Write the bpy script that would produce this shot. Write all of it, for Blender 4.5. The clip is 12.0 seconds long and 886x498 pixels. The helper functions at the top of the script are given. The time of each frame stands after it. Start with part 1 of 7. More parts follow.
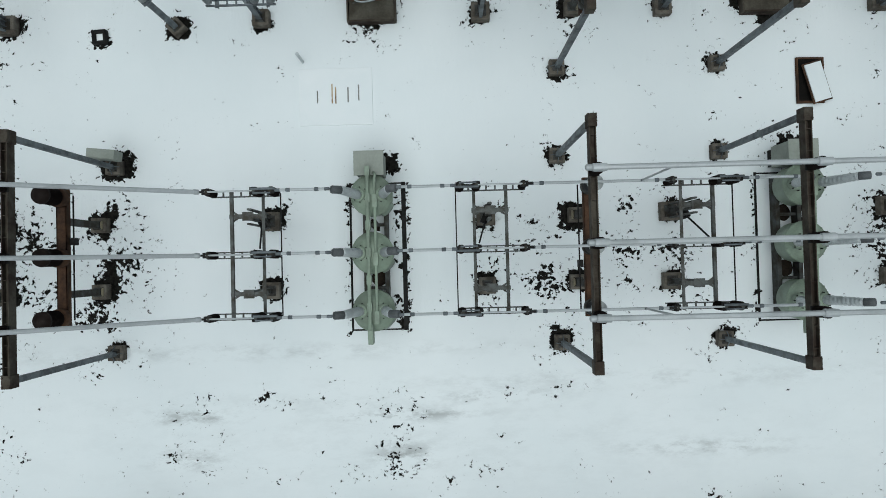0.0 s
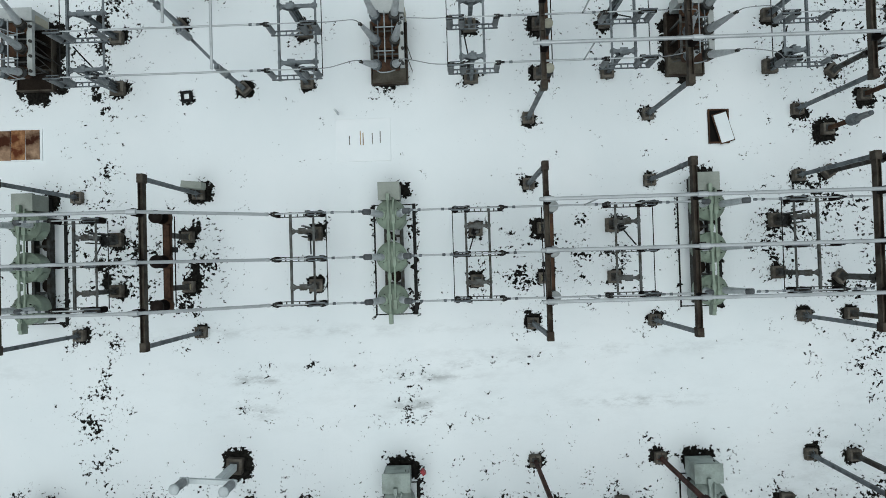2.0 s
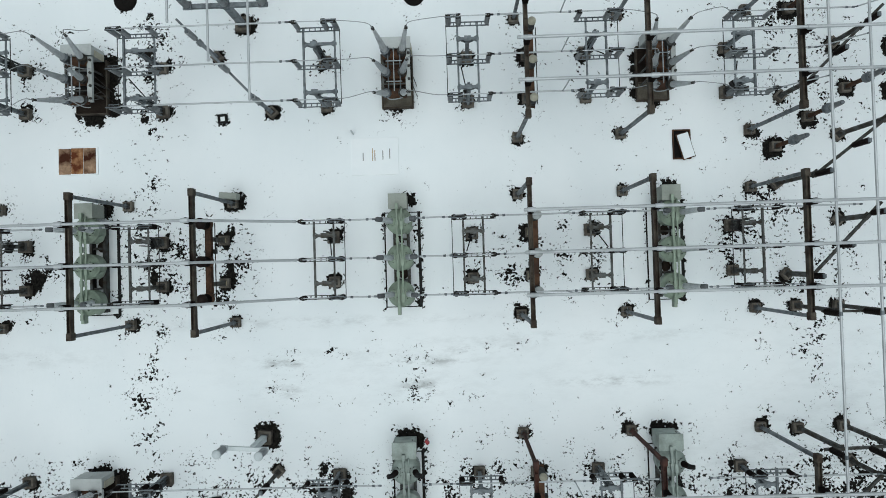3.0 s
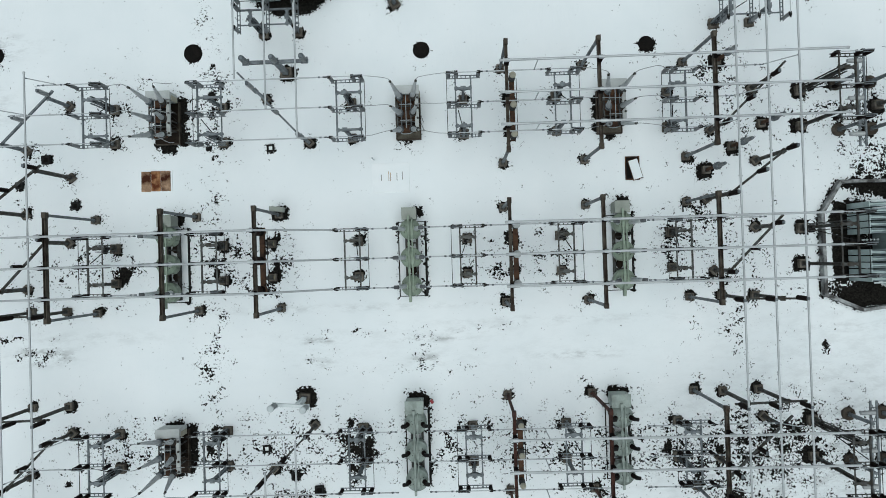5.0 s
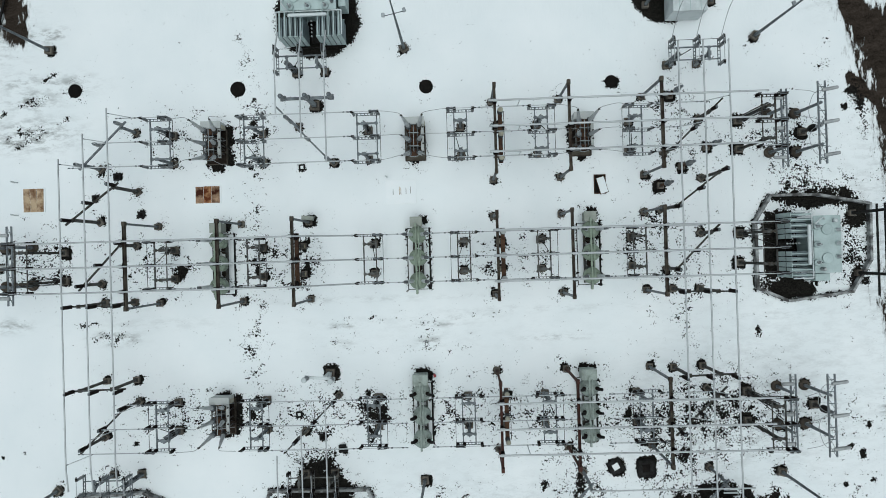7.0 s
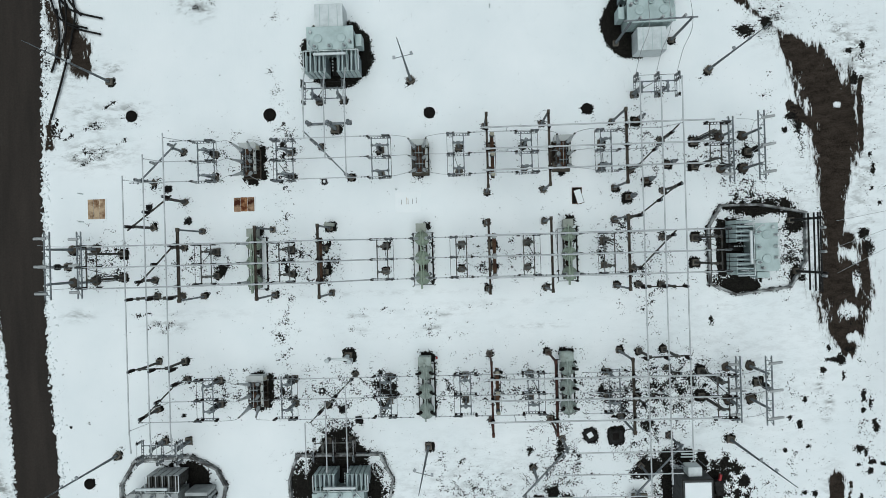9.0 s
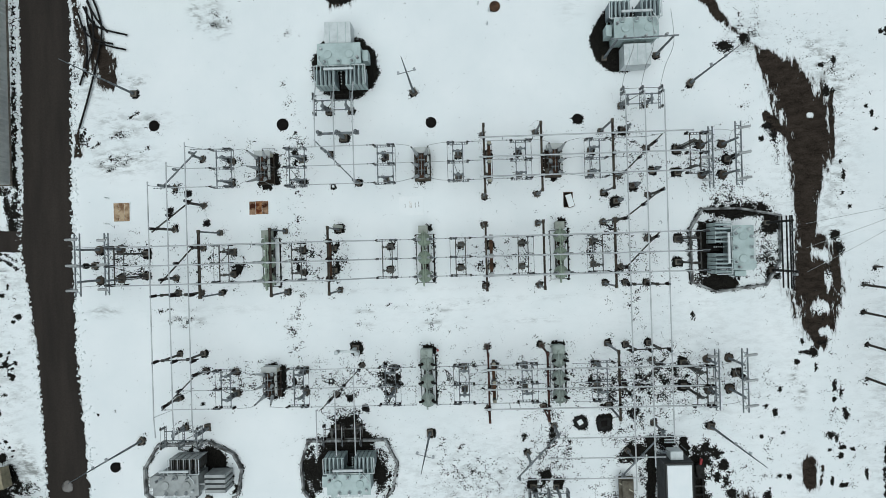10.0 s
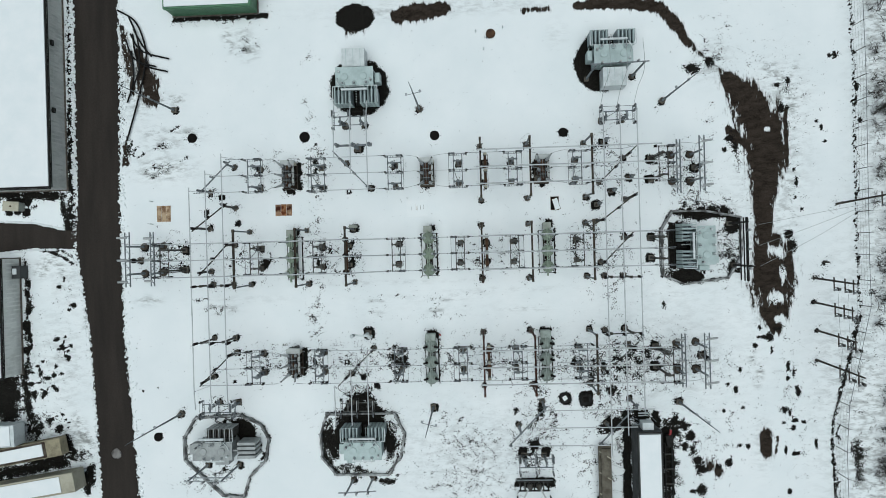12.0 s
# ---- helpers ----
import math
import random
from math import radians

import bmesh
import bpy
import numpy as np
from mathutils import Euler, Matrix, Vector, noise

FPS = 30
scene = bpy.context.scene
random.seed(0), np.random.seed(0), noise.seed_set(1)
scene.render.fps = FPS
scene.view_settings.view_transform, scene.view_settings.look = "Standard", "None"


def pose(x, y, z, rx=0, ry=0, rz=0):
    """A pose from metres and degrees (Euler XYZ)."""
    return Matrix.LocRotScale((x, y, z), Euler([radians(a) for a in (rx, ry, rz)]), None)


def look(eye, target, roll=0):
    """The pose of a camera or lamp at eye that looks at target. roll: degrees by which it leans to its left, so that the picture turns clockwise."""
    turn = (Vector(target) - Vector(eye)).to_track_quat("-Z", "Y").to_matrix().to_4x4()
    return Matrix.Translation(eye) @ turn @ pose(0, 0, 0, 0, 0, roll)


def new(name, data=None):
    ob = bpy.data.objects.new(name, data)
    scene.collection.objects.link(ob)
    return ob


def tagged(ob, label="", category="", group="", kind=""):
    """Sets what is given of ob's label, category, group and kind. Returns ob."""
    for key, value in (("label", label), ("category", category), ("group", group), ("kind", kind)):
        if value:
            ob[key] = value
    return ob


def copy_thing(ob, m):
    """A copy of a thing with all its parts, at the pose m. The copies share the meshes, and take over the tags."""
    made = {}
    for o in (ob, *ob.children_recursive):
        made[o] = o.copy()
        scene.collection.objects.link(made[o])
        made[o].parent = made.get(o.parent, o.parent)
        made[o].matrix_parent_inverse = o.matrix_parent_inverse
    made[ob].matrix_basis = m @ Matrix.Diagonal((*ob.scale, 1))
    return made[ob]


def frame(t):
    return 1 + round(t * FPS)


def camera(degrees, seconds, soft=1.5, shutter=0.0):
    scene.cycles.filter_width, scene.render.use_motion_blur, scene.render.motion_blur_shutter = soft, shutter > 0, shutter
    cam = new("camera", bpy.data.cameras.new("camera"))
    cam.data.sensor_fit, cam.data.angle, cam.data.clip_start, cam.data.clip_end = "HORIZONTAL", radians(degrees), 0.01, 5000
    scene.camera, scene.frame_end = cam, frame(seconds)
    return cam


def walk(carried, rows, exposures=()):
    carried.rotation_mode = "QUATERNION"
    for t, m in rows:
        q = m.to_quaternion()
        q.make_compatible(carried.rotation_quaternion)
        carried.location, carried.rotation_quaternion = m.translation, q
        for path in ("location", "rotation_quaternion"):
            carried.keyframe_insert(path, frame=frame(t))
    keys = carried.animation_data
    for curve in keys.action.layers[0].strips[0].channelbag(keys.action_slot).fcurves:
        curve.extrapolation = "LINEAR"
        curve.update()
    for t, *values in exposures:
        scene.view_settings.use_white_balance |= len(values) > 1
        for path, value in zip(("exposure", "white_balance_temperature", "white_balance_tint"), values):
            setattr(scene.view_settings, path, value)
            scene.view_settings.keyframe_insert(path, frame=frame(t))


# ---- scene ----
cam = camera(65.5, 12.0, soft=0.64)
# seconds, x, y, z, tilts about x and y, heading
PATH = [
    (0, 1.427, 0.816, 23.192, 1.262, 0.663, -1.464),
    (0.5, 1.495, 0.814, 24.896, 1.322, 0.776, -1.540),
    (1, 1.561, 0.817, 26.877, 1.339, 0.879, -1.600),
    (1.5, 1.626, 0.826, 28.516, 1.321, 0.973, -1.647),
    (2, 1.692, 0.842, 31.004, 1.275, 1.058, -1.681),
    (2.5, 1.760, 0.867, 33.512, 1.206, 1.136, -1.706),
    (3, 1.830, 0.902, 35.954, 1.121, 1.208, -1.722),
    (4.8, 2.118, 1.103, 44.583, 0.754, 1.438, -1.733),
    (5, 2.155, 1.133, 45.671, 0.712, 1.462, -1.731),
    (5.5, 2.251, 1.211, 48.117, 0.612, 1.523, -1.725),
    (6, 2.355, 1.295, 50.614, 0.518, 1.584, -1.718),
    (6.5, 2.466, 1.383, 53.087, 0.431, 1.647, -1.709),
    (7, 2.587, 1.473, 55.511, 0.354, 1.712, -1.701),
    (9, 3.161, 1.796, 65.421, 0.139, 2.015, -1.667),
    (9.5, 3.329, 1.849, 67.859, 0.105, 2.106, -1.658),
    (10, 3.507, 1.885, 70.382, 0.075, 2.203, -1.649),
    (10.5, 3.696, 1.897, 72.823, 0.046, 2.308, -1.638),
    (11, 3.895, 1.880, 75.312, 0.015, 2.422, -1.626),
    (11.5, 4.104, 1.830, 77.782, -0.022, 2.544, -1.610),
    (12, 4.323, 1.740, 80.322, -0.070, 2.676, -1.591),
]
walk(cam, [(t, pose(x, y, z, rx, ry, rz)) for t, x, y, z, rx, ry, rz in PATH], [(0, 0.07, 5870, 0), (4, 0.17, 5880, 1), (12, 0.16, 5890, 1)])

# ---- light: a closed winter overcast ----
world = bpy.data.worlds.new("sky")
scene.world = world
world.use_nodes = True
wn = world.node_tree.nodes
sky = wn.new("ShaderNodeTexSky")
sky.sky_type, sky.sun_disc = "NISHITA", False
sky.sun_elevation, sky.sun_rotation = radians(84), radians(200)
sky.air_density, sky.dust_density, sky.ozone_density = 1.0, 4.0, 1.0
wn["Background"].inputs["Strength"].default_value = 0.021
world.node_tree.links.new(sky.outputs["Color"], wn["Background"].inputs["Color"])
sun = new("sun", bpy.data.lights.new("sun", "SUN"))
sun.data.energy, sun.data.angle, sun.data.color = 2.05, radians(75), (1.0, 0.98, 0.95)
sun.matrix_world = look((0, 0, 60), (60 * math.cos(radians(84)) * math.sin(radians(20)), 60 * math.cos(radians(84)) * math.cos(radians(20)), 60 - 60 * math.sin(radians(84))))


# ---- materials ----
def principled(name):
    m = bpy.data.materials.new(name)
    m.use_nodes = True
    return m, m.node_tree.nodes, m.node_tree.links, m.node_tree.nodes["Principled BSDF"]


def ramp(nodes, stops, kind="LINEAR"):
    r = nodes.new("ShaderNodeValToRGB")
    r.color_ramp.interpolation = kind
    while len(r.color_ramp.elements) < len(stops):
        r.color_ramp.elements.new(0.5)
    for e, (p, c) in zip(r.color_ramp.elements, stops):
        e.position = p
        e.color = (c, c, c, 1) if isinstance(c, (int, float)) else (*c, 1)
    return r


def noise_tex(nodes, links, vector, scale, detail=4, rough=0.55):
    n = nodes.new("ShaderNodeTexNoise")
    n.inputs["Scale"].default_value, n.inputs["Detail"].default_value, n.inputs["Roughness"].default_value = scale, detail, rough
    links.new(vector, n.inputs["Vector"])
    return n


def mix(nodes, links, fac, a, b, kind="MIX"):
    m = nodes.new("ShaderNodeMix")
    m.data_type, m.blend_type = "RGBA", kind
    for value, slot in ((fac, m.inputs[0]), (a, m.inputs[6]), (b, m.inputs[7])):
        if isinstance(value, tuple):
            slot.default_value = (*value, 1)
        elif isinstance(value, (int, float)):
            slot.default_value = value
        else:
            links.new(value, slot)
    return m.outputs[2]


def surface(name, base, worn, rough=0.6, metal=0.0, amount=0.35, scale=3.0, bump=0.15, spread=0.12):
    """Paint, metal or stone: a base colour, broad stains of a second one, fine grain and relief."""
    m, nodes, links, out = principled(name)
    co = nodes.new("ShaderNodeTexCoord").outputs["Object"]
    info = nodes.new("ShaderNodeObjectInfo")
    shift = nodes.new("ShaderNodeVectorMath")
    shift.operation = "MULTIPLY_ADD"
    links.new(info.outputs["Random"], shift.inputs[0])
    shift.inputs[1].default_value = (37, 53, 71)
    links.new(co, shift.inputs[2])
    at = shift.outputs[0]
    broad = noise_tex(nodes, links, at, scale, 5, 0.6)
    fine = noise_tex(nodes, links, at, scale * 14, 3, 0.6)
    edge = ramp(nodes, [(0.62 - amount * 0.5, 0.0), (0.78 - amount * 0.35, 1.0)])
    links.new(broad.outputs["Fac"], edge.inputs["Fac"])
    colour = mix(nodes, links, edge.outputs["Color"], base, worn)
    grain = ramp(nodes, [(0.3, 1 - spread), (0.7, 1 + spread)])
    links.new(fine.outputs["Fac"], grain.inputs["Fac"])
    colour = mix(nodes, links, 1.0, colour, grain.outputs["Color"], "MULTIPLY")
    one = ramp(nodes, [(0.0, 1 - spread), (1.0, 1 + spread)])
    links.new(info.outputs["Random"], one.inputs["Fac"])
    colour = mix(nodes, links, 1.0, colour, one.outputs["Color"], "MULTIPLY")
    links.new(colour, out.inputs["Base Color"])
    r = nodes.new("ShaderNodeMapRange")
    r.inputs["To Min"].default_value, r.inputs["To Max"].default_value = max(rough - 0.12, 0.05), min(rough + 0.15, 1)
    links.new(broad.outputs["Fac"], r.inputs["Value"])
    links.new(r.outputs["Result"], out.inputs["Roughness"])
    out.inputs["Metallic"].default_value = metal
    out.inputs["Specular IOR Level"].default_value = 0.1 if rough > 0.5 else 0.4
    b = nodes.new("ShaderNodeBump")
    b.inputs["Strength"].default_value, b.inputs["Distance"].default_value = bump, 0.02
    links.new(fine.outputs["Fac"], b.inputs["Height"])
    links.new(b.outputs["Normal"], out.inputs["Normal"])
    return m


GALV = surface("galvanized_steel", (0.19, 0.21, 0.22), (0.105, 0.115, 0.12), 0.55, 0.25, 0.4)
GALV_OLD = surface("weathered_steel", (0.088, 0.0915, 0.089), (0.048, 0.043, 0.035), 0.65, 0.2, 0.5)
STEEL_MID = surface("dull_grey_steel", (0.125, 0.13, 0.125), (0.06, 0.055, 0.046), 0.65, 0.2, 0.45)
DARK_STEEL = surface("dark_steel", (0.024, 0.024, 0.023), (0.012, 0.011, 0.010), 0.6, 0.2, 0.4)
RUST = surface("rusted_steel", (0.105, 0.058, 0.034), (0.05, 0.031, 0.0225), 0.85, 0.0, 0.55, 2.0)
BROWN_BEAM = surface("brown_beam", (0.1, 0.088, 0.07), (0.045, 0.034, 0.027), 0.75, 0.1, 0.5, 1.5)
RED_BEAM = surface("oxide_red_beam", (0.09775, 0.04675, 0.0357), (0.051, 0.02975, 0.0255), 0.8, 0.0, 0.5, 1.5)
ALU = surface("aluminium_tube", (0.52, 0.54, 0.545), (0.4, 0.42, 0.42), 0.5, 0.3, 0.3, 1.0, 0.05, 0.05)
CABLE = surface("bare_cable", (0.33, 0.345, 0.345), (0.22, 0.23, 0.23), 0.55, 0.3, 0.3)
CONCRETE = surface("concrete", (0.175, 0.158, 0.132), (0.085, 0.074, 0.061), 0.9, 0.0, 0.5, 2.5, 0.4)
MUDDY = surface("muddy_concrete", (0.1, 0.085, 0.068), (0.05, 0.042, 0.034), 0.9, 0.0, 0.5, 2.0, 0.4)
CURB = surface("snow_streaked_concrete", (0.43, 0.445, 0.44), (0.08, 0.078, 0.076), 0.9, 0.0, 0.5, 1.3, 0.4)
PORC_BROWN = surface("brown_porcelain", (0.015, 0.0105, 0.009), (0.026, 0.019, 0.016), 0.55, 0.0, 0.25, 4.0, 0.05)
PORC_GREY = surface("grey_porcelain", (0.4, 0.415, 0.415), (0.3, 0.312, 0.312), 0.3, 0.0, 0.3, 3.0, 0.05)
PORC_PALE = surface("pale_grey_porcelain", (0.56, 0.58, 0.58), (0.45, 0.465, 0.465), 0.35, 0.0, 0.3, 3.0, 0.05)
PORC_DARK = surface("slate_porcelain", (0.08, 0.084, 0.084), (0.048, 0.048, 0.048), 0.3, 0.0, 0.3, 3.0, 0.05)
GREEN = surface("grey_green_paint", (0.265, 0.325, 0.25), (0.19, 0.225, 0.175), 0.5, 0.0, 0.35, 1.2, 0.08, 0.06)
GREEN_DARK = surface("sage_paint", (0.2, 0.24, 0.205), (0.13, 0.155, 0.13), 0.5, 0.0, 0.4, 1.2, 0.08, 0.06)
CAB = surface("cabinet_paint", (0.32, 0.34, 0.3), (0.25, 0.27, 0.235), 0.55, 0.0, 0.35, 1.0, 0.06, 0.05)
CAB_WHITE = surface("pale_cabinet_paint", (0.47, 0.49, 0.475), (0.36, 0.375, 0.36), 0.5, 0.0, 0.3, 1.0, 0.05, 0.04)
BLUE = surface("blue_grey_paint", (0.43, 0.515, 0.505), (0.34, 0.415, 0.405), 0.45, 0.0, 0.35, 0.8, 0.05, 0.05)
BLUE_DARK = surface("blue_grey_radiator", (0.235, 0.285, 0.3), (0.155, 0.19, 0.2), 0.5, 0.0, 0.4, 1.0, 0.05, 0.06)
PORC_WHITE = surface("pale_porcelain", (0.7, 0.73, 0.73), (0.58, 0.61, 0.61), 0.3, 0.0, 0.3, 3.0, 0.05)
SAGE = surface("pale_sage_paint", (0.3, 0.35, 0.315), (0.18, 0.21, 0.185), 0.45, 0.0, 0.4, 1.2, 0.08, 0.06)
PALE = surface("pale_grey_paint", (0.6, 0.64, 0.64), (0.48, 0.52, 0.52), 0.45, 0.0, 0.3, 1.0, 0.04, 0.04)
SOIL = surface("wet_soil", (0.0196, 0.0147, 0.0119), (0.0315, 0.0238, 0.0182), 0.9, 0.0, 0.5, 1.5, 0.8, 0.3)
ICE = surface("dirty_ice", (0.2, 0.19, 0.18), (0.14, 0.13, 0.12), 0.4, 0.0, 0.4, 1.5, 0.1)
PLYWOOD = surface("weathered_plywood", (0.5, 0.38, 0.25), (0.16, 0.085, 0.045), 0.85, 0.0, 0.36, 1.3, 0.2)
STAINED_SHEET = surface("rust_blotched_sheet", (0.5, 0.34, 0.22), (0.05, 0.018, 0.01), 0.85, 0.0, 0.6, 0.9, 0.2)
RUSTY_SHEET = surface("rust_stained_sheet", (0.42, 0.23, 0.11), (0.11, 0.035, 0.016), 0.85, 0.0, 0.55, 2.2, 0.2)
FLAT_TAN = surface("dirty_tarpaulin", (0.15, 0.138, 0.11), (0.08, 0.07, 0.055), 0.85, 0.0, 0.5, 1.2, 0.3)
CAP_GREY = surface("grey_terminal_cap", (0.13, 0.137, 0.14), (0.09, 0.095, 0.097), 0.55, 0.1, 0.35, 2.0)
WOOD = surface("grey_pole_wood", (0.095, 0.085, 0.074), (0.048, 0.04, 0.0344), 0.9, 0.0, 0.5, 3.0, 0.4)
BARK = surface("twig_bark", (0.035, 0.0294, 0.0252), (0.056, 0.049, 0.042), 0.95, 0.0, 0.4, 3.0, 0.4)
BLACK = surface("black_rubber", (0.0126, 0.0126, 0.0126), (0.021, 0.0196, 0.0182), 0.8, 0.0, 0.4, 3.0, 0.3)
# near-black: the dark depth of open holes, put into flat discs and plates
HOLE_DARK = surface("near_black_hole", (0.0072, 0.0066, 0.006), (0.012, 0.0102, 0.009), 0.9, 0.0, 0.4, 2.0, 0.8, 0.3)
CREAM = surface("cream_paint", (0.45, 0.43, 0.34), (0.34, 0.32, 0.25), 0.55, 0.0, 0.35, 0.7, 0.05, 0.05)
TAN = surface("tan_tarpaulin", (0.3, 0.27, 0.185), (0.16, 0.14, 0.1), 0.8, 0.0, 0.4, 1.0, 0.2)
CHARCOAL = surface("charcoal_panel", (0.075, 0.07875, 0.07875), (0.0525, 0.054, 0.054), 0.6, 0.0, 0.35, 0.8, 0.05, 0.05)
RED = surface("red_paint", (0.3, 0.02, 0.025), (0.15, 0.015, 0.02), 0.5, 0.0, 0.3)
ROOF_GREEN = surface("green_sheet_metal", (0.09, 0.2, 0.11), (0.06, 0.14, 0.08), 0.5, 0.1, 0.3, 1.0, 0.05, 0.06)
WALL_GREY = surface("grey_sheet_metal", (0.8, 0.81, 0.775), (0.62, 0.635, 0.6), 0.55, 0.2, 0.35, 0.5, 0.08, 0.05)
GREY_PAINT = surface("plain_grey_paint", (0.36, 0.38, 0.375), (0.25, 0.265, 0.26), 0.5, 0.0, 0.35, 0.9, 0.05, 0.05)
GALV_PALE = surface("pale_galvanized_steel", (0.36, 0.385, 0.395), (0.24, 0.26, 0.265), 0.55, 0.2, 0.35)
GLASS = surface("lamp_glass", (0.5, 0.52, 0.52), (0.4, 0.42, 0.42), 0.15, 0.0, 0.2)


def snow_material():
    """Snow over dark ground: the soil shows through where the attribute 'bare' is high, broken up by noise; 'mud' is brown."""
    m, nodes, links, out = principled("snow_over_soil")
    geo = nodes.new("ShaderNodeNewGeometry").outputs["Position"]
    masks = {}
    for key in ("bare", "mud", "grey"):
        a = nodes.new("ShaderNodeAttribute")
        a.attribute_name = key
        masks[key] = a.outputs["Fac"]

    def broken(mask, texture, low, high, soft):
        thr = nodes.new("ShaderNodeMapRange")
        thr.inputs["To Min"].default_value, thr.inputs["To Max"].default_value = low, high
        links.new(mask, thr.inputs["Value"])
        d = nodes.new("ShaderNodeMath")
        d.operation = "SUBTRACT"
        links.new(texture, d.inputs[0])
        links.new(thr.outputs["Result"], d.inputs[1])
        r = nodes.new("ShaderNodeMapRange")
        r.interpolation_type = "SMOOTHSTEP"
        r.inputs["From Min"].default_value, r.inputs["From Max"].default_value = -soft, soft
        links.new(d.outputs[0], r.inputs["Value"])
        return r.outputs["Result"]

    wobble = nodes.new("ShaderNodeVectorMath")
    wobble.operation = "MULTIPLY_ADD"
    links.new(noise_tex(nodes, links, geo, 0.9, 3, 0.6).outputs["Color"], wobble.inputs[0])
    wobble.inputs[1].default_value = (0.5, 0.5, 0.0)
    links.new(geo, wobble.inputs[2])
    fleck = noise_tex(nodes, links, wobble.outputs[0], 6.6, 3, 0.6)
    cluster = noise_tex(nodes, links, wobble.outputs[0], 1.1, 4, 0.6)
    both = nodes.new("ShaderNodeMix")
    both.inputs[0].default_value = 0.46
    links.new(fleck.outputs["Fac"], both.inputs[2])
    links.new(cluster.outputs["Fac"], both.inputs[3])
    speck = nodes.new("ShaderNodeMapRange")
    speck.clamp = False
    speck.inputs["From Min"].default_value, speck.inputs["From Max"].default_value = 0.16, 0.84
    links.new(both.outputs[0], speck.inputs["Value"])
    streak_map = nodes.new("ShaderNodeMapping")
    streak_map.inputs["Scale"].default_value = (1.6, 0.42, 1.0)
    links.new(geo, streak_map.inputs["Vector"])
    clump = noise_tex(nodes, links, streak_map.outputs["Vector"], 0.9, 8, 0.72)
    bare = broken(masks["bare"], speck.outputs["Result"], 0.745, 0.22, 0.022)
    slush = broken(masks["bare"], speck.outputs["Result"], 0.72, 0.2, 0.05)
    mud = broken(masks["mud"], clump.outputs["Fac"], 0.8, 0.18, 0.02)
    wet = broken(masks["mud"], clump.outputs["Fac"], 0.74, 0.14, 0.05)
    fine = noise_tex(nodes, links, geo, 9.0, 4, 0.6)
    drift = noise_tex(nodes, links, geo, 0.16, 4, 0.55)
    snow_tone = ramp(nodes, [(0.3, (0.79, 0.83, 0.835)), (0.7, (0.86, 0.885, 0.885))])
    links.new(drift.outputs["Fac"], snow_tone.inputs["Fac"])
    thin = ramp(nodes, [(0.46, 0.0), (0.62, 0.9)])
    slant = nodes.new("ShaderNodeMapping")
    slant.inputs["Rotation"].default_value, slant.inputs["Scale"].default_value = (0, 0, radians(-35)), (0.7, 1.7, 1.0)
    links.new(geo, slant.inputs["Vector"])
    smudge = noise_tex(nodes, links, slant.outputs["Vector"], 0.9, 8, 0.74)
    links.new(smudge.outputs["Fac"], thin.inputs["Fac"])
    g = nodes.new("ShaderNodeMath")
    g.operation = "MULTIPLY"
    links.new(thin.outputs["Color"], g.inputs[0])
    links.new(masks["grey"], g.inputs[1])
    colour = mix(nodes, links, g.outputs[0], snow_tone.outputs["Color"], (0.3, 0.31, 0.3))
    soil = ramp(nodes, [(0.35, (0.006, 0.006, 0.0055)), (0.65, (0.022, 0.0205, 0.0175))])
    links.new(fine.outputs["Fac"], soil.inputs["Fac"])
    earth = ramp(nodes, [(0.38, (0.014, 0.011, 0.0085)), (0.62, (0.052, 0.041, 0.033))])
    patch = nodes.new("ShaderNodeMix")
    patch.inputs[0].default_value = 0.6
    links.new(fine.outputs["Fac"], patch.inputs[2])
    links.new(smudge.outputs["Fac"], patch.inputs[3])
    links.new(patch.outputs[0], earth.inputs["Fac"])
    half = nodes.new("ShaderNodeMath")
    half.operation = "MULTIPLY"
    half.inputs[1].default_value = 0.3
    links.new(slush, half.inputs[0])
    colour = mix(nodes, links, half.outputs[0], colour, (0.2, 0.2, 0.195))
    half = nodes.new("ShaderNodeMath")
    half.operation = "MULTIPLY"
    half.inputs[1].default_value = 0.4
    links.new(wet, half.inputs[0])
    colour = mix(nodes, links, half.outputs[0], colour, (0.16, 0.15, 0.14))
    colour = mix(nodes, links, mud, colour, earth.outputs["Color"])
    colour = mix(nodes, links, bare, colour, soil.outputs["Color"])
    links.new(colour, out.inputs["Base Color"])
    out.inputs["Roughness"].default_value = 0.85
    out.inputs["Specular IOR Level"].default_value = 0.02
    b = nodes.new("ShaderNodeBump")
    b.inputs["Strength"].default_value, b.inputs["Distance"].default_value = 0.35, 0.06
    links.new(clump.outputs["Fac"], b.inputs["Height"])
    links.new(b.outputs["Normal"], out.inputs["Normal"])
    return m


def plain_snow():
    m, nodes, links, out = principled("roof_snow")
    geo = nodes.new("ShaderNodeNewGeometry").outputs["Position"]
    drift = noise_tex(nodes, links, geo, 0.5, 5, 0.6)
    tone = ramp(nodes, [(0.3, (0.8, 0.84, 0.845)), (0.7, (0.87, 0.89, 0.89))])
    links.new(drift.outputs["Fac"], tone.inputs["Fac"])
    links.new(tone.outputs["Color"], out.inputs["Base Color"])
    out.inputs["Roughness"].default_value = 0.85
    b = nodes.new("ShaderNodeBump")
    b.inputs["Strength"].default_value, b.inputs["Distance"].default_value = 0.3, 0.08
    links.new(drift.outputs["Fac"], b.inputs["Height"])
    links.new(b.outputs["Normal"], out.inputs["Normal"])
    return m


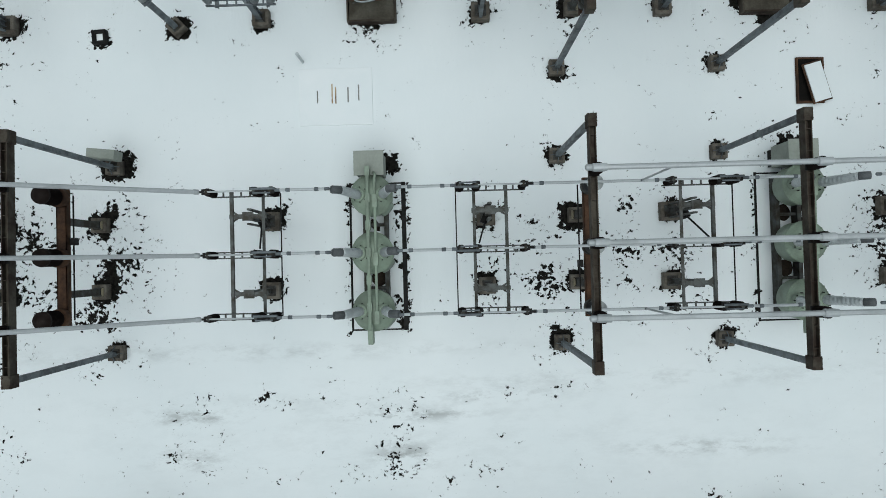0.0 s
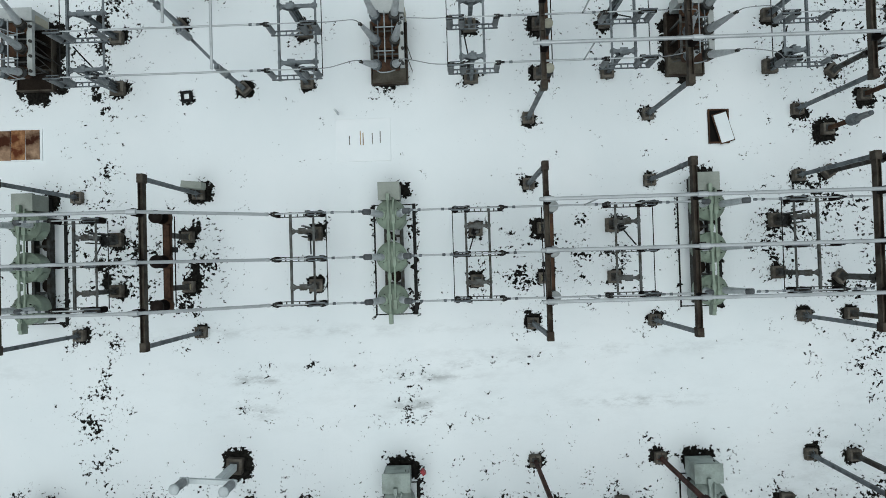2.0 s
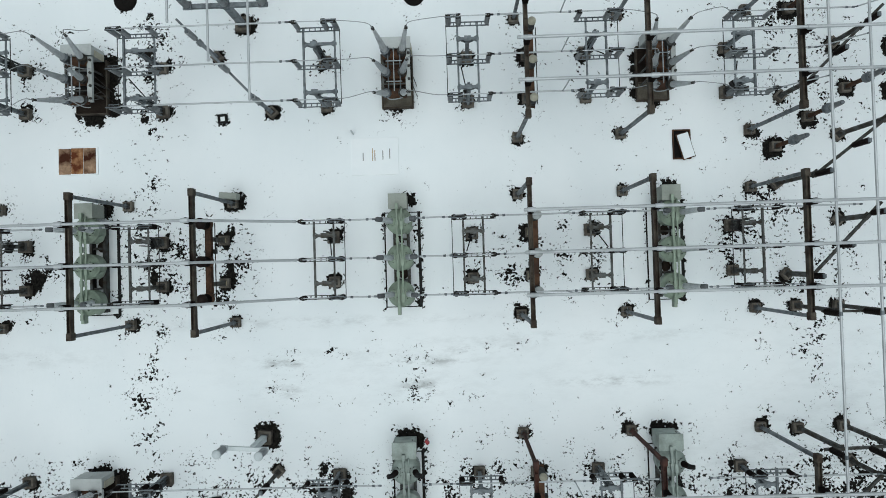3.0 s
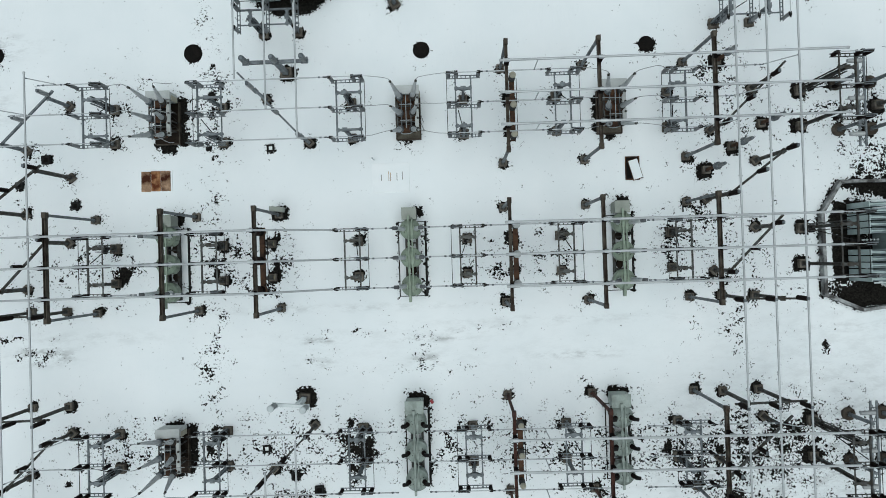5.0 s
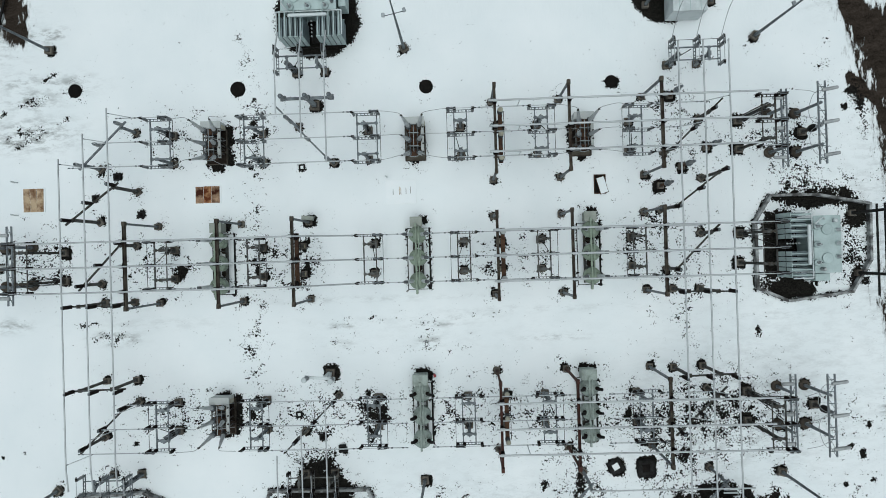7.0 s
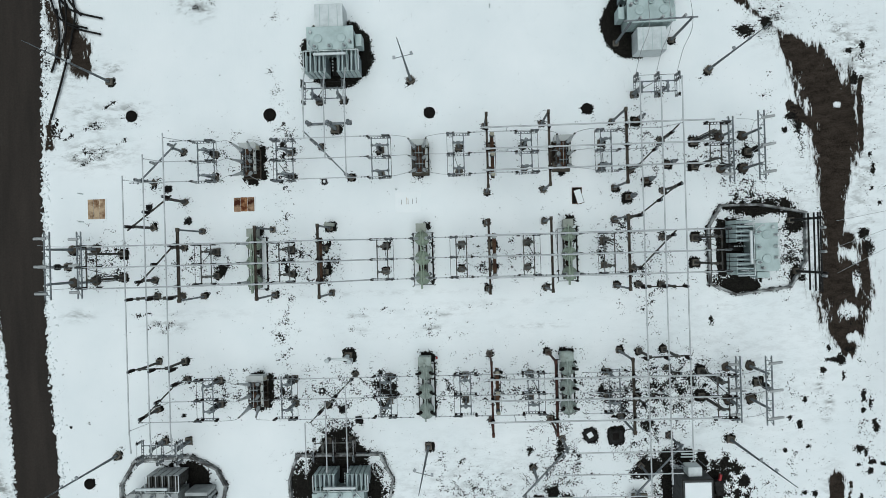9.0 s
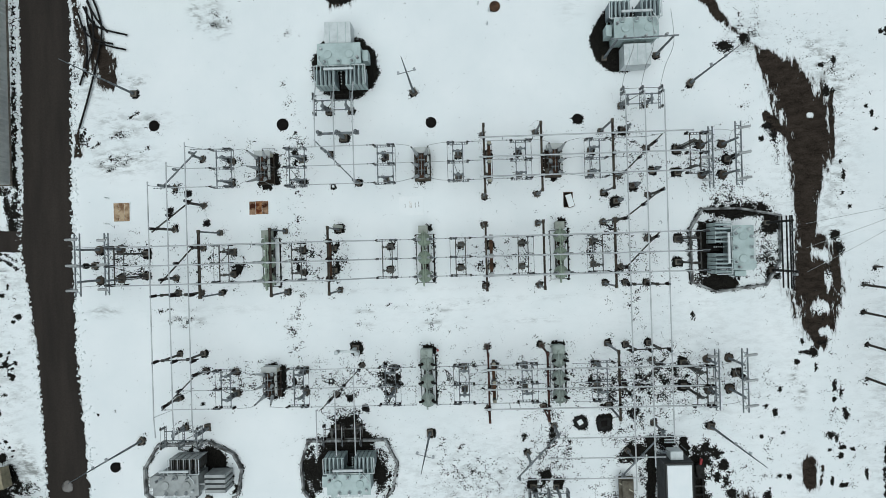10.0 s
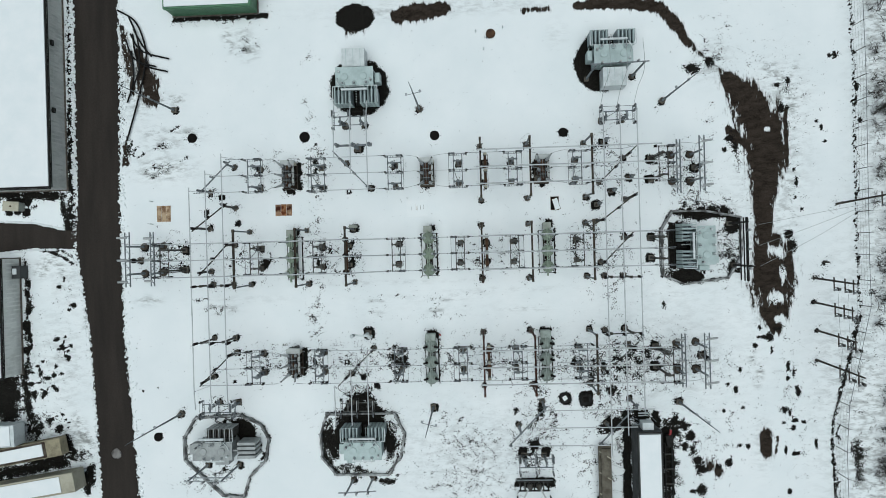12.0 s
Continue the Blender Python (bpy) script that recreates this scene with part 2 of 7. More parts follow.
def road_material():
    m, nodes, links, out = principled("wet_dirt_road")
    geo = nodes.new("ShaderNodeNewGeometry").outputs["Position"]
    stretch = nodes.new("ShaderNodeMapping")
    stretch.inputs["Scale"].default_value = (1.0, 0.12, 1.0)
    links.new(geo, stretch.inputs["Vector"])
    lanes = noise_tex(nodes, links, stretch.outputs["Vector"], 0.7, 4, 0.55)
    fine = noise_tex(nodes, links, geo, 6.0, 5, 0.65)
    tone = ramp(nodes, [(0.3, (0.0165, 0.0128, 0.0102)), (0.7, (0.031, 0.0242, 0.0195))])
    links.new(lanes.outputs["Fac"], tone.inputs["Fac"])
    grain = ramp(nodes, [(0.3, 0.8), (0.7, 1.2)])
    links.new(fine.outputs["Fac"], grain.inputs["Fac"])
    links.new(mix(nodes, links, 1.0, tone.outputs["Color"], grain.outputs["Color"], "MULTIPLY"), out.inputs["Base Color"])
    out.inputs["Roughness"].default_value = 0.75
    out.inputs["Specular IOR Level"].default_value = 0.25
    b = nodes.new("ShaderNodeBump")
    b.inputs["Strength"].default_value, b.inputs["Distance"].default_value = 0.4, 0.03
    links.new(fine.outputs["Fac"], b.inputs["Height"])
    links.new(b.outputs["Normal"], out.inputs["Normal"])
    return m


SNOW_GROUND, SNOW, ROAD = snow_material(), plain_snow(), road_material()


# ---- mesh helpers ----
def part(name, bm, material, parent, label=""):
    mesh = bpy.data.meshes.new(name)
    bm.to_mesh(mesh)
    bm.free()
    mesh.materials.append(material)
    ob = new(name, mesh)
    if parent:
        ob.parent = parent
    return tagged(ob, label)


def thing(name, label, category, group="", m=None, kind=""):
    ob = tagged(new(name), label, category, group, kind)
    ob.empty_display_size = 0.2
    if m is not None:
        ob.matrix_basis = m
    return ob


def box(bm, x, y, z, sx, sy, sz, rz=0.0, bevel=0.0):
    """A box centred at x, y with its underside at z."""
    made = bmesh.ops.create_cube(bm, size=1.0, matrix=pose(x, y, z + sz / 2, 0, 0, rz) @ Matrix.Diagonal((sx, sy, sz, 1)))
    if bevel:
        edges = list({e for v in made["verts"] for e in v.link_edges})
        bmesh.ops.bevel(bm, geom=edges, offset=bevel, segments=2, affect="EDGES", profile=0.6)
    return bm


def rod(bm, p, q, r, r2=None, n=8):
    """A round bar from p to q."""
    p, q = Vector(p), Vector(q)
    turn = (q - p).to_track_quat("Z", "Y").to_matrix().to_4x4()
    bmesh.ops.create_cone(bm, cap_ends=True, segments=n, radius1=r, radius2=r if r2 is None else r2, depth=(q - p).length, matrix=Matrix.Translation((p + q) / 2) @ turn)
    return bm


def bar(bm, p, q, w, h):
    """A rectangular bar from p to q."""
    p, q = Vector(p), Vector(q)
    d = q - p
    turn = d.to_track_quat("X", "Z").to_matrix().to_4x4()
    bmesh.ops.create_cube(bm, size=1.0, matrix=Matrix.Translation((p + q) / 2) @ turn @ Matrix.Diagonal((d.length, w, h, 1)))
    return bm


def lathe(bm, profile, n=12, m=Matrix()):
    """Turns a profile of (radius, height) about its own z."""
    rings = []
    for r, z in profile:
        rings.append([bm.verts.new(m @ Vector((r * math.cos(2 * math.pi * k / n), r * math.sin(2 * math.pi * k / n), z))) for k in range(n)])
    for a, b in zip(rings, rings[1:]):
        for k in range(n):
            f = bm.faces.new((a[k], a[(k + 1) % n], b[(k + 1) % n], b[k]))
            f.smooth = True
    bm.faces.new(list(reversed(rings[0])))
    bm.faces.new(rings[-1])
    return bm


def aim(p, q):
    p, q = Vector(p), Vector(q)
    return Matrix.Translation(p) @ (q - p).to_track_quat("Z", "Y").to_matrix().to_4x4()


def sheds(length, core, rim, count, rim_top=None, core_top=None):
    """The profile of a porcelain post with sheds."""
    rim_top, core_top = rim if rim_top is None else rim_top, core if core_top is None else core_top
    out = [(core * 1.15, 0), (core * 1.15, length * 0.05)]
    for k in range(count):
        f = k / (count - 1)
        z = length * (0.07 + 0.86 * f)
        c, r = core + (core_top - core) * f, rim + (rim_top - rim) * f
        out += [(c, z), (r, z + 0.012), (c, z + length * 0.86 / count * 0.6)]
    return out + [(core_top * 1.1, length * 0.96), (core_top * 1.1, length)]


def porcelain(bm, p, q, core, rim, count, rim_top=None, core_top=None, n=10):
    return lathe(bm, sheds((Vector(q) - Vector(p)).length, core, rim, count, rim_top, core_top), n, aim(p, q))


def hose(bm, points, r, n=6, steps=8):
    """A round cable along a smooth curve through points."""
    pts = [Vector(p) for p in points]
    line = []
    for k in range(len(pts) - 1):
        a, b, c, d = pts[max(k - 1, 0)], pts[k], pts[k + 1], pts[min(k + 2, len(pts) - 1)]
        for s in range(steps):
            t = s / steps
            line.append(0.5 * (2 * b + (c - a) * t + (2 * a - 5 * b + 4 * c - d) * t * t + (3 * b - 3 * c + d - a) * t ** 3))
    line.append(pts[-1])
    rings = []
    for k, p in enumerate(line):
        d = (line[min(k + 1, len(line) - 1)] - line[max(k - 1, 0)]).normalized()
        u = d.cross(Vector((0.13, 0.21, 1))).normalized()
        v = d.cross(u)
        rings.append([bm.verts.new(p + r * (math.cos(2 * math.pi * j / n) * u + math.sin(2 * math.pi * j / n) * v)) for j in range(n)])
    for a, b in zip(rings, rings[1:]):
        for j in range(n):
            bm.faces.new((a[j], a[(j + 1) % n], b[(j + 1) % n], b[j])).smooth = True
    bm.faces.new(rings[0]), bm.faces.new(list(reversed(rings[-1])))
    return bm


B = bmesh.new
rng = random.Random(7)
FEET = []  # melted spots: x, y, half size
PHASE = 1.82


# ---- switchyard equipment, each kind built once ----
def footing(parent, x, y, rz=0.0, size=0.5, top=0.28):
    part("footing", box(B(), x, y, -0.15, size, size, top + 0.15, rz, 0.025), CONCRETE, parent, "weathered concrete footing")
    bm = box(B(), x, y, top, size * 0.62, size * 0.62, 0.025, rz)
    for sx in (-1, 1):
        for sy in (-1, 1):
            p = Matrix.Rotation(radians(rz), 3, "Z") @ Vector((sx * size * 0.23, sy * size * 0.23, 0))
            rod(bm, (x + p.x, y + p.y, top), (x + p.x, y + p.y, top + 0.09), 0.02, n=6)
    part("base_plate", bm, GALV_OLD, parent)


def melt(m, spots, size=0.32):
    for x, y in spots:
        p = m @ Vector((x, y, 0))
        FEET.append((p.x, p.y, size))


GANTRY_H, BUS_Z, LOW_Z, CROSS_Z = 5.9, 6.62, 3.6, 5.55


def build_gantry(beam_material, column_material, insulator_material, look_of):
    g = thing("bus_gantry", "%s portal gantry on two concrete footings" % look_of, "bus gantry", "bus gantries")
    for s in (1, -1):
        footing(g, 0, s * 3.12)
        bm = box(B(), 0, s * 3.12, 0.3, 0.155, 0.155, GANTRY_H - 0.5, 0, 0.015)
        for k in range(4):
            a = math.pi / 2 * k
            bar(bm, (0.08 * math.cos(a), s * 3.12 + 0.08 * math.sin(a), 0.5), (0.24 * math.cos(a), s * 3.12 + 0.24 * math.sin(a), 0.3), 0.02, 0.04)
        part("column", bm, column_material, g)
        bm = box(B(), 0, s * 3.12, GANTRY_H - 0.34, 0.24, 0.34, 0.37, 0, 0.01)
        for k in (-1, 1):
            for j in (-1, 1):
                rod(bm, (k * 0.085, s * 3.12 + j * 0.12, GANTRY_H), (k * 0.085, s * 3.12 + j * 0.12, GANTRY_H + 0.06), 0.025, n=6)
        part("end_cap", bm, beam_material, g)
    bm = B()
    for s in (-1, 1):
        box(bm, s * 0.077, 0, GANTRY_H - 0.3, 0.026, 6.0, 0.31)
    box(bm, 0, 0, GANTRY_H - 0.16, 0.128, 6.0, 0.03)
    for k in range(-5, 6):
        box(bm, 0, k * 0.55, GANTRY_H - 0.128, 0.126, 0.02, 0.1)
    part("beam", bm, beam_material, g)
    for k in (-1, 0, 1):
        y = k * PHASE
        part("bracket", box(B(), 0.0, y, GANTRY_H + 0.012, 0.26, 0.26, 0.04), DARK_STEEL, g)
        part("insulator", porcelain(B(), (0, y, GANTRY_H + 0.05), (0, y, BUS_Z - 0.08), 0.09, 0.15, 7), insulator_material, g)
        part("clamp", rod(box(B(), 0, y, BUS_Z - 0.1, 0.26, 0.2, 0.06), (-0.17, y, BUS_Z), (0.17, y, BUS_Z), 0.1, n=12), ALU, g)
    return g


def build_disconnector(steel, porcelain_material, look_of, high=2.75, spacing=PHASE, group="disconnect switches", half=0.48, off=0.0, ins=0.85, drive=1):
    """Three poles across y; blade along x, the hinge pair of posts towards +x, the drive on the post at the side of y that drive names."""
    d = thing("disconnect_switch", "%s three-pole disconnect switch on two steel posts" % look_of, "disconnect switch", group)
    for s in (1, -1):
        footing(d, off, s * 1.16, 0, 0.62 if s == drive else 0.56)
        bm = box(B(), off, s * 1.16, 0.3, 0.05, 0.15, high - 0.42)
        for k in (-1, 1):
            box(bm, off, s * 1.16 + k * 0.085, 0.3, 0.18, 0.025, high - 0.42)
        for k in (-1, 1):
            bar(bm, (off, s * 1.16, high - 0.65), (off + k * 0.4, s * 1.16, high - 0.14), 0.1, 0.06)
        part("post", bm, steel, d)
        for k in (-1, 1):
            bm = B()
            for j in (-1, 1):
                bar(bm, (k * (half - 0.24), s * 1.16, high - 0.08), (k * half, s * 1.16 + j * 0.15, high - 0.08), 0.05, 0.09)
            part("gusset", bm, steel, d)
        bm = box(B(), 0, s * 1.16, high - 0.13, 2 * half + 0.14, 0.13, 0.12, 0, 0.008)
        box(bm, off, s * 1.16, high - 0.02, 0.32, 0.26, 0.03)
        part("crossarm", bm, steel, d)
    for s in (-1, 1):
        bm = B()
        box(bm, s * half, 0, high, 0.09, 2 * spacing + 0.25, 0.025)
        box(bm, s * half - s * 0.04, 0, high - 0.1, 0.012, 2 * spacing + 0.25, 0.1)
        for k in range(-6, 7):
            box(bm, s * half, k * spacing / 6.2, high + 0.025, 0.03, 0.03, 0.025)
        part("beam", bm, steel, d)
    for k in (-1, 0, 1):
        y = k * spacing
        bm = B()
        for s in (-1, 1):
            box(bm, -0.02, y + s * 0.085, high + 0.03, 2.05, 0.035, 0.1)
        for j in range(8):
            box(bm, -0.95 + j * 0.265, y, high + 0.06, 0.05, 0.15, 0.03)
        part("base_frame", bm, steel, d)
        for x in (-0.93, 0.42, 0.9):
            part("insulator", porcelain(B(), (x, y, high + 0.13), (x, y, high + ins - 0.08), 0.06, 0.12 if x < 0 else 0.135, 6 if ins < 1 else 9, n=10), porcelain_material, d)
            part("insulator_cap", lathe(B(), [(0.085, high + ins - 0.1), (0.095, high + ins - 0.06), (0.06, high + ins + 0.02), (0.02, high + ins + 0.03)], 8, Matrix.Translation((x, y, 0))), GALV_OLD, d)
        top = high + ins
        bm = rod(B(), (-0.98, y, top), (0.42, y, top), 0.028)
        part("blade", bm, ALU, d)
        bm = box(B(), -0.95, y, top - 0.08, 0.22, 0.16, 0.09)
        box(bm, -1.08, y, top - 0.05, 0.2, 0.06, 0.1)
        part("jaw", bm, DARK_STEEL, d)
        bm = box(B(), 0.42, y, top - 0.08, 0.2, 0.22, 0.1)
        box(bm, 0.9, y, top - 0.08, 0.24, 0.16, 0.1)
        box(bm, 0.66, y, top - 0.05, 0.34, 0.05, 0.05)
        part("hinge", bm, DARK_STEEL, d)
        bm = rod(B(), (0.36, y + 0.05, top + 0.03), (1.05, y + 0.05, top + 0.03), 0.035)
        rod(bm, (0.42, y - 0.07, top + 0.04), (0.92, y - 0.07, top + 0.03), 0.025)
        part("hinge_arm", bm, GALV, d)
    part("operating_rod", rod(B(), (1.02, -spacing, high + 0.08), (1.02, spacing, high + 0.08), 0.02, n=6), DARK_STEEL, d)
    bm = rod(B(), (off + 0.12, drive * 1.32, 0.9), (off + 0.12, drive * 1.32, high - 0.1), 0.025, n=6)
    box(bm, off + 0.06, drive * 1.06, 1.1, 0.22, 0.46, 0.4, 25 * drive, 0.02)
    rod(bm, (off + 0.06, drive * 1.0, 1.4), (off + 0.34, drive * 0.2, high - 0.05), 0.03, n=6)
    for k in (-1, 1):
        part("drive_post", box(B(), off, drive * 1.16 + k * 0.22, 0.28, 0.12, 0.05, high - 0.4), steel, d)
    part("crank_drive", bm, DARK_STEEL, d)
    return d


def build_oil_breaker(paint, bushing, tank_r, cabinet, look_of, lean=(0.36, 0.71, 3.25), cap=CAP_GREY):
    """Three tanks along y on one skid, a cabinet at the +y end, bushings leaning to both sides."""
    b = thing("oil_circuit_breaker", "%s three-tank oil circuit breaker on a skid" % look_of, "circuit breaker", "oil circuit breakers")
    bm = B()
    for s in (-1, 1):
        box(bm, s * 0.35, -0.1, 0.0, 0.13, 4.6, 0.42)
    for k in range(5):
        box(bm, 0, -2.2 + k * 1.05, 0.1, 0.72, 0.1, 0.2)
    part("skid", bm, GALV_OLD, b)
    for k in (-1, 0, 1):
        y = k * PHASE
        prof = [(tank_r * 0.5, 0.42), (tank_r * 0.82, 0.5), (tank_r, 0.68), (tank_r, 1.37), (tank_r * 1.06, 1.38), (tank_r * 1.06, 1.45), (tank_r * 0.98, 1.46), (tank_r * 0.9, 1.57), (tank_r * 0.62, 1.7), (tank_r * 0.3, 1.75), (0.05, 1.76)]
        bm = lathe(B(), prof, 28, Matrix.Translation((0, y, 0)))
        for j in range(18):
            a = 2 * math.pi * j / 18
            rod(bm, (tank_r * 1.02 * math.cos(a), y + tank_r * 1.02 * math.sin(a), 1.44), (tank_r * 1.02 * math.cos(a), y + tank_r * 1.02 * math.sin(a), 1.5), 0.022, n=6)
        tank = part("tank", bm, paint, b)
        h = Vector((math.cos(-0.75), math.sin(-0.75), 0))
        c = Vector((0, y, 1.05)) + h * tank_r * 0.97
        part("side_hatch", lathe(B(), [(0.27, 0), (0.27, 0.05), (0.24, 0.08), (0.05, 0.09)], 18, aim(c, c + h + Vector((0, 0, 0.15)))), paint, tank)
        bolts = B()
        for s in (-1, 1):
            for j in range(8):
                a = 2 * math.pi * j / 8
                p = (s * lean[0] * 0.92 + 0.235 * math.cos(a), y + 0.235 * math.sin(a), 1.65)
                rod(bolts, p, (p[0], p[1], 1.81), 0.018, n=5)
        tagged(part("flange_bolts", bolts, DARK_STEEL, tank), kind="stuff")
        for s in (-1, 1):
            p, q = Vector((s * lean[0], y, 1.58)), Vector((s * lean[1], y, lean[2]))
            u = (q - p).normalized()
            part("turret", lathe(B(), [(0.2, -0.1), (0.2, 0.12), (0.23, 0.13), (0.23, 0.17), (0.15, 0.19)], 16, aim(p, q)), paint, tank)
            part("bushing", porcelain(B(), p + 0.18 * u, q, 0.125, 0.155, 9, 0.13, 0.1, 14), bushing, tank)
            part("cap", lathe(B(), [(0.08, -0.06), (0.12, -0.04), (0.12, 0.24), (0.1, 0.27), (0.04, 0.28)], 14, aim(q, q + Vector((s * 0.85, 0, 0.5)))), cap, tank)
    bm = rod(B(), (-0.08, -2.35, 1.85), (-0.08, 2.5, 1.85), 0.06, n=10)
    for k in range(-3, 4):
        box(bm, -0.08, k * 0.85, 1.7, 0.16, 0.3, 0.2, 0, 0.02)
    part("linkage_tube", bm, paint, b)
    bm = rod(B(), (0.14, -1.9, 1.81), (0.14, 2.3, 1.81), 0.045, n=8)
    for k in (-1, 0, 1):
        box(bm, 0.14, k * PHASE - 0.2, 1.67, 0.16, 0.42, 0.2, 0, 0.02)
    hose(bm, [(0.14, 2.3, 1.81), (0.16, 2.45, 1.79), (0.05, 2.56, 1.5)], 0.045)
    part("conduit", bm, paint, b)
    if paint is GREEN:
        part("end_box", box(B(), -0.08, -2.55, 1.4, 0.16, 0.62, 0.42, 0, 0.02), paint, b)
    w, l, h = cabinet
    bm = box(B(), -0.05, 2.48 + l / 2, 0.35, w, l, h - 0.35, 0, 0.02)
    box(bm, -0.05, 2.48 + l / 2, h, w + 0.08, l + 0.08, 0.03)
    cab = part("control_cabinet", bm, CAB if paint is GREEN else paint, b)
    bm = box(B(), -0.05, 2.48 + l + 0.003, 0.5, w * 0.86, 0.02, h - 0.7)
    part("cabinet_door", bm, CAB if paint is GREEN else paint, cab)
    part("door_handle", box(B(), w * 0.3, 2.48 + l + 0.03, 1.2, 0.03, 0.05, 0.16), DARK_STEEL, cab)
    for s in (-1, 1):
        part("leg", box(B(), s * w * 0.4 - 0.05, 2.48 + l / 2, 0.0, 0.08, l * 0.8, 0.36), DARK_STEEL, b)
    return b


def build_gas_breaker(look_of, cabinet_paint, plate, floor, plate_look):
    """Gas breaker: three low tanks over a dark steel tray, six tall grey bushings splayed outwards, a wide cabinet at the +y end."""
    b = thing("gas_circuit_breaker", "%s gas circuit breaker with six splayed grey bushings" % look_of, "circuit breaker", "gas circuit breakers")
    tray = part("tray", box(B(), 0, 0.0, -0.05, 1.56, 2.76, 0.12), SOIL, b, "dark soiled steel tray")
    for s in (-1, 1):
        part("rim", box(B(), s * 0.8, 0, -0.05, 0.06, 2.84, 0.36, 0, 0.01), BROWN_BEAM, tray)
        part("rim", box(B(), 0, s * 1.4, -0.05, 1.54, 0.06, 0.37, 0, 0.01), BROWN_BEAM, tray)
    part("crossbar", box(B(), 0, -0.48, 0.07, 1.54, 0.08, 0.22), BROWN_BEAM, tray)
    part("step_plate", box(B(), 0, -0.95, 0.2, 1.5, 0.82, 0.04), plate, b, plate_look)
    for k in range(3):
        part("brace", bar(B(), (-0.62, -0.86 + 0.12 * k, 0.42), (0.62, -0.62 + 0.16 * k - 0.2 * (k % 2), 0.46), 0.03, 0.03), STEEL_MID, b)
    for s in (-1, 1):
        for y in (-0.62, 0.0, 0.62):
            part("upright", box(B(), s * 0.6, y, 0.07, 0.08, 0.08, 1.5), STEEL_MID, b)
        part("side_rail", box(B(), s * 0.6, 0, 1.57, 0.09, 1.7, 0.07), STEEL_MID, b)
    for y in (-0.5, 0.5):
        part("cross_rail", box(B(), 0, y, 1.57, 1.1, 0.06, 0.06), STEEL_MID, b)
    part("mid_rail", box(B(), 0.0, 0.1, 2.12, 0.045, 2.2, 0.05), GALV_PALE, b)
    for y in (-0.5, 0.52):
        part("mid_rail", box(B(), 0.0, y, 2.06, 0.8, 0.04, 0.05), GALV_PALE, b)
    part("drive_floor", box(B(), 0, 0.25, 0.9, 1.0, 1.3, 0.05), floor, b)
    for k in (-1, 0, 1):
        y = k * 0.98
        tank = part("tank", lathe(B(), [(0.13, -0.6), (0.22, -0.57), (0.25, -0.5), (0.25, 0.5), (0.22, 0.57), (0.13, 0.6)], 16, Matrix.Translation((0, y, 1.6)) @ pose(0, 0, 0, 0, 90)), RUST, b, "brown weathered tank")
        for s in (-1, 1):
            p = Vector((s * 0.36, y, 1.7))
            q = Vector((s * 0.75, k * 1.49, 3.9))
            u = (q - p).normalized()
            part("current_transformer", lathe(B(), [(0.2, -0.1), (0.22, 0.0), (0.22, 0.34), (0.23, 0.35), (0.23, 0.4), (0.16, 0.44)], 18, aim(p, q)), GALV_OLD if s > 0 else GALV, tank)
            part("bushing", porcelain(B(), p + 0.43 * u, q, 0.135, 0.17, 18, 0.085, 0.065, 14), PORC_PALE, tank, "pale grey porcelain bushing")
            part("terminal", rod(box(B(), q.x + s * 0.05, q.y, q.z + 0.05, 0.12, 0.08, 0.12), q, q + 0.2 * u, 0.06), GALV_OLD, tank)
    for x, z in ((0.3, 1.98), (-0.3, 1.95)):
        part("gas_pipe", rod(B(), (x, -1.25, z), (x, 1.3, z), 0.03), GALV, b)
    part("gas_pipe", hose(B(), [(-0.55, -0.9, 1.9), (-0.3, -1.28, 1.7), (0.35, -1.22, 1.72), (0.62, -0.9, 1.9)], 0.03), GALV_PALE, b)
    bm = box(B(), 0.05, 1.52, 0.45, 1.5, 0.5, 1.33, 0, 0.03)
    cab = part("control_cabinet", bm, cabinet_paint, b, "pale grey control cabinet")
    part("cabinet_roof", box(B(), 0.05, 1.52, 1.78, 1.58, 0.58, 0.04, 0, 0.01), cabinet_paint, cab)
    for s in (-1, 1):
        part("cabinet_door", box(B(), 0.05 + s * 0.375, 1.775, 0.6, 0.7, 0.02, 1.1), cabinet_paint, cab)
        part("leg", box(B(), 0.05 + s * 0.62, 1.52, -0.05, 0.08, 0.4, 0.5), DARK_STEEL, b)
    part("side_panel", box(B(), 0.82, 1.4, 0.6, 0.05, 0.34, 0.9, 0, 0.01), CREAM, cab, "cream cabinet side panel")
    part("side_duct", box(B(), 0.66, 0.05, 1.5, 0.24, 2.3, 0.22, 0, 0.02), CAB_WHITE, b, "pale wide cable duct")
    for y in (-0.95, -0.3, 0.35, 1.0):
        part("duct_knob", lathe(B(), [(0.07, 1.72), (0.07, 1.8), (0.03, 1.82)], 10, Matrix.Translation((0.72, y, 0))), GALV_OLD, b)
    for s in (-1, 1):
        part("stay", rod(B(), (0.78, -0.25 * s, 1.45), (1.0, -0.25 * s - 0.5, 0.0), 0.018, n=6), GALV_OLD, b)
    return b


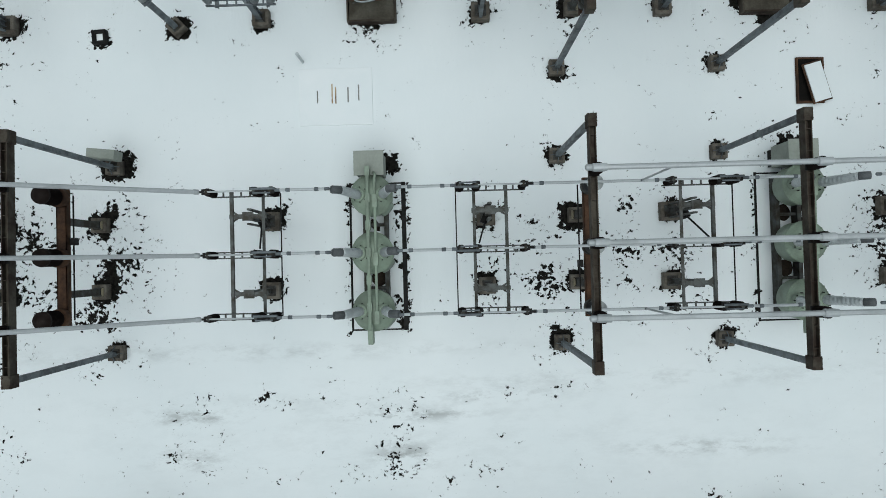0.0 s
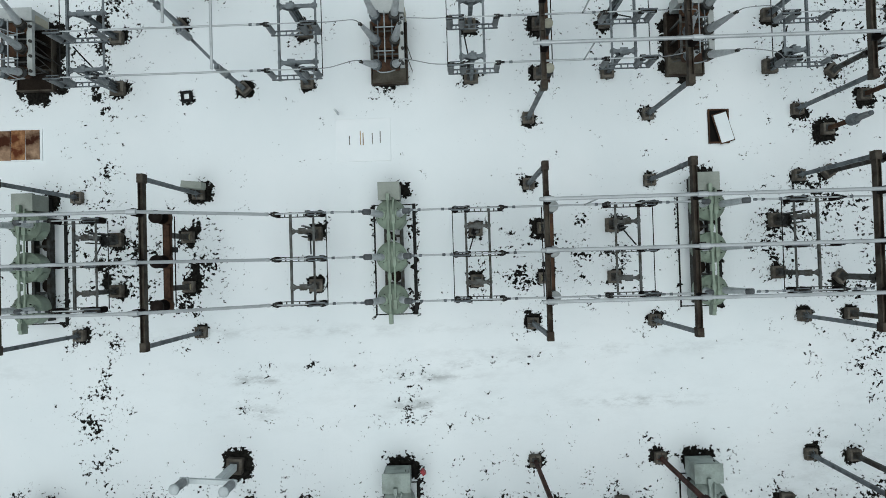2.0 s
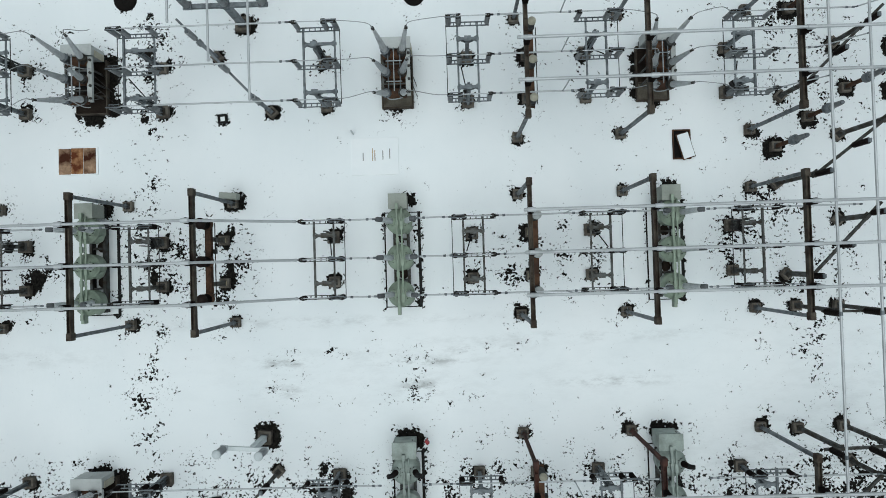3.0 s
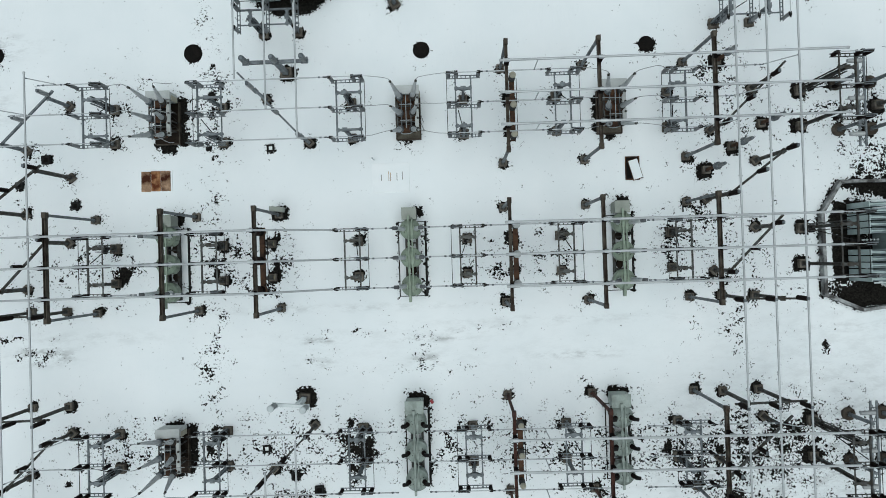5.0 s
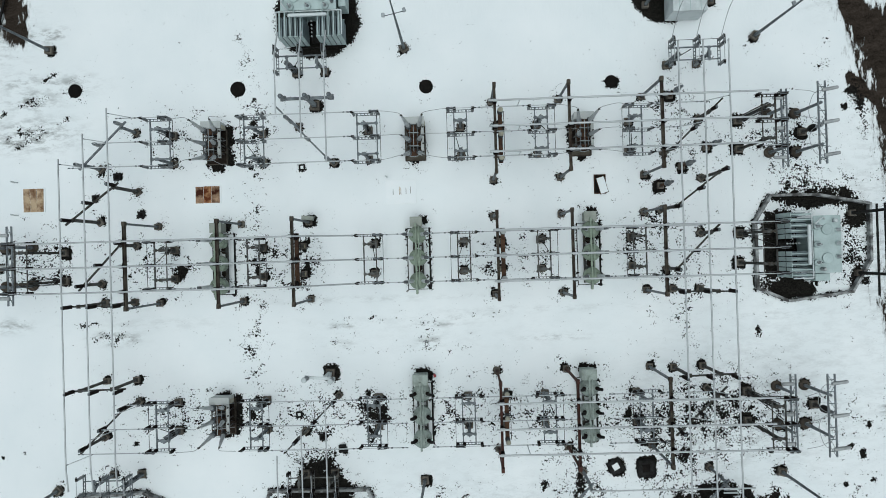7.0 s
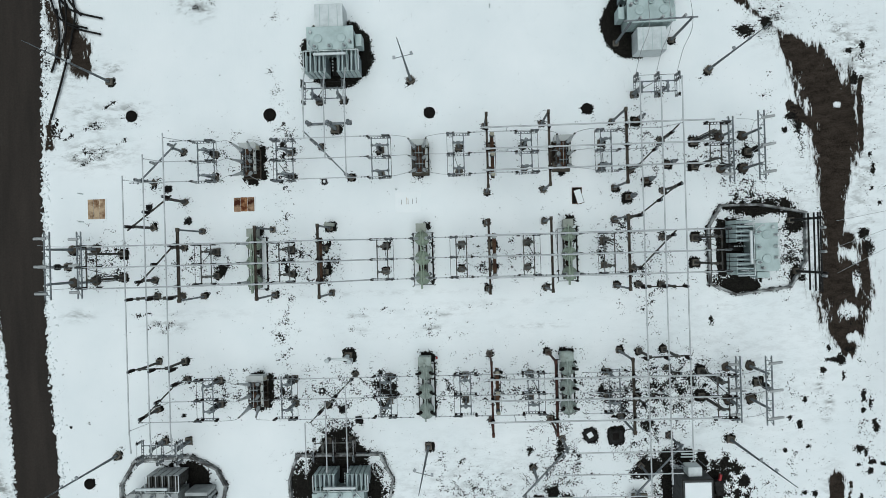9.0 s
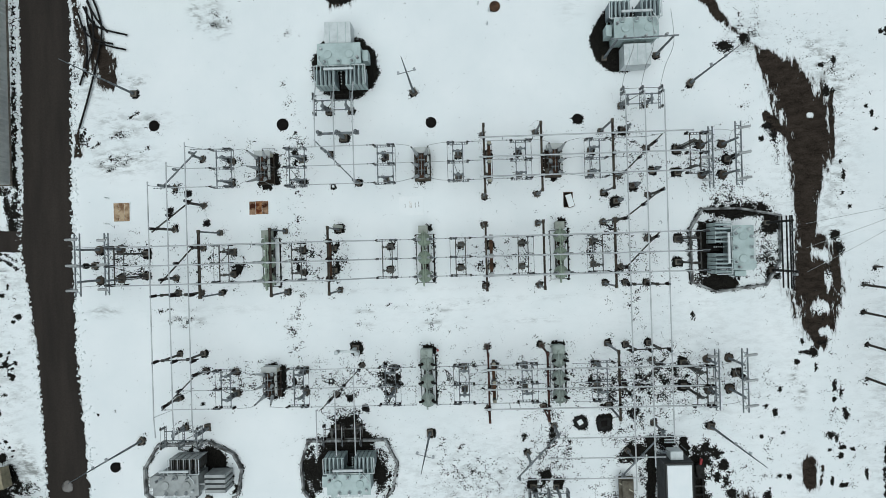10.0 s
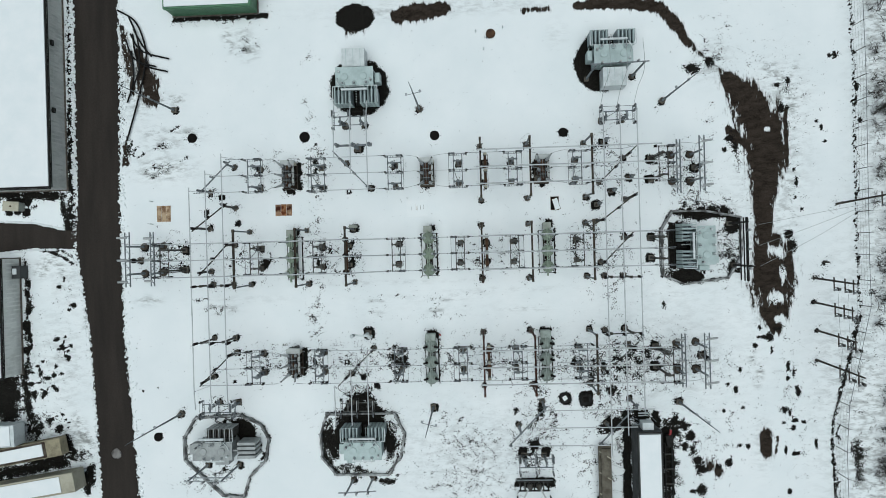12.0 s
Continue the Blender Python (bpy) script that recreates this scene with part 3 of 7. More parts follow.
def build_transformer_stand(porcelain_material, top_material, beam_material, look_of, high=2.3, r=0.24, tall=1.15):
    """Three upright instrument transformers on a beam across y."""
    s_ = thing("instrument_transformer_stand", look_of, "instrument transformers", "instrument transformer stands")
    for s in (-1, 1):
        footing(s_, 0, s * 1.12)
        part("post", box(B(), 0, s * 1.12, 0.3, 0.18, 0.22, high - 0.3, 0, 0.01), GALV_OLD, s_)
        part("tag_plate", box(B(), 0.14, s * 1.12, 0.3, 0.07, 0.28, 0.05, 0, 0.01), TAN, s_, "tan metal plate")
    bm = box(B(), 0, 0, high, 0.32, 4.2, 0.03)
    for s in (-1, 1):
        box(bm, s * 0.14, 0, high - 0.2, 0.03, 4.2, 0.23)
    part("beam", bm, beam_material, s_)
    for k in (-1, 0, 1):
        y = k * PHASE
        body = part("transformer_body", lathe(B(), [(r * 1.25, high + 0.03), (r * 1.25, high + 0.3), (r, high + 0.34)], 18, Matrix.Translation((0, y, 0))), RUST if top_material is PORC_BROWN else GALV_OLD, s_)
        part("insulator", porcelain(B(), (0, y, high + 0.34), (0, y, high + tall), r * 0.7, r * 1.15, 7, n=16), porcelain_material, body)
        part("cap", lathe(B(), [(r * 1.1, high + tall), (r * 1.2, high + tall + 0.04), (r * 1.15, high + tall + 0.12), (r * 0.4, high + tall + 0.17), (0.04, high + tall + 0.2)], 18, Matrix.Translation((0, y, 0))), top_material, body)
    part("junction_box", box(B(), 0.26, 0.5, high - 0.35, 0.14, 0.22, 0.3, 0, 0.015), DARK_STEEL, s_)
    part("conduit", rod(B(), (0.3, -1.9, high - 0.1), (0.3, 1.9, high - 0.1), 0.025, n=6), DARK_STEEL, s_)
    return s_


def bus_support(p, q, high, spots, top, steel, post_insulator, label, over=(0.4, 0.4)):
    """Two posts under a round or square beam from p to q, with post insulators at spots (x, y) up to height top."""
    m = Matrix.Translation((p[0], p[1], 0))
    s_ = thing("bus_support", label, "bus support", "bus supports", m)
    v = Vector((q[0] - p[0], q[1] - p[1], 0))
    u, heading = v.normalized(), math.degrees(math.atan2(v.y, v.x))
    for f in (Vector((0, 0, 0)), v):
        footing(s_, f.x, f.y, heading)
        part("post", box(B(), f.x, f.y, 0.3, 0.19, 0.19, high - 0.3, heading, 0.012), steel, s_)
    a, b = -over[0] * u, v + over[1] * u
    bm = bar(B(), a + Vector((0, 0, high + 0.08)), b + Vector((0, 0, high + 0.08)), 0.115, 0.16)
    for f in (Vector((0, 0, 0)), v):
        box(bm, f.x, f.y, high - 0.06, 0.3, 0.3, 0.05, heading)
    part("beam", bm, steel, s_)
    for x, y in spots:
        x, y = x - p[0], y - p[1]
        part("insulator", porcelain(B(), (x, y, high + 0.17), (x, y, top - 0.06), 0.09, 0.15, 7), post_insulator, s_)
        part("clamp", rod(B(), (x, y - 0.09, top), (x, y + 0.09, top), 0.085, n=10), GALV, s_)
    melt(Matrix(), [p, q])
    return s_


def end_frame(feet, high, beam, label, insulators=(), reach=(1.0, 0, 0), steel=GALV, gap=0.26):
    """Posts under a ladder beam along y (x, y0, y1), with long strain insulators."""
    o = Vector((*feet[0], 0))
    e = thing("dead_end_frame", label, "dead-end frame", "dead-end frames", Matrix.Translation(o))
    for x, y in feet:
        part("footing", lathe(B(), [(0.42, -0.15), (0.42, 0.16), (0.38, 0.2), (0.2, 0.21)], 20, Matrix.Translation((x - o.x, y - o.y, 0))), MUDDY, e, "round mud-brown concrete footing")
        part("base_plate", box(B(), x - o.x, y - o.y, 0.2, 0.36, 0.36, 0.03), GALV_OLD, e)
        part("post", rod(B(), (x - o.x, y - o.y, 0.23), (x - o.x, y - o.y, high), 0.13, 0.1, 12), steel, e)
        FEET.append((x, y, 0.42))
        if abs(beam[0] - x) > 0.3:
            part("arm", bar(B(), (x - o.x, y - o.y, high - 0.1), (beam[0] - o.x, y - o.y, high - 0.1), 0.14, 0.14), steel, e)
    x, y0, y1 = beam
    for s in (-1, 1):
        part("beam_tube", rod(B(), (x - o.x + s * gap, y0 - o.y, high), (x - o.x + s * gap, y1 - o.y, high), 0.075), steel, e)
    n = int(abs(y1 - y0) / 0.9)
    for k in range(n + 1):
        y = y0 + (y1 - y0) * (k + 0.5) / (n + 1)
        part("rung", bar(B(), (x - o.x - gap, y - o.y, high), (x - o.x + gap, y - o.y, high), 0.06, 0.06), steel, e)
        step = (y1 - y0) / (n + 1) * (1 if k % 2 else -1) / 2
        part("lacing", bar(B(), (x - o.x - gap, y - o.y - step, high - 0.04), (x - o.x + gap, y - o.y + step, high - 0.04), 0.03, 0.03), steel, e)
    for y in insulators:
        p = Vector((x - o.x, y - o.y, high + 0.12))
        q = p + Vector(reach)
        part("strain_insulator", porcelain(B(), p, q, 0.12, 0.15, 20, 0.13, 0.1, 14), PORC_GREY, e)
    return e


def build_pedestal(porcelain_material, steel):
    p = thing("voltage_transformer_pedestal", "grey voltage transformer on a rusty steel pedestal", "voltage transformer", "voltage transformers on pedestals")
    footing(p, 0, 0)
    part("post", box(B(), 0, 0, 0.3, 0.17, 0.17, 1.6, 0, 0.01), steel, p)
    part("tank", lathe(B(), [(0.2, 1.9), (0.24, 1.93), (0.24, 2.25), (0.14, 2.33)], 14), GALV, p)
    part("bushing", porcelain(B(), (0, 0, 2.3), (0, 0, 3.3), 0.08, 0.15, 9, 0.12, 0.06), porcelain_material, p)
    part("terminal", lathe(B(), [(0.1, 3.3), (0.1, 3.38), (0.03, 3.42)], 10), GALV, p)
    return p


def tube(label, pts, r, material=ALU, name="busbar", group="busbars", n=10):
    """A straight or bent rigid bus tube: its lengths, elbows between them and a cap at each end."""
    o = Vector(pts[0])
    pts = [Vector(p) - o for p in pts]
    t = thing(name, label, "busbar", group, Matrix.Translation(o))
    for a, b in zip(pts, pts[1:]):
        part("tube", rod(B(), a, b, r, n=n), material, t)
    for p in pts[1:-1]:
        bm = B()
        bmesh.ops.create_icosphere(bm, subdivisions=2, radius=r * 1.15, matrix=Matrix.Translation(p))
        part("elbow", bm, material, t)
    for p, q in ((pts[0], pts[1]), (pts[-1], pts[-2])):
        u = (q - p).normalized()
        part("end_cap", lathe(B(), [(r * 0.5, -r * 0.5), (r * 1.1, -r * 0.2), (r * 1.18, 0.02), (r * 1.18, 0.12), (r * 1.02, 0.14)], n, aim(p, p + u)), GALV if r < 0.05 else material, t)
        if 0.04 < r < 0.05:
            part("clamp", lathe(B(), [(r, 0.3), (r * 1.35, 0.31), (r * 1.35, 0.42), (r, 0.43)], n, aim(p, p + u)), GALV, t)
    return t


def wire(label, pts, r=0.02, group="jumper cables", name="jumper_cable", category="cable"):
    o = Vector(pts[0])
    ob = part(name, hose(B(), [Vector(p) - o for p in pts], r), CABLE, None)
    ob.location = o
    return tagged(ob, label, category, group)


def build_power_transformer(rads, cabinet_at, look_of, lid=(2.1, 4.3), paint=BLUE, rad_paint=BLUE_DARK, fin=1.5, side=False):
    """Tank with its long side along y, radiator banks towards -x, low-voltage side towards +x."""
    t = thing("power_transformer", look_of, "power transformer", "power transformers")
    lx, ly = lid
    bm = box(B(), 0, 0, 0.0, lx * 0.9, ly * 0.95, 0.25)
    part("skid", bm, DARK_STEEL, t)
    bm = box(B(), 0, 0, 0.25, lx * 0.92, ly * 0.94, 2.85, 0, 0.04)
    tank = part("tank", bm, paint, t)
    for k in range(-3, 4):
        part("stiffener", box(B(), 0, k * ly * 0.135, 0.3, lx - 0.02, 0.08, 2.7), paint, tank)
    bm = box(B(), 0, 0, 3.1, lx, ly, 0.06, 0, 0.01)
    for k in range(14):
        for s in (-1, 1):
            rod(bm, (s * (lx / 2 - 0.06), -ly / 2 + 0.15 + k * (ly - 0.3) / 13, 3.16), (s * (lx / 2 - 0.06), -ly / 2 + 0.15 + k * (ly - 0.3) / 13, 3.2), 0.03, n=6)
    lid_part = part("lid", bm, paint, t)
    for y in (-1.05, 1.1):
        part("manhole_cover", lathe(B(), [(0.37, 3.16), (0.37, 3.22), (0.4, 3.225), (0.4, 3.27), (0.36, 3.28), (0.05, 3.29)], 22, Matrix.Translation((-0.05, y, 0))), paint, lid_part)
    for k in (-1, 0, 1):
        p, q = Vector((-0.8, k * 1.35, 3.16)), Vector((-0.88, k * 1.35, 4.0))
        part("high_voltage_turret", lathe(B(), [(0.24, 0.0), (0.24, 0.12), (0.26, 0.13), (0.26, 0.18), (0.12, 0.2)], 18, aim(p, q)), paint, lid_part)
        part("high_voltage_bushing", porcelain(B(), p + Vector((-0.01, 0, 0.18)), q, 0.075, 0.12, 12, 0.085, 0.05, 12), PORC_WHITE, lid_part)
        part("terminal", rod(B(), q, q + Vector((-0.02, 0, 0.2)), 0.035), GALV, lid_part)
        if cabinet_at[2] < 1.2:
            p, q = Vector((0.74, k * 1.0 + 0.05, 3.16)), Vector((0.82, k * 1.0 + 0.05, 3.62))
            part("low_voltage_bushing", porcelain(B(), p, q, 0.1, 0.14, 6, 0.11, 0.07, 12), PORC_WHITE, lid_part)
            part("low_voltage_flange", lathe(B(), [(0.2, 3.16), (0.2, 3.2), (0.1, 3.22)], 16, Matrix.Translation((0.74, k * 1.0 + 0.05, 0))), paint, lid_part)
    part("neutral_bushing", porcelain(B(), (-0.5, -1.85, 3.16), (-0.5, -1.85, 3.75), 0.08, 0.13, 6), PORC_GREY, lid_part)
    if cabinet_at[2] < 1.2:
        part("low_voltage_duct", box(B(), lx / 2 + 0.16, 0.0, 2.7, 0.24, 2.6, 0.16, 0, 0.02), PALE, t)
        for k in range(4):
            part("duct_stub", rod(B(), (lx / 2 + 0.02, -0.95 + k * 0.63, 2.8), (lx / 2 + 0.34, -0.95 + k * 0.63, 2.8), 0.05), GREY_PAINT, t)
    # conservator across the radiator side
    bm = lathe(B(), [(0.06, -1.5), (0.12, -1.47), (0.135, -1.4), (0.135, 1.4), (0.12, 1.47), (0.06, 1.5)], 18, Matrix.Translation((-lx / 2 - 0.52, 0, 3.55)) @ pose(0, 0, 0, 90))
    part("conservator", bm, PALE, t, "pale grey conservator tube")
    for s in (-1, 1):
        part("conservator_bracket", bar(B(), (-lx / 2 - 0.52, s * 1.1, 3.45), (-lx / 2 + 0.1, s * 1.1, 3.12), 0.08, 0.08), paint, t)
    for y0, y1 in rads:
        n = 5
        for k in range(n):
            y, pitch = y0 + (y1 - y0) * (k + 0.5) / n, (y1 - y0) / n
            bm = B()
            for j in (-1, 0, 1):
                box(bm, -lx / 2 - 0.42 - fin / 2, y + j * pitch * 0.28, 0.5, fin, pitch * 0.12, 2.36)
            box(bm, -lx / 2 - 0.42 - fin / 2, y, 0.52, fin * 0.9, pitch * 0.7, 0.06)
            panel = part("radiator", bm, rad_paint, t)
            part("upper_header", rod(B(), (-lx / 2 + 0.05, y, 2.92), (-lx / 2 - 0.42 - fin, y, 2.92), 0.065, n=8), paint, panel)
            part("lower_header", rod(B(), (-lx / 2 + 0.05, y, 0.6), (-lx / 2 - 0.42 - fin, y, 0.6), 0.06, n=6), paint, panel)
            part("end_plate", box(B(), -lx / 2 - 0.445 - fin, y, 0.45, 0.05, pitch * 0.84, 2.5, 0, 0.012), paint, panel)
    # an oil pipe round the radiators, and a row of pale valves in the gap between the banks
    y0, y1, x0, x1 = rads[0][0] - 0.02, rads[-1][1] + 0.02, -lx / 2 - 0.42 - fin, -lx / 2 - 0.06
    bm = B()
    for p, q in (((x0, y0), (x1, y0)), ((x1, y0), (x1, y1)), ((x1, y1), (x0, y1))):
        rod(bm, (*p, 3.06), (*q, 3.06), 0.05)
    part("collector_pipe", bm, PALE, t)
    if len(rads) > 1:
        # added low box that makes the gap between the banks dark
        part("fan_bay", box(B(), -lx / 2 - 0.3 - fin / 2, 0, 0.3, fin * 0.9, 0.62, 0.2), DARK_STEEL, t)
        for k in range(5):
            part("valve", lathe(B(), [(0.06, 1.4), (0.07, 1.44), (0.07, 1.54), (0.03, 1.57)], 8, Matrix.Translation((-lx / 2 - 0.3 - k * fin / 5, 0.12, 0))), PALE, t)
        part("valve_rail", box(B(), -lx / 2 - 0.35 - fin / 2, 0.12, 1.3, fin, 0.06, 0.1), DARK_STEEL, t)
    cx, cy, cw, cl, ch = cabinet_at
    bm = box(B(), cx, cy, 0.2, cw, cl, ch, 0, 0.03)
    cab = part("control_cabinet", bm, PALE if cw > 1.2 else paint, t)
    for k in range(3 if cw > 1.2 else 1):
        part("cabinet_seam", box(B(), cx, cy + (k - 1) * cl / 3.2, 0.2 + ch, cw * 0.96, 0.05, 0.03), paint, cab)
    if side:
        for k in range(4):
            bm = box(B(), -0.75 + k * 0.5, ly / 2 + 1.5, 0.5, 0.33, 2.1, 2.3, 0, 0.03)
            part("side_radiator", bm, paint, t)
        part("side_pipe", rod(B(), (0.0, ly / 2 - 0.1, 2.7), (0.0, ly / 2 + 0.5, 2.7), 0.1), paint, t)
    bm = box(B(), -0.1, -ly / 2 - 0.35, 0.8, 1.1, 0.55, 1.7, 0, 0.03)
    part("tap_changer", bm, paint, t)
    part("pressure_vessel", lathe(B(), [(0.1, 3.16), (0.14, 3.2), (0.14, 3.5), (0.03, 3.55)], 12, Matrix.Translation((0.5, 1.75, 0))), PALE, lid_part)
    bm = hose(B(), [(-0.2, 1.9, 3.2), (-0.6, 1.95, 3.6), (-lx / 2 - 0.2, 1.5, 3.75)], 0.06)
    part("oil_pipe", bm, PALE, t)
    return t


def build_light_pole(h):
    p = thing("floodlight_pole", "grey steel floodlight pole with two lamps on a cross arm", "light pole", "floodlight poles")
    footing(p, 0, 0, 20, 0.62, 0.3)
    part("mast", rod(B(), (0, 0, 0.3), (0, 0, h), 0.125, 0.03, 10), GALV, p)
    part("cross_arm", rod(B(), (-0.75, 0, h * 0.62), (0.75, 0, h * 0.62), 0.03), GALV, p)
    for s in (-1, 1):
        lamp = part("lamp_head", box(B(), s * 0.75, 0.1, h * 0.62 - 0.12, 0.22, 0.28, 0.16, 12 * s, 0.03), GALV_PALE, p)
        part("lens", box(B(), s * 0.75, 0.1, h * 0.62 - 0.135, 0.22, 0.27, 0.012, 12 * s), GLASS, lamp)
    return p


# ---- the switchyard: three rows of bays along x ----
ROW = {"a": 10.45, "b": 1.24, "c": -11.1}
g_brown = build_gantry(BROWN_BEAM, GALV, PORC_BROWN, "weathered brown-beamed")
g_red = build_gantry(RED_BEAM, RED_BEAM, PORC_BROWN, "rust-red painted")
spots = [(x, ROW[r], r) for r, xs in (("b", (-22.24, -15.38, -9.85, 5.07, 10.47, 17.08)), ("a", (5.14, 10.5, 17.13)), ("c", (4.97, 10.5, 17.1))) for x in xs]
used = set()
for x, y, r in spots:
    kind = g_red if r == "c" and x < 15 else g_brown
    m = Matrix.Translation((x, y, 0))
    if kind in used:
        copy_thing(kind, m)
    else:
        kind.matrix_basis = m
        used.add(kind)
    melt(m, [(0, 3.12), (0, -3.12)])

d_kinds = {
    "wide": build_disconnector(GALV, PORC_GREY, "broad galvanized grey", 3.2, PHASE, "disconnect switches", 0.76, -0.28, 1.2),
    "wide_west": build_disconnector(GALV, PORC_GREY, "broad galvanized grey", 3.2, PHASE, "disconnect switches", 0.76, 0.21, 1.2),
    "a": build_disconnector(GALV, PORC_GREY, "galvanized grey", 3.2, ins=1.2),
    "low": build_disconnector(GALV, PORC_GREY, "low galvanized grey", 2.55, ins=1.1),
    "b": build_disconnector(STEEL_MID, PORC_BROWN, "weathered steel, brown-insulated"),
    "b_turned": build_disconnector(STEEL_MID, PORC_BROWN, "weathered steel, brown-insulated", drive=-1),
    "c": build_disconnector(GALV, PORC_BROWN, "galvanized, dark-insulated", 3.2),
}
LOW = {"a": 4.4, "b": LOW_Z, "c": LOW_Z + 0.45}


def low_z(row, x):
    """The height of a row's low bus: the upper row's last bay is lower."""
    return 3.65 if row == "a" and x > 13 else LOW[row]


def skew(row, x):
    """The upper row's western bays stand a little further out."""
    return 0.13 if row == "a" and x < -16 else 0.0


placed = set()
for r in "abc":
    for n, x in enumerate((-20.92, -13.65, -4.6, 2.63, 8.75, 16.0)):
        kind = ("wide", "wide_west", "wide")[n] if r == "a" and n < 3 else "low" if r == "a" and n == 5 else r
        turned = (0, 180, 0, 180, 0, 180)[n] if r == "a" else (180, 0, 0, 180, 0, 180)[n]
        if r == "b" and turned:
            kind = "b_turned"
        if kind.startswith("wide"):
            x += (0.42, 0.42, 0.1)[n]
        m = pose(x, ROW[r] + skew(r, x), 0, 0, 0, turned)
        if kind in placed:
            copy_thing(d_kinds[kind], m)
        else:
            d_kinds[kind].matrix_basis = m
            placed.add(kind)
        off = {"wide": -0.28, "wide_west": 0.21}.get(kind, 0)
        melt(m, [(off, 1.16), (off, -1.16)])

PADS = []
oil = build_oil_breaker(GREEN, PORC_WHITE, 0.63, (0.86, 0.7, 1.6), "pale grey-green")
oil_dark = build_oil_breaker(SAGE, PORC_BROWN, 0.68, (1.12, 0.75, 1.7), "sage green, brown-bushed", (0.44, 0.6, 2.3), DARK_STEEL)
for n, (kind, x, y) in enumerate(((oil, -1.04, 1.24), (oil, 12.58, 1.24), (oil, -16.93, 1.24), (oil_dark, -1.05, -11.2), (oil_dark, 12.1, -11.1))):
    m = Matrix.Translation((x, y, 0))
    if n in (0, 3):
        kind.matrix_basis = m
    else:
        copy_thing(kind, m)
    pad = thing("breaker_pad", "concrete pad with a dark melted rim under a breaker", "concrete pad", "breaker pads", Matrix.Translation((x + 0.02, y - 0.1, 0)))
    wide = 0.9 if kind is oil else 0.76
    part("slab", box(B(), 0, 0, -0.1, 2 * wide - 0.05, 4.8, 0.08, 0, 0.02), SNOW, pad)
    for s in (-1, 1):
        part("rim", box(B(), s * wide, 0, -0.1, 0.11 + 0.04 * s, 5.0, 0.11), DARK_STEEL, pad)
        part("rim", box(B(), 0, s * 2.46, -0.1, 2 * wide - 0.04, 0.05, 0.105), DARK_STEEL, pad)
    for k in (-1, 1):
        part("oil_stain", lathe(B(), [(0.3, -0.02), (0.29, -0.012), (0.1, -0.01)], 9, Matrix.Translation((0.02, k * 0.93 + 0.2, 0)) @ Matrix.Diagonal((0.85, 1.0, 1, 1))), SOIL, pad)
    PADS.append((x, y, wide))
    FEET += [(x + 0.4, y + 3.05, 0.38), (x - 0.3, y + 3.15, 0.1 if y > 0 else 0.35)]
gas = build_gas_breaker("rusty-framed", CAB_WHITE, FLAT_TAN, RUST, "dirty brown step plate")
gas_dark = build_gas_breaker("dark-framed", CAB_WHITE, SOIL, DARK_STEEL, "black soiled step plate")
GAS = ((-1.03, 10.46), (-17.14, 10.68), (12.2, 10.4), (-17.05, -11.13))
for n, (x, y) in enumerate(GAS):
    m = Matrix.Translation((x, y, 0))
    if n < 2:
        (gas, gas_dark)[n].matrix_basis = m
    else:
        copy_thing(gas if n == 2 else gas_dark, m)
    for k in range(-4, 5):
        FEET.append((x, y - 0.05 + k * 0.33, 0.55 if n in (1, 3) else 0.3))
        if n in (1, 3):
            FEET.append((x + 0.95, y + 0.1 + k * 0.33, 0.3))

ct_white = build_transformer_stand(PORC_DARK, CREAM, RUST, "three cream-capped instrument transformers on a rusty beam stand", 2.3, 0.16, 1.0)
ct_rust = build_transformer_stand(PORC_DARK, CAB_WHITE, RUST, "three pale-capped rusty instrument transformers on a beam stand", 2.3, 0.2, 1.0)
ct_brown = build_transformer_stand(PORC_DARK, CREAM, RUST, "three cream-capped red-brown instrument transformers on a rusty stand", 2.3, 0.17, 1.0)
ct_dark = build_transformer_stand(PORC_BROWN, PORC_BROWN, RUST, "three brown porcelain instrument transformers on a rusty beam stand", 2.42, 0.23, 1.0)
for n, (kind, x, y) in enumerate(((ct_rust, 5.64, 1.24), (ct_brown, 5.7, 10.45), (ct_white, 5.55, -11.1), (ct_dark, -10.36, 1.3))):
    m = pose(x, y, 0, 0, 0, 180 if kind is ct_rust else 0)
    kind.matrix_basis = m
    melt(m, [(0, 1.12), (0, -1.12)], 0.4)

# rigid tubes: the high bus of each row
for k in (1, 0, -1):
    for r, x0, x1 in (("a", 4.7, 24.3), ("b", 4.75, 23.6), ("c", 4.6, 24.1)):
        y = ROW[r] + k * PHASE
        tube("straight pale aluminium bus tube on the gantries", [(x0, y, BUS_Z), (x1, y, BUS_Z)], 0.07)
        tube("short upright aluminium riser between two buses", [(6.9, y, LOW[r]), (6.9, y, BUS_Z)], 0.03, name="bus_riser", group="bus risers")
    y = ROW["b"] + k * PHASE
    tube("pale aluminium bus tube sloping to a disconnect switch", [(-29.4, y, BUS_Z), (-22.3, y, BUS_Z), (-9.8, y, BUS_Z), (-5.75, y, LOW_Z + 0.02)], 0.065)
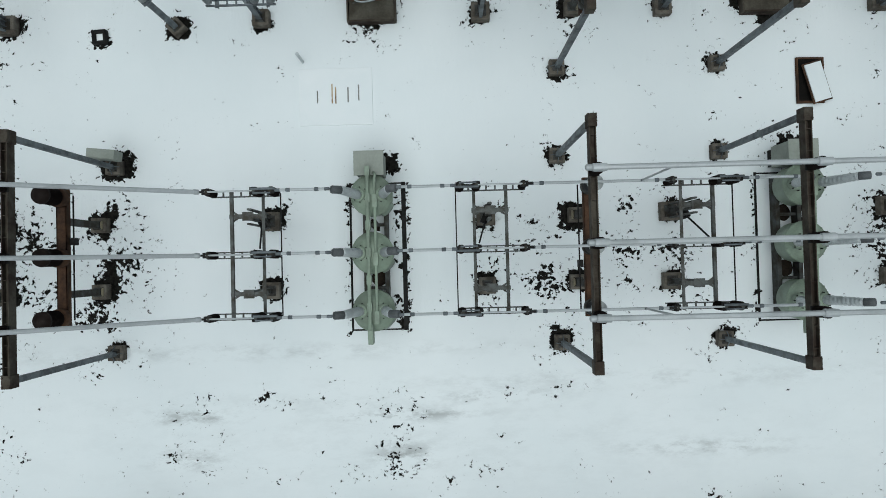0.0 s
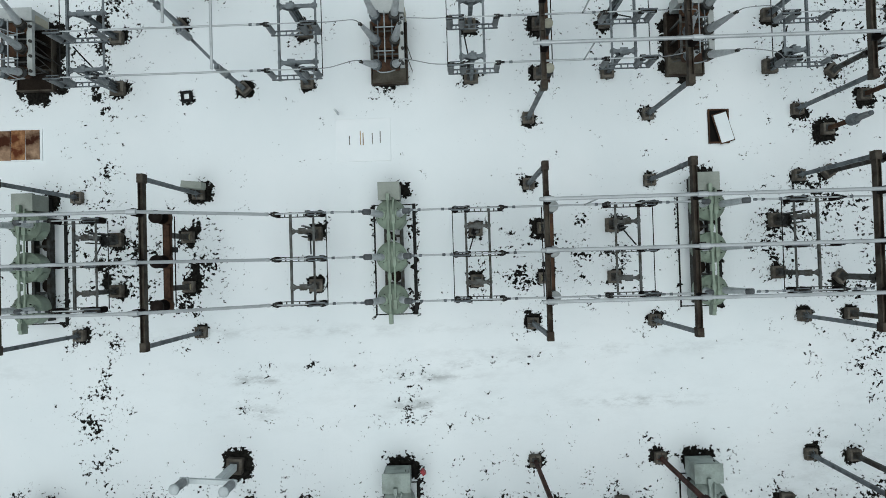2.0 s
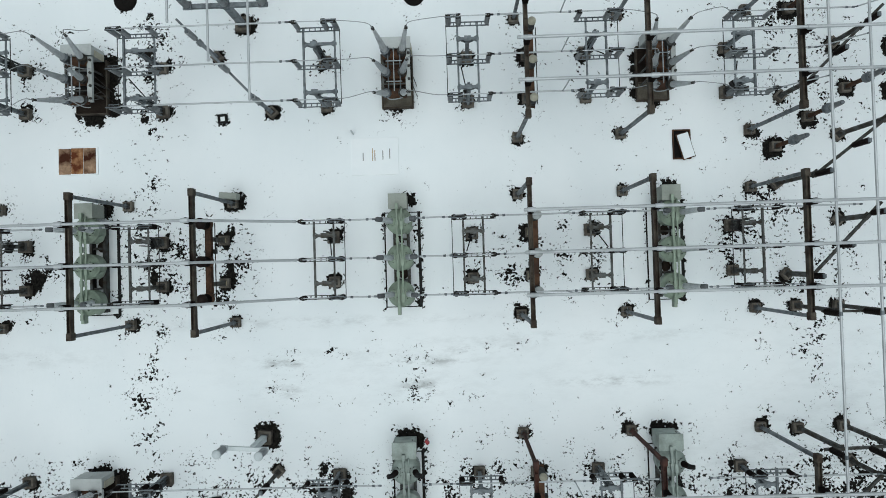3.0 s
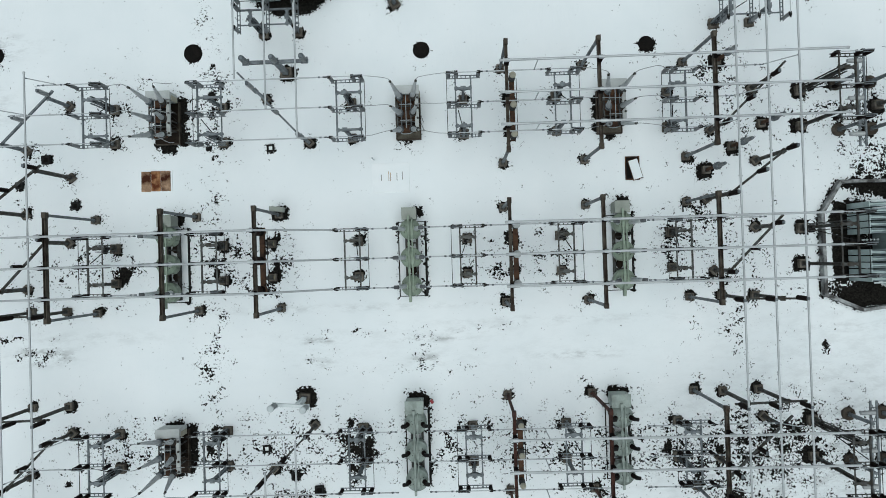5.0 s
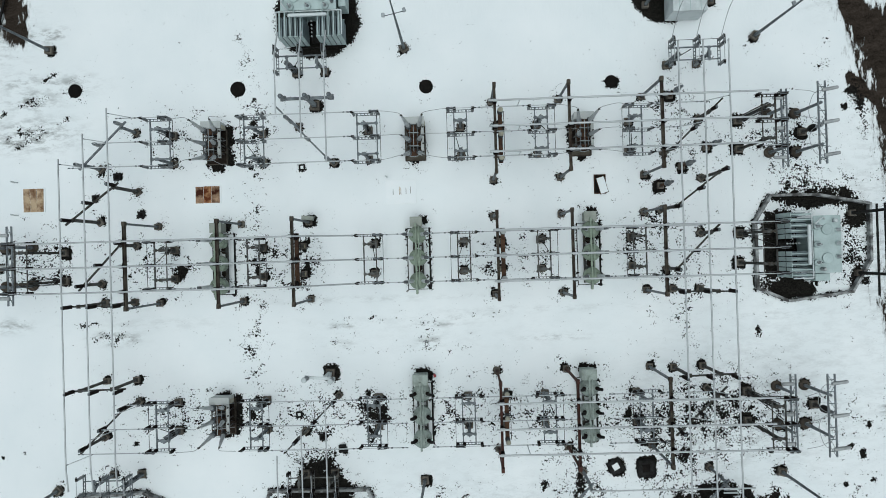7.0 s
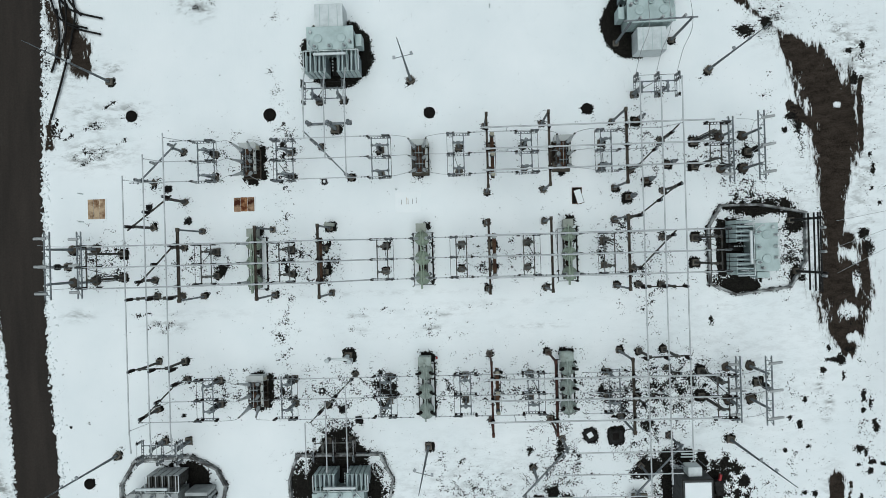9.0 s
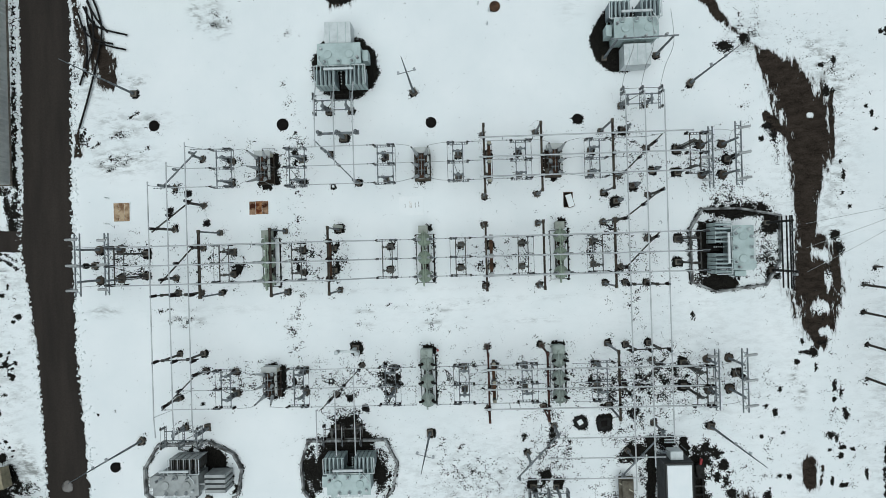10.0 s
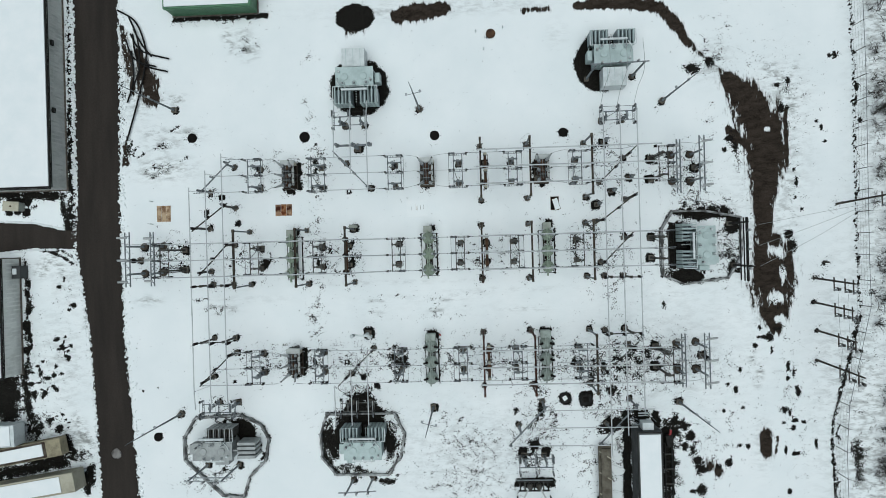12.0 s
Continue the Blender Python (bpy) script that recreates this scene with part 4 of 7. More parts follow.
# the low bus between switches and breakers
for r in "abc":
    for k in (1, 0, -1):
        y = ROW[r] + k * PHASE
        ends = [(3.7, 7.7), (17.0, 19.4 + k * 1.3 if r == "b" else (17.2, 18.9, 20.7)[k + 1])]
        if r == "a":
            ends += [(-25.2 + k * 1.86, -21.5), (-12.6, -5.7)]
        if r == "b":
            ends += [(-19.85, -17.9), (-15.96, -14.7), (-3.55, -2.0), (-0.07, 1.6), (9.8, 11.62), (13.54, 14.95)]
        if r == "c":
            ends += [(-25.2 + k * 1.86, -22.0), (-12.6, -5.7), (-3.55, -2.0), (-0.1, 1.6), (9.8, 11.15), (13.05, 14.95)]
        for x0, x1 in ends:
            tube("slim pale aluminium bus tube between switches", [(x0, y + skew(r, x0), low_z(r, x0)), (x1, y + skew(r, x0), low_z(r, x0))], 0.042, n=8)
# flexible jumpers of the gas breakers
for x, yc in GAS:
    row = "a" if yc > 0 else "c"
    near = (-3.5, 1.6) if abs(x) < 2 else (-19.6, -15.0) if x < -10 else (9.8, 14.95)
    for k in (1, 0, -1):
        for s, end in ((-1, near[0]), (1, near[1])):
            tip = (x + s * 0.79, yc + k * 1.52, 4.1)
            wire("slack bare jumper cable to a breaker bushing", [tip, (x + s * 1.02, yc + k * 1.6, 4.5), ((x + s * 1.2 + end) / 2 + s * 0.1, ROW[row] + k * 1.78, 4.15 if row == 'c' else 4.4), (end, ROW[row] + k * PHASE, low_z(row, end))])

# cross buses along y at both ends, and to the transformers
LEFT, RIGHT, MID = (-27.15, -25.29, -23.43), (18.45, 20.24, 22.05), -10.86
for n, x in enumerate(LEFT):
    k = n - 1
    top = ROW["a"] + k * PHASE
    tube("long aluminium cross bus tube over the rows", [(x, top + 0.66, CROSS_Z), (x, -13.6, CROSS_Z), (x, -15.3, CROSS_Z - 0.25)], 0.06)
    tube("slanted aluminium link up to the cross bus", [(x + 0.05, top + 0.3, CROSS_Z), (x + 1.25, top + 0.16, LOW['a'] + 0.04)], 0.03, name="bus_link", group="bus links")
    tube("slanted aluminium link up to the cross bus", [(x + 0.05, ROW["c"] + k * PHASE - 0.35, CROSS_Z), (x + 1.25, ROW["c"] + k * PHASE, LOW["c"] + 0.04)], 0.03, name="bus_link", group="bus links")
for n, x in enumerate(RIGHT):
    for r in "ac":
        y = ROW[r] + (n - 1) * PHASE
        tube("slanted aluminium link up to the cross bus", [(x - 1.3, y, low_z(r, 17)), (x, y, CROSS_Z)], 0.03, name="bus_link", group="bus links")
    tube("long aluminium cross bus tube over the rows", [(x, 16.3, CROSS_Z), (x, -21.0 + 2.2 * n, CROSS_Z)], 0.062)
    wire("slack bare cable down to a transformer", [(x, 17.0, 4.3), (x + 0.25, 18.6, 5.2), (x + 0.6, 20.3, 6.9), (x + 1.0, 24.0, 4.9)], 0.025)
for n in range(3):
    x = MID + n * PHASE
    tube("aluminium bus tube towards a transformer", [(x, ROW["a"] + PHASE - n * PHASE - 0.2, CROSS_Z), (x, 16.4, CROSS_Z), (x, 18.4, 4.46)], 0.055)
    x = -11.47 + n * PHASE
    tube("aluminium bus tube towards a transformer", [(x, ROW["c"] - PHASE + n * PHASE, CROSS_Z), (x, -17.25, CROSS_Z), (x, -17.4, 4.14)], 0.055)

# supports under the cross buses and bus ends
DIAG = "dark steel bus support on two posts with a slanting beam"
FLAT = "dark steel bus support on two posts with a level beam"
def along(p, q, f):
    return (p[0] + (q[0] - p[0]) * f, p[1] + (q[1] - p[1]) * f)
for p, q, high, top, steel, ins, over in (
    ((-26.82, 9.2), (-23.84, 12.09), 2.6, LOW_Z + 0.3, GALV, PORC_GREY, (0.5, 0.6)),
    ((-27.02, -12.65), (-24.13, -9.82), 2.6, LOW_Z + 0.3, GALV_OLD, PORC_BROWN, (0.9, 0.5)),
    ((18.75, 9.01), (21.54, 11.68), 2.7, LOW_Z + 0.3, GALV_OLD, PORC_BROWN, (0.3, 1.4)),
    ((18.67, -12.45), (21.56, -9.77), 2.7, LOW_Z + 0.3, GALV_OLD, PORC_BROWN, (0.5, 0.9)),
    ((-7.66, 9.07), (-10.49, 12.07), 2.6, LOW_Z + 0.3, GALV, PORC_GREY, (0.2, 1.6)),
    ((-10.61, -12.49), (-7.79, -9.68), 2.6, LOW_Z + 0.3, GALV_OLD, PORC_BROWN, (1.5, 0.2)),
    ((-27.01, 4.85), (-23.79, 7.26), 4.1, CROSS_Z, GALV_OLD, PORC_BROWN, (0.6, 0.5)),
    ((18.4, 4.5), (21.64, 6.92), 4.1, CROSS_Z, GALV_OLD, PORC_BROWN, (0.3, 0.7)),
    ((-26.99, -0.14), (-24.08, 2.88), 2.7, LOW_Z + 0.3, GALV_OLD, PORC_BROWN, (0.6, 0.3)),
    ((18.74, -0.18), (21.45, 2.54), 2.7, LOW_Z + 0.3, GALV_OLD, PORC_BROWN, (0.3, 0.9)),
):
    bus_support(p, q, high, [along(p, q, f) for f in (-0.02, 0.5, 1.05)], top, steel, ins, DIAG, over)
for p, q, steel in (((-26.79, -8.09), (-24.31, -8.04), GALV_OLD), ((-26.74, -1.71), (-24.31, -1.70), GALV_OLD), ((19.15, -1.83), (21.3, -1.88), GALV_OLD), ((19.01, -8.06), (21.32, -8.0), GALV_OLD)):
    xs = LEFT if p[0] < 0 else RIGHT
    bus_support(p, q, 4.1, [(x, p[1]) for x in xs], CROSS_Z, steel, PORC_BROWN, FLAT, (0.8, 1.1))

ped = build_pedestal(PORC_GREY, RUST)
for n, (x, y) in enumerate(((20.13, 7.89), (18.44, 6.40), (22.11, 9.34), (19.36, 13.55))):
    m = Matrix.Translation((x, y, 0))
    if n:
        copy_thing(ped, m)
    else:
        ped.matrix_basis = m
    melt(m, [(0, 0)], 0.5)

# switches between the cross buses and the transformers: poles across x
for label, x, y, turned in (("a", -9.38, 16.49, 90), ("a", 20.38, 16.01, 90), ("a", -25.26, -15.71, -90), ("b", -9.46, -15.92, -90)):
    m = pose(x, y, 0.0, 0, 0, turned)
    copy_thing(d_kinds[label], m)
    melt(m, [(0, 1.16), (0, -1.16)])

# the power transformers
BANKS = ((-2.5, -0.45), (0.45, 2.5))
pt = build_power_transformer(BANKS, (1.35, -1.6, 0.7, 0.9, 1.7), "blue-grey power transformer with finned radiators inside a curb", (2.0, 4.3), BLUE, BLUE_DARK, 1.12)
pt.matrix_basis = pose(29.82, 1.36, 0, 0, 0, 0)
copy_thing(pt, pose(-8.99, -20.83, 0, 0, 0, -90))
pt_cab = build_power_transformer(BANKS, (2.3, 0.2, 2.1, 2.6, 2.3), "blue-grey power transformer with radiators and a pale cabinet on bare soil")
pt_cab.matrix_basis = pose(-8.77, 21.54, 0, 0, 0, 90)
pt_short = build_power_transformer(BANKS, (2.3, 0.2, 2.1, 2.6, 2.3), "blue-grey power transformer with short radiators and a pale cabinet", (2.1, 4.3), BLUE, BLUE_DARK, 1.3)
pt_short.matrix_basis = pose(20.25, 22.84, 0, 0, 0, -90)
pt_grey = build_power_transformer(((-0.8, 2.3),), (1.5, 0.6, 0.8, 1.6, 1.6), "pale grey power transformer with two radiator banks inside a curb", (2.0, 4.6), GREY_PAINT, GALV_OLD, 1.1, True)
pt_grey.matrix_basis = pose(-26.25, -20.66, 0, 0, 0, -90)


CURBS = []


def curb(points, label):
    """A low octagonal concrete wall round a transformer."""
    c = Vector((sum(p[0] for p in points) / len(points), sum(p[1] for p in points) / len(points), 0))
    w = thing("containment_curb", label, "concrete curb", "containment curbs", Matrix.Translation(c))
    for n, (p, q) in enumerate(zip(points, points[1:] + points[:1])):
        p, q = Vector((*p, 0.2)) - c, Vector((*q, 0.2)) - c
        d = (q - p).normalized() * 0.06
        part("curb_segment", bar(B(), p - d, q + d, 0.2, 0.6 + 0.008 * (n % 2)), CURB, w)
    CURBS.append(points)
    return w


curb([(25.70, 3.31), (26.96, 5.33), (30.52, 5.30), (34.65, 4.46), (34.60, 0.04), (33.09, -2.44), (28.15, -3.04), (25.75, -1.97)], "snowy grey concrete curb round a transformer")
curb([(-29.31, -17.47), (-23.88, -17.16), (-21.41, -18.40), (-20.58, -20.00), (-20.99, -22.52), (-23.00, -24.56), (-23.74, -26.88), (-26.17, -26.66), (-30.67, -22.40), (-30.74, -19.79)], "snowy grey concrete curb round a transformer")
curb([(-13.60, -17.26), (-5.68, -17.26), (-4.49, -19.65), (-4.96, -22.15), (-6.48, -24.43), (-12.59, -24.36), (-14.21, -22.42), (-14.40, -19.63)], "snowy grey concrete curb round a transformer")

FEET += [(-9.93, 4.36, 0.5), (-9.7, 4.5, 0.45)]
lp = build_light_pole(13.2)
for n, (x, y, turned) in enumerate(((-1.74, 18.16, 12), (-31.08, -16.95, 30), (-1.06, -16.66, -15), (26.22, 18.09, 30), (27.25, -16.56, -35), (-30.89, 19.11, -25))):
    m = pose(x, y, 0, 0, 0, turned)
    if n:
        copy_thing(lp, m)
    else:
        lp.matrix_basis = m
    FEET.append((x, y, 0.4))


# ---- line ends of the rows ----
d_high = build_disconnector(GALV_OLD, PORC_BROWN, "tall weathered", 5.7, PHASE, "tall disconnect switches")
for n, (x, y, turned) in enumerate(((24.68, 10.25, 0), (24.7, -11.27, 0), (-30.05, 1.3, 180), (24.48, 1.24, 0))):
    m = pose(x, y, 0, 0, 0, turned)
    if n:
        copy_thing(d_high, m)
    else:
        d_high.matrix_basis = m
    melt(m, [(0, 1.16), (0, -1.16)], 0.5)
END = "galvanized dead-end frame with a ladder beam on round posts"
for y in (10.28, -11.27):
    end_frame([(29.22, y + 1.52), (29.22, y - 1.53)], 4.1, (29.25, y - 3.0, y + 3.1), END, [y - 2.4, y, y + 2.4], (1.1, 0.15, 0.1))
    end_frame([(27.06, y + 1.48), (27.1, y - 1.53)], 2.8, (27.1, y - 3.05, y + 2.9), END, [y - 2.3, y - 0.1, y + 2.2], (-0.9, 0, 0.05), gap=0.19)
end_frame([(-34.98, 3.0), (-35.01, -0.17)], 4.2, (-34.96, -1.6, 4.6), END, [-1.0, 1.45, 4.0], (-1.1, 0, 0.1))
end_frame([(-32.68, 2.97), (-32.75, -0.15)], 3.0, (-32.68, -1.6, 4.6), END, [-1.0, 1.45, 3.9], (-0.9, 0, 0.05), gap=0.19)

pod = thing("line_trap_pedestal", "dark round coil unit on a steel pedestal", "line trap", "line trap pedestals")
footing(pod, 0, 0, 0, 0.6)
part("post", rod(B(), (0, 0, 0.28), (0, 0, 1.5), 0.12, n=10), GALV_OLD, pod)
part("coil", lathe(B(), [(0.2, 1.5), (0.29, 1.54), (0.29, 2.0), (0.2, 2.06), (0.1, 2.38)], 18), DARK_STEEL, pod)
part("bushing", porcelain(B(), (0, 0, 2.38), (0, 0, 3.2), 0.08, 0.14, 7), PORC_GREY, pod)
for n, (x, y) in enumerate(((29.68, 10.3), (29.9, -11.29), (-35.5, 1.36))):
    m = Matrix.Translation((x, y, 0))
    if n:
        copy_thing(pod, m)
    else:
        pod.matrix_basis = m
    melt(m, [(0, 0)], 0.45)
for y in (ROW["a"], ROW["c"]):
    for k in (1, 0, -1):
        wire("slack bare jumper cable at a line end", [(26.2, y + k * PHASE, 6.5), (27.6, y + k * PHASE * 1.05, 5.6), (28.8, y + k * 1.9, 4.6), (29.35, y + k * 2.4, 4.05)], 0.02)
for k in (1, 0, -1):
    wire("slack bare jumper cable at a line end", [(-31.4, 1.3 + k * PHASE, 6.5), (-33.6, 1.3 + k * 1.9, 5.2), (-35.6, 1.3 + k * 2.1, 4.6)], 0.02)

for y in (10.28, -11.27):
    for k in (1, -1):
        wire("slack bare jumper cable looping beside a dead-end frame", [(29.4, y + k * 2.4, 4.3), (28.75, y + k * 2.2, 4.0), (28.6, y + k * 1.2, 3.5), (28.85, y + k * 0.4, 3.3), (29.55, y, 3.3)], 0.022)

# portals beside the transformers
def portal(feet, high, beam, levels, label, steel=GALV):
    o = Vector((*feet[0], 0))
    e = thing("line_portal", label, "line portal", "line portals", Matrix.Translation(o))
    for x, y in feet:
        footing(e, x - o.x, y - o.y, 0, 0.5)
        part("post", rod(B(), (x - o.x, y - o.y, 0.28), (x - o.x, y - o.y, high + 0.1), 0.13, 0.1, 12), steel, e)
        FEET.append((x, y, 0.36))
    for z in levels:
        part("crossbeam", bar(B(), Vector((*beam[0], z)) - o, Vector((*beam[1], z)) - o, 0.11, 0.13), steel, e)
    for f in (0.2, 0.5, 0.8):
        p = Vector(along(beam[0], beam[1], f) + (levels[-1] + 0.08,)) - o
        part("insulator", porcelain(B(), p, p + Vector((0, 0, 0.7)), 0.07, 0.13, 6), PORC_GREY, e)
    return e


p1, p2 = (33.37, 3.76), (33.74, -0.99)
portal((p1, p2), 5.6, ((p1[0], p1[1] + 0.5), (p1[0], p2[1] - 1.6)), (3.4, 4.4, 5.1, 5.5), "dark steel line portal with four stacked crossbeams", DARK_STEEL)
p1, p2 = (17.68, 20.89), (22.84, 21.01)
portal((p1, p2), 6.2, ((p1[0] - 0.6, p1[1] + 0.1), (p2[0] + 0.5, p2[1] + 0.1)), (6.2,), "grey steel portal over a transformer")
p1, p2 = (-27.98, -23.03), (-24.25, -23.08)
portal((p1, p2), 6.0, ((p1[0] - 0.4, p1[1]), (p2[0] + 0.4, p2[1])), (4.8, 6.0), "grey steel portal beside a transformer", GALV_PALE)
p1, p2 = (-10.71, -25.04), (-8.38, -24.87)
portal((p1, p2), 4.5, ((p1[0] - 0.9, p1[1]), (p2[0] + 1.0, p2[1])), (4.5,), "slim grey steel portal beside a transformer", GALV_PALE)

# three-post insulator stands beside the links to the transformers
def build_t_stand():
    s_ = thing("bus_post_stand", "galvanized single-post stand with three grey bus insulators", "bus support", "single-post bus stands")
    footing(s_, 0, 0, 0, 0.75)
    part("post", box(B(), 0, 0, 0.28, 0.3, 0.3, 2.4, 0, 0.02), GALV, s_)
    part("crossbeam", box(B(), 0, 0, 2.7, 4.1, 0.22, 0.2, 0, 0.01), GALV, s_)
    for k in (-1, 0, 1):
        part("adapter", box(B(), k * 1.85, 0, 2.9, 0.42, 0.42, 0.1, 0, 0.02), GALV, s_)
        part("insulator", porcelain(B(), (k * 1.85, 0, 3.0), (k * 1.85, 0, 3.9), 0.11, 0.19, 7, n=12), PORC_GREY, s_)
        part("terminal", lathe(B(), [(0.15, 3.9), (0.17, 3.94), (0.14, 4.0), (0.03, 4.02)], 12, Matrix.Translation((k * 1.85, 0, 0))), GALV, s_)
    return s_


ts = build_t_stand()
ts.matrix_basis = Matrix.Translation((-9.09, 13.78, 0))
FEET.append((-9.09, 13.78, 0.6))
ts2 = thing("bus_post_stand", "short galvanized single-post stand with two grey insulators", "bus support", "single-post bus stands", pose(-8.46, -7.90, 0, 0, 0, -4))
footing(ts2, 0, 0, 0, 0.7)
part("post", box(B(), 0, 0, 0.28, 0.3, 0.3, 2.0, 0, 0.02), PALE, ts2)
part("crossbeam", box(B(), -0.35, 0, 2.28, 2.3, 0.2, 0.2, 0, 0.01), PALE, ts2)
for x in (-1.35, 0.65):
    part("adapter", box(B(), x, 0, 2.48, 0.36, 0.36, 0.1, 0, 0.02), PALE, ts2)
    part("insulator", porcelain(B(), (x, 0, 2.58), (x, 0, 3.5), 0.11, 0.19, 7, n=12), PORC_PALE, ts2)
    part("terminal", lathe(B(), [(0.19, 3.5), (0.23, 3.54), (0.2, 3.6), (0.03, 3.62)], 12, Matrix.Translation((x, 0, 0))), PALE, ts2)
FEET.append((-8.46, -7.90, 0.65))

# the lower row at the truck: slanting supports and short tubes
for p, q in (((8.84, -18.94), (11.58, -16.17)), ((18.87, -18.85), (21.58, -16.10))):
    fs = [((y - p[1]) / (q[1] - p[1])) for y in ((11.46, -16.25)[1], (10.42, -18.17)[1], (8.14, -20.11)[1])]
    bus_support(p, q, 3.6, [along(p, q, f) for f in fs], 4.53, GALV, PORC_GREY, "pale grey bus support with a slanting beam on two posts", (max(0.3, 0.3 - min(fs) * math.dist(p, q)), max(0.3, 0.3 + (max(fs) - 1) * math.dist(p, q))))
for a, b in ((( 11.46, -16.25), (23.31, -16.38)), ((10.42, -18.17), (21.45, -18.26)), ((8.14, -20.11), (19.30, -20.20))):
    tube("pale aluminium bus tube over patchy snow", [(*a, 4.6), (b[0], a[1], 4.6)], 0.055)
copy_thing(d_kinds["a"], pose(10.46, -22.42, 0, 0, 0, 90))
FEET += [(10.48, -21.37, 0.6), (9.16, -22.01, 0.6), (11.77, -22.04, 0.6)]
plat = thing("steel_platform", "dark steel equipment platform with grey struts in patchy snow", "steel platform", "", Matrix.Translation((10.34, -25.72, 0)))
for s in (-1, 1):
    part("deck_beam", box(B(), 0, s * 0.5, 0.98, 3.6, 0.16, 0.14, 0, 0.01), DARK_STEEL, plat)
for k in range(7):
    part("slat", box(B(), -1.6 + k * 0.53, 0, 1.12, 0.16, 1.15, 0.04), GALV_OLD if k % 3 else DARK_STEEL, plat)
part("rail_beam", box(B(), 0.3, -1.5, 1.4, 8.2, 0.14, 0.14), GREEN_DARK, plat)
part("beam", box(B(), 0, 0.75, 1.12, 4.2, 0.14, 0.16), GALV, plat)
for s in (-1, 1):
    part("leg", box(B(), s * 1.6, 0, 0, 0.16, 0.16, 1.0), GALV_OLD, plat)
    part("strut", bar(B(), (s * 0.4, 0.3, 1.3), (s * 1.4, -1.5, 1.5), 0.16, 0.12), CAB_WHITE, plat)
    part("post", box(B(), s * 1.9, -1.5, 0, 0.14, 0.14, 1.4), GALV_OLD, plat)
part("motor", lathe(B(), [(0.3, 1.12), (0.34, 1.2), (0.34, 1.6), (0.2, 1.7)], 16, Matrix.Translation((-0.5, 0.1, 0))), GALV_OLD, plat)
part("motor", lathe(B(), [(0.3, 1.12), (0.34, 1.2), (0.34, 1.6), (0.2, 1.7)], 16, Matrix.Translation((0.5, 0.1, 0))), GALV_OLD, plat)
FEET += [(plat.location.x + k * 0.6, plat.location.y, 0.5) for k in range(-3, 4)]

# ---- things on the snow ----
well = thing("open_well", "round black open well flush with the snow", "well", "open wells")
part("well_ring", lathe(B(), [(0.62, -0.1), (0.62, 0.01), (0.58, 0.015)], 28), HOLE_DARK, well)
# not dug out: a near-black disc at snow level paints the dark depth
part("well_bottom", lathe(B(), [(0.56, 0.0), (0.55, 0.02), (0.2, 0.025)], 28), HOLE_DARK, well)
for n, (x, y, s) in enumerate(((-28.88, 15.72, 0.92), (-15.39, 15.38, 1.0), (-0.05, 15.03, 0.9), (14.82, 14.90, 0.82), (-33.99, -19.71, 0.85))):
    ob = well if n == 0 else copy_thing(well, Matrix())
    ob.matrix_basis = Matrix.Translation((x, y, 0)) @ Matrix.Scale(s, 4)
    FEET.append((x, y, 0.5 * s))

hatch = thing("rusty_hatch", "round rusty hatch with white bollards beside it", "hatch", "", Matrix.Translation((6.79, 26.63, 0)))
part("hatch_lid", lathe(B(), [(0.55, 0.0), (0.55, 0.1), (0.5, 0.13), (0.05, 0.15)], 24), RUST, hatch)
FEET.append((6.65, 26.50, 0.35))
for x, y in ((5.09, 26.90), (8.18, 27.23), (5.95, 24.82), (6.12, 26.20), (-3.43, 7.81), (-33.89, 8.36), (-33.90, 5.66)):
    b = thing("bollard", "small white pipe bollard in the snow", "bollard", "pipe bollards", Matrix.Translation((x, y, 0)))
    part("pipe", rod(B(), (0, 0, -0.1), (0, 0, 0.85), 0.055, n=10), PALE, b)
    part("cap", lathe(B(), [(0.06, 0.85), (0.06, 0.88), (0.02, 0.9)], 10), PALE, b)

for label, x, y, material, n, sx, sy in (("rust-stained sheet cover lying on the snow", -18.09, 6.85, RUSTY_SHEET, 3, 2.0, 1.35), ("weathered plywood cover lying on the snow", -32.53, 6.87, PLYWOOD, 3, 1.7, 1.9)):
    cover = thing("pit_cover", label, "pit cover", "pit covers", Matrix.Translation((x, y, 0)))
    part("frame", box(B(), 0, 0, -0.05, sx + 0.2, sy + 0.12, 0.1, 0, 0.02), SNOW, cover)
    for k in range(n):
        part("sheet", box(B(), (k - (n - 1) / 2) * sx / n, rng.uniform(-0.03, 0.03), 0.055, sx / n - 0.03, sy, 0.03, rng.uniform(-1, 1)), STAINED_SHEET if material is RUSTY_SHEET and k != 1 else material, cover)

grate = thing("slotted_cover", "snow-covered slab with narrow rusty slots", "slab", "", Matrix.Translation((-2.33, 6.59, 0)))
part("slab", box(B(), 0, 0, -0.05, 2.5, 1.95, 0.065, 0, 0.03), SNOW, grate)
for x, l, y in ((-0.62, 0.7, 0.0), (-0.12, 1.1, 0.1), (0.0, 0.95, 0.05), (0.42, 0.85, 0.05), (0.78, 0.9, 0.12)):
    part("slot", box(B(), x, y, 0.013, 0.045, l * 0.6, 0.006), PLYWOOD if abs(x) < 0.3 else ICE, grate)

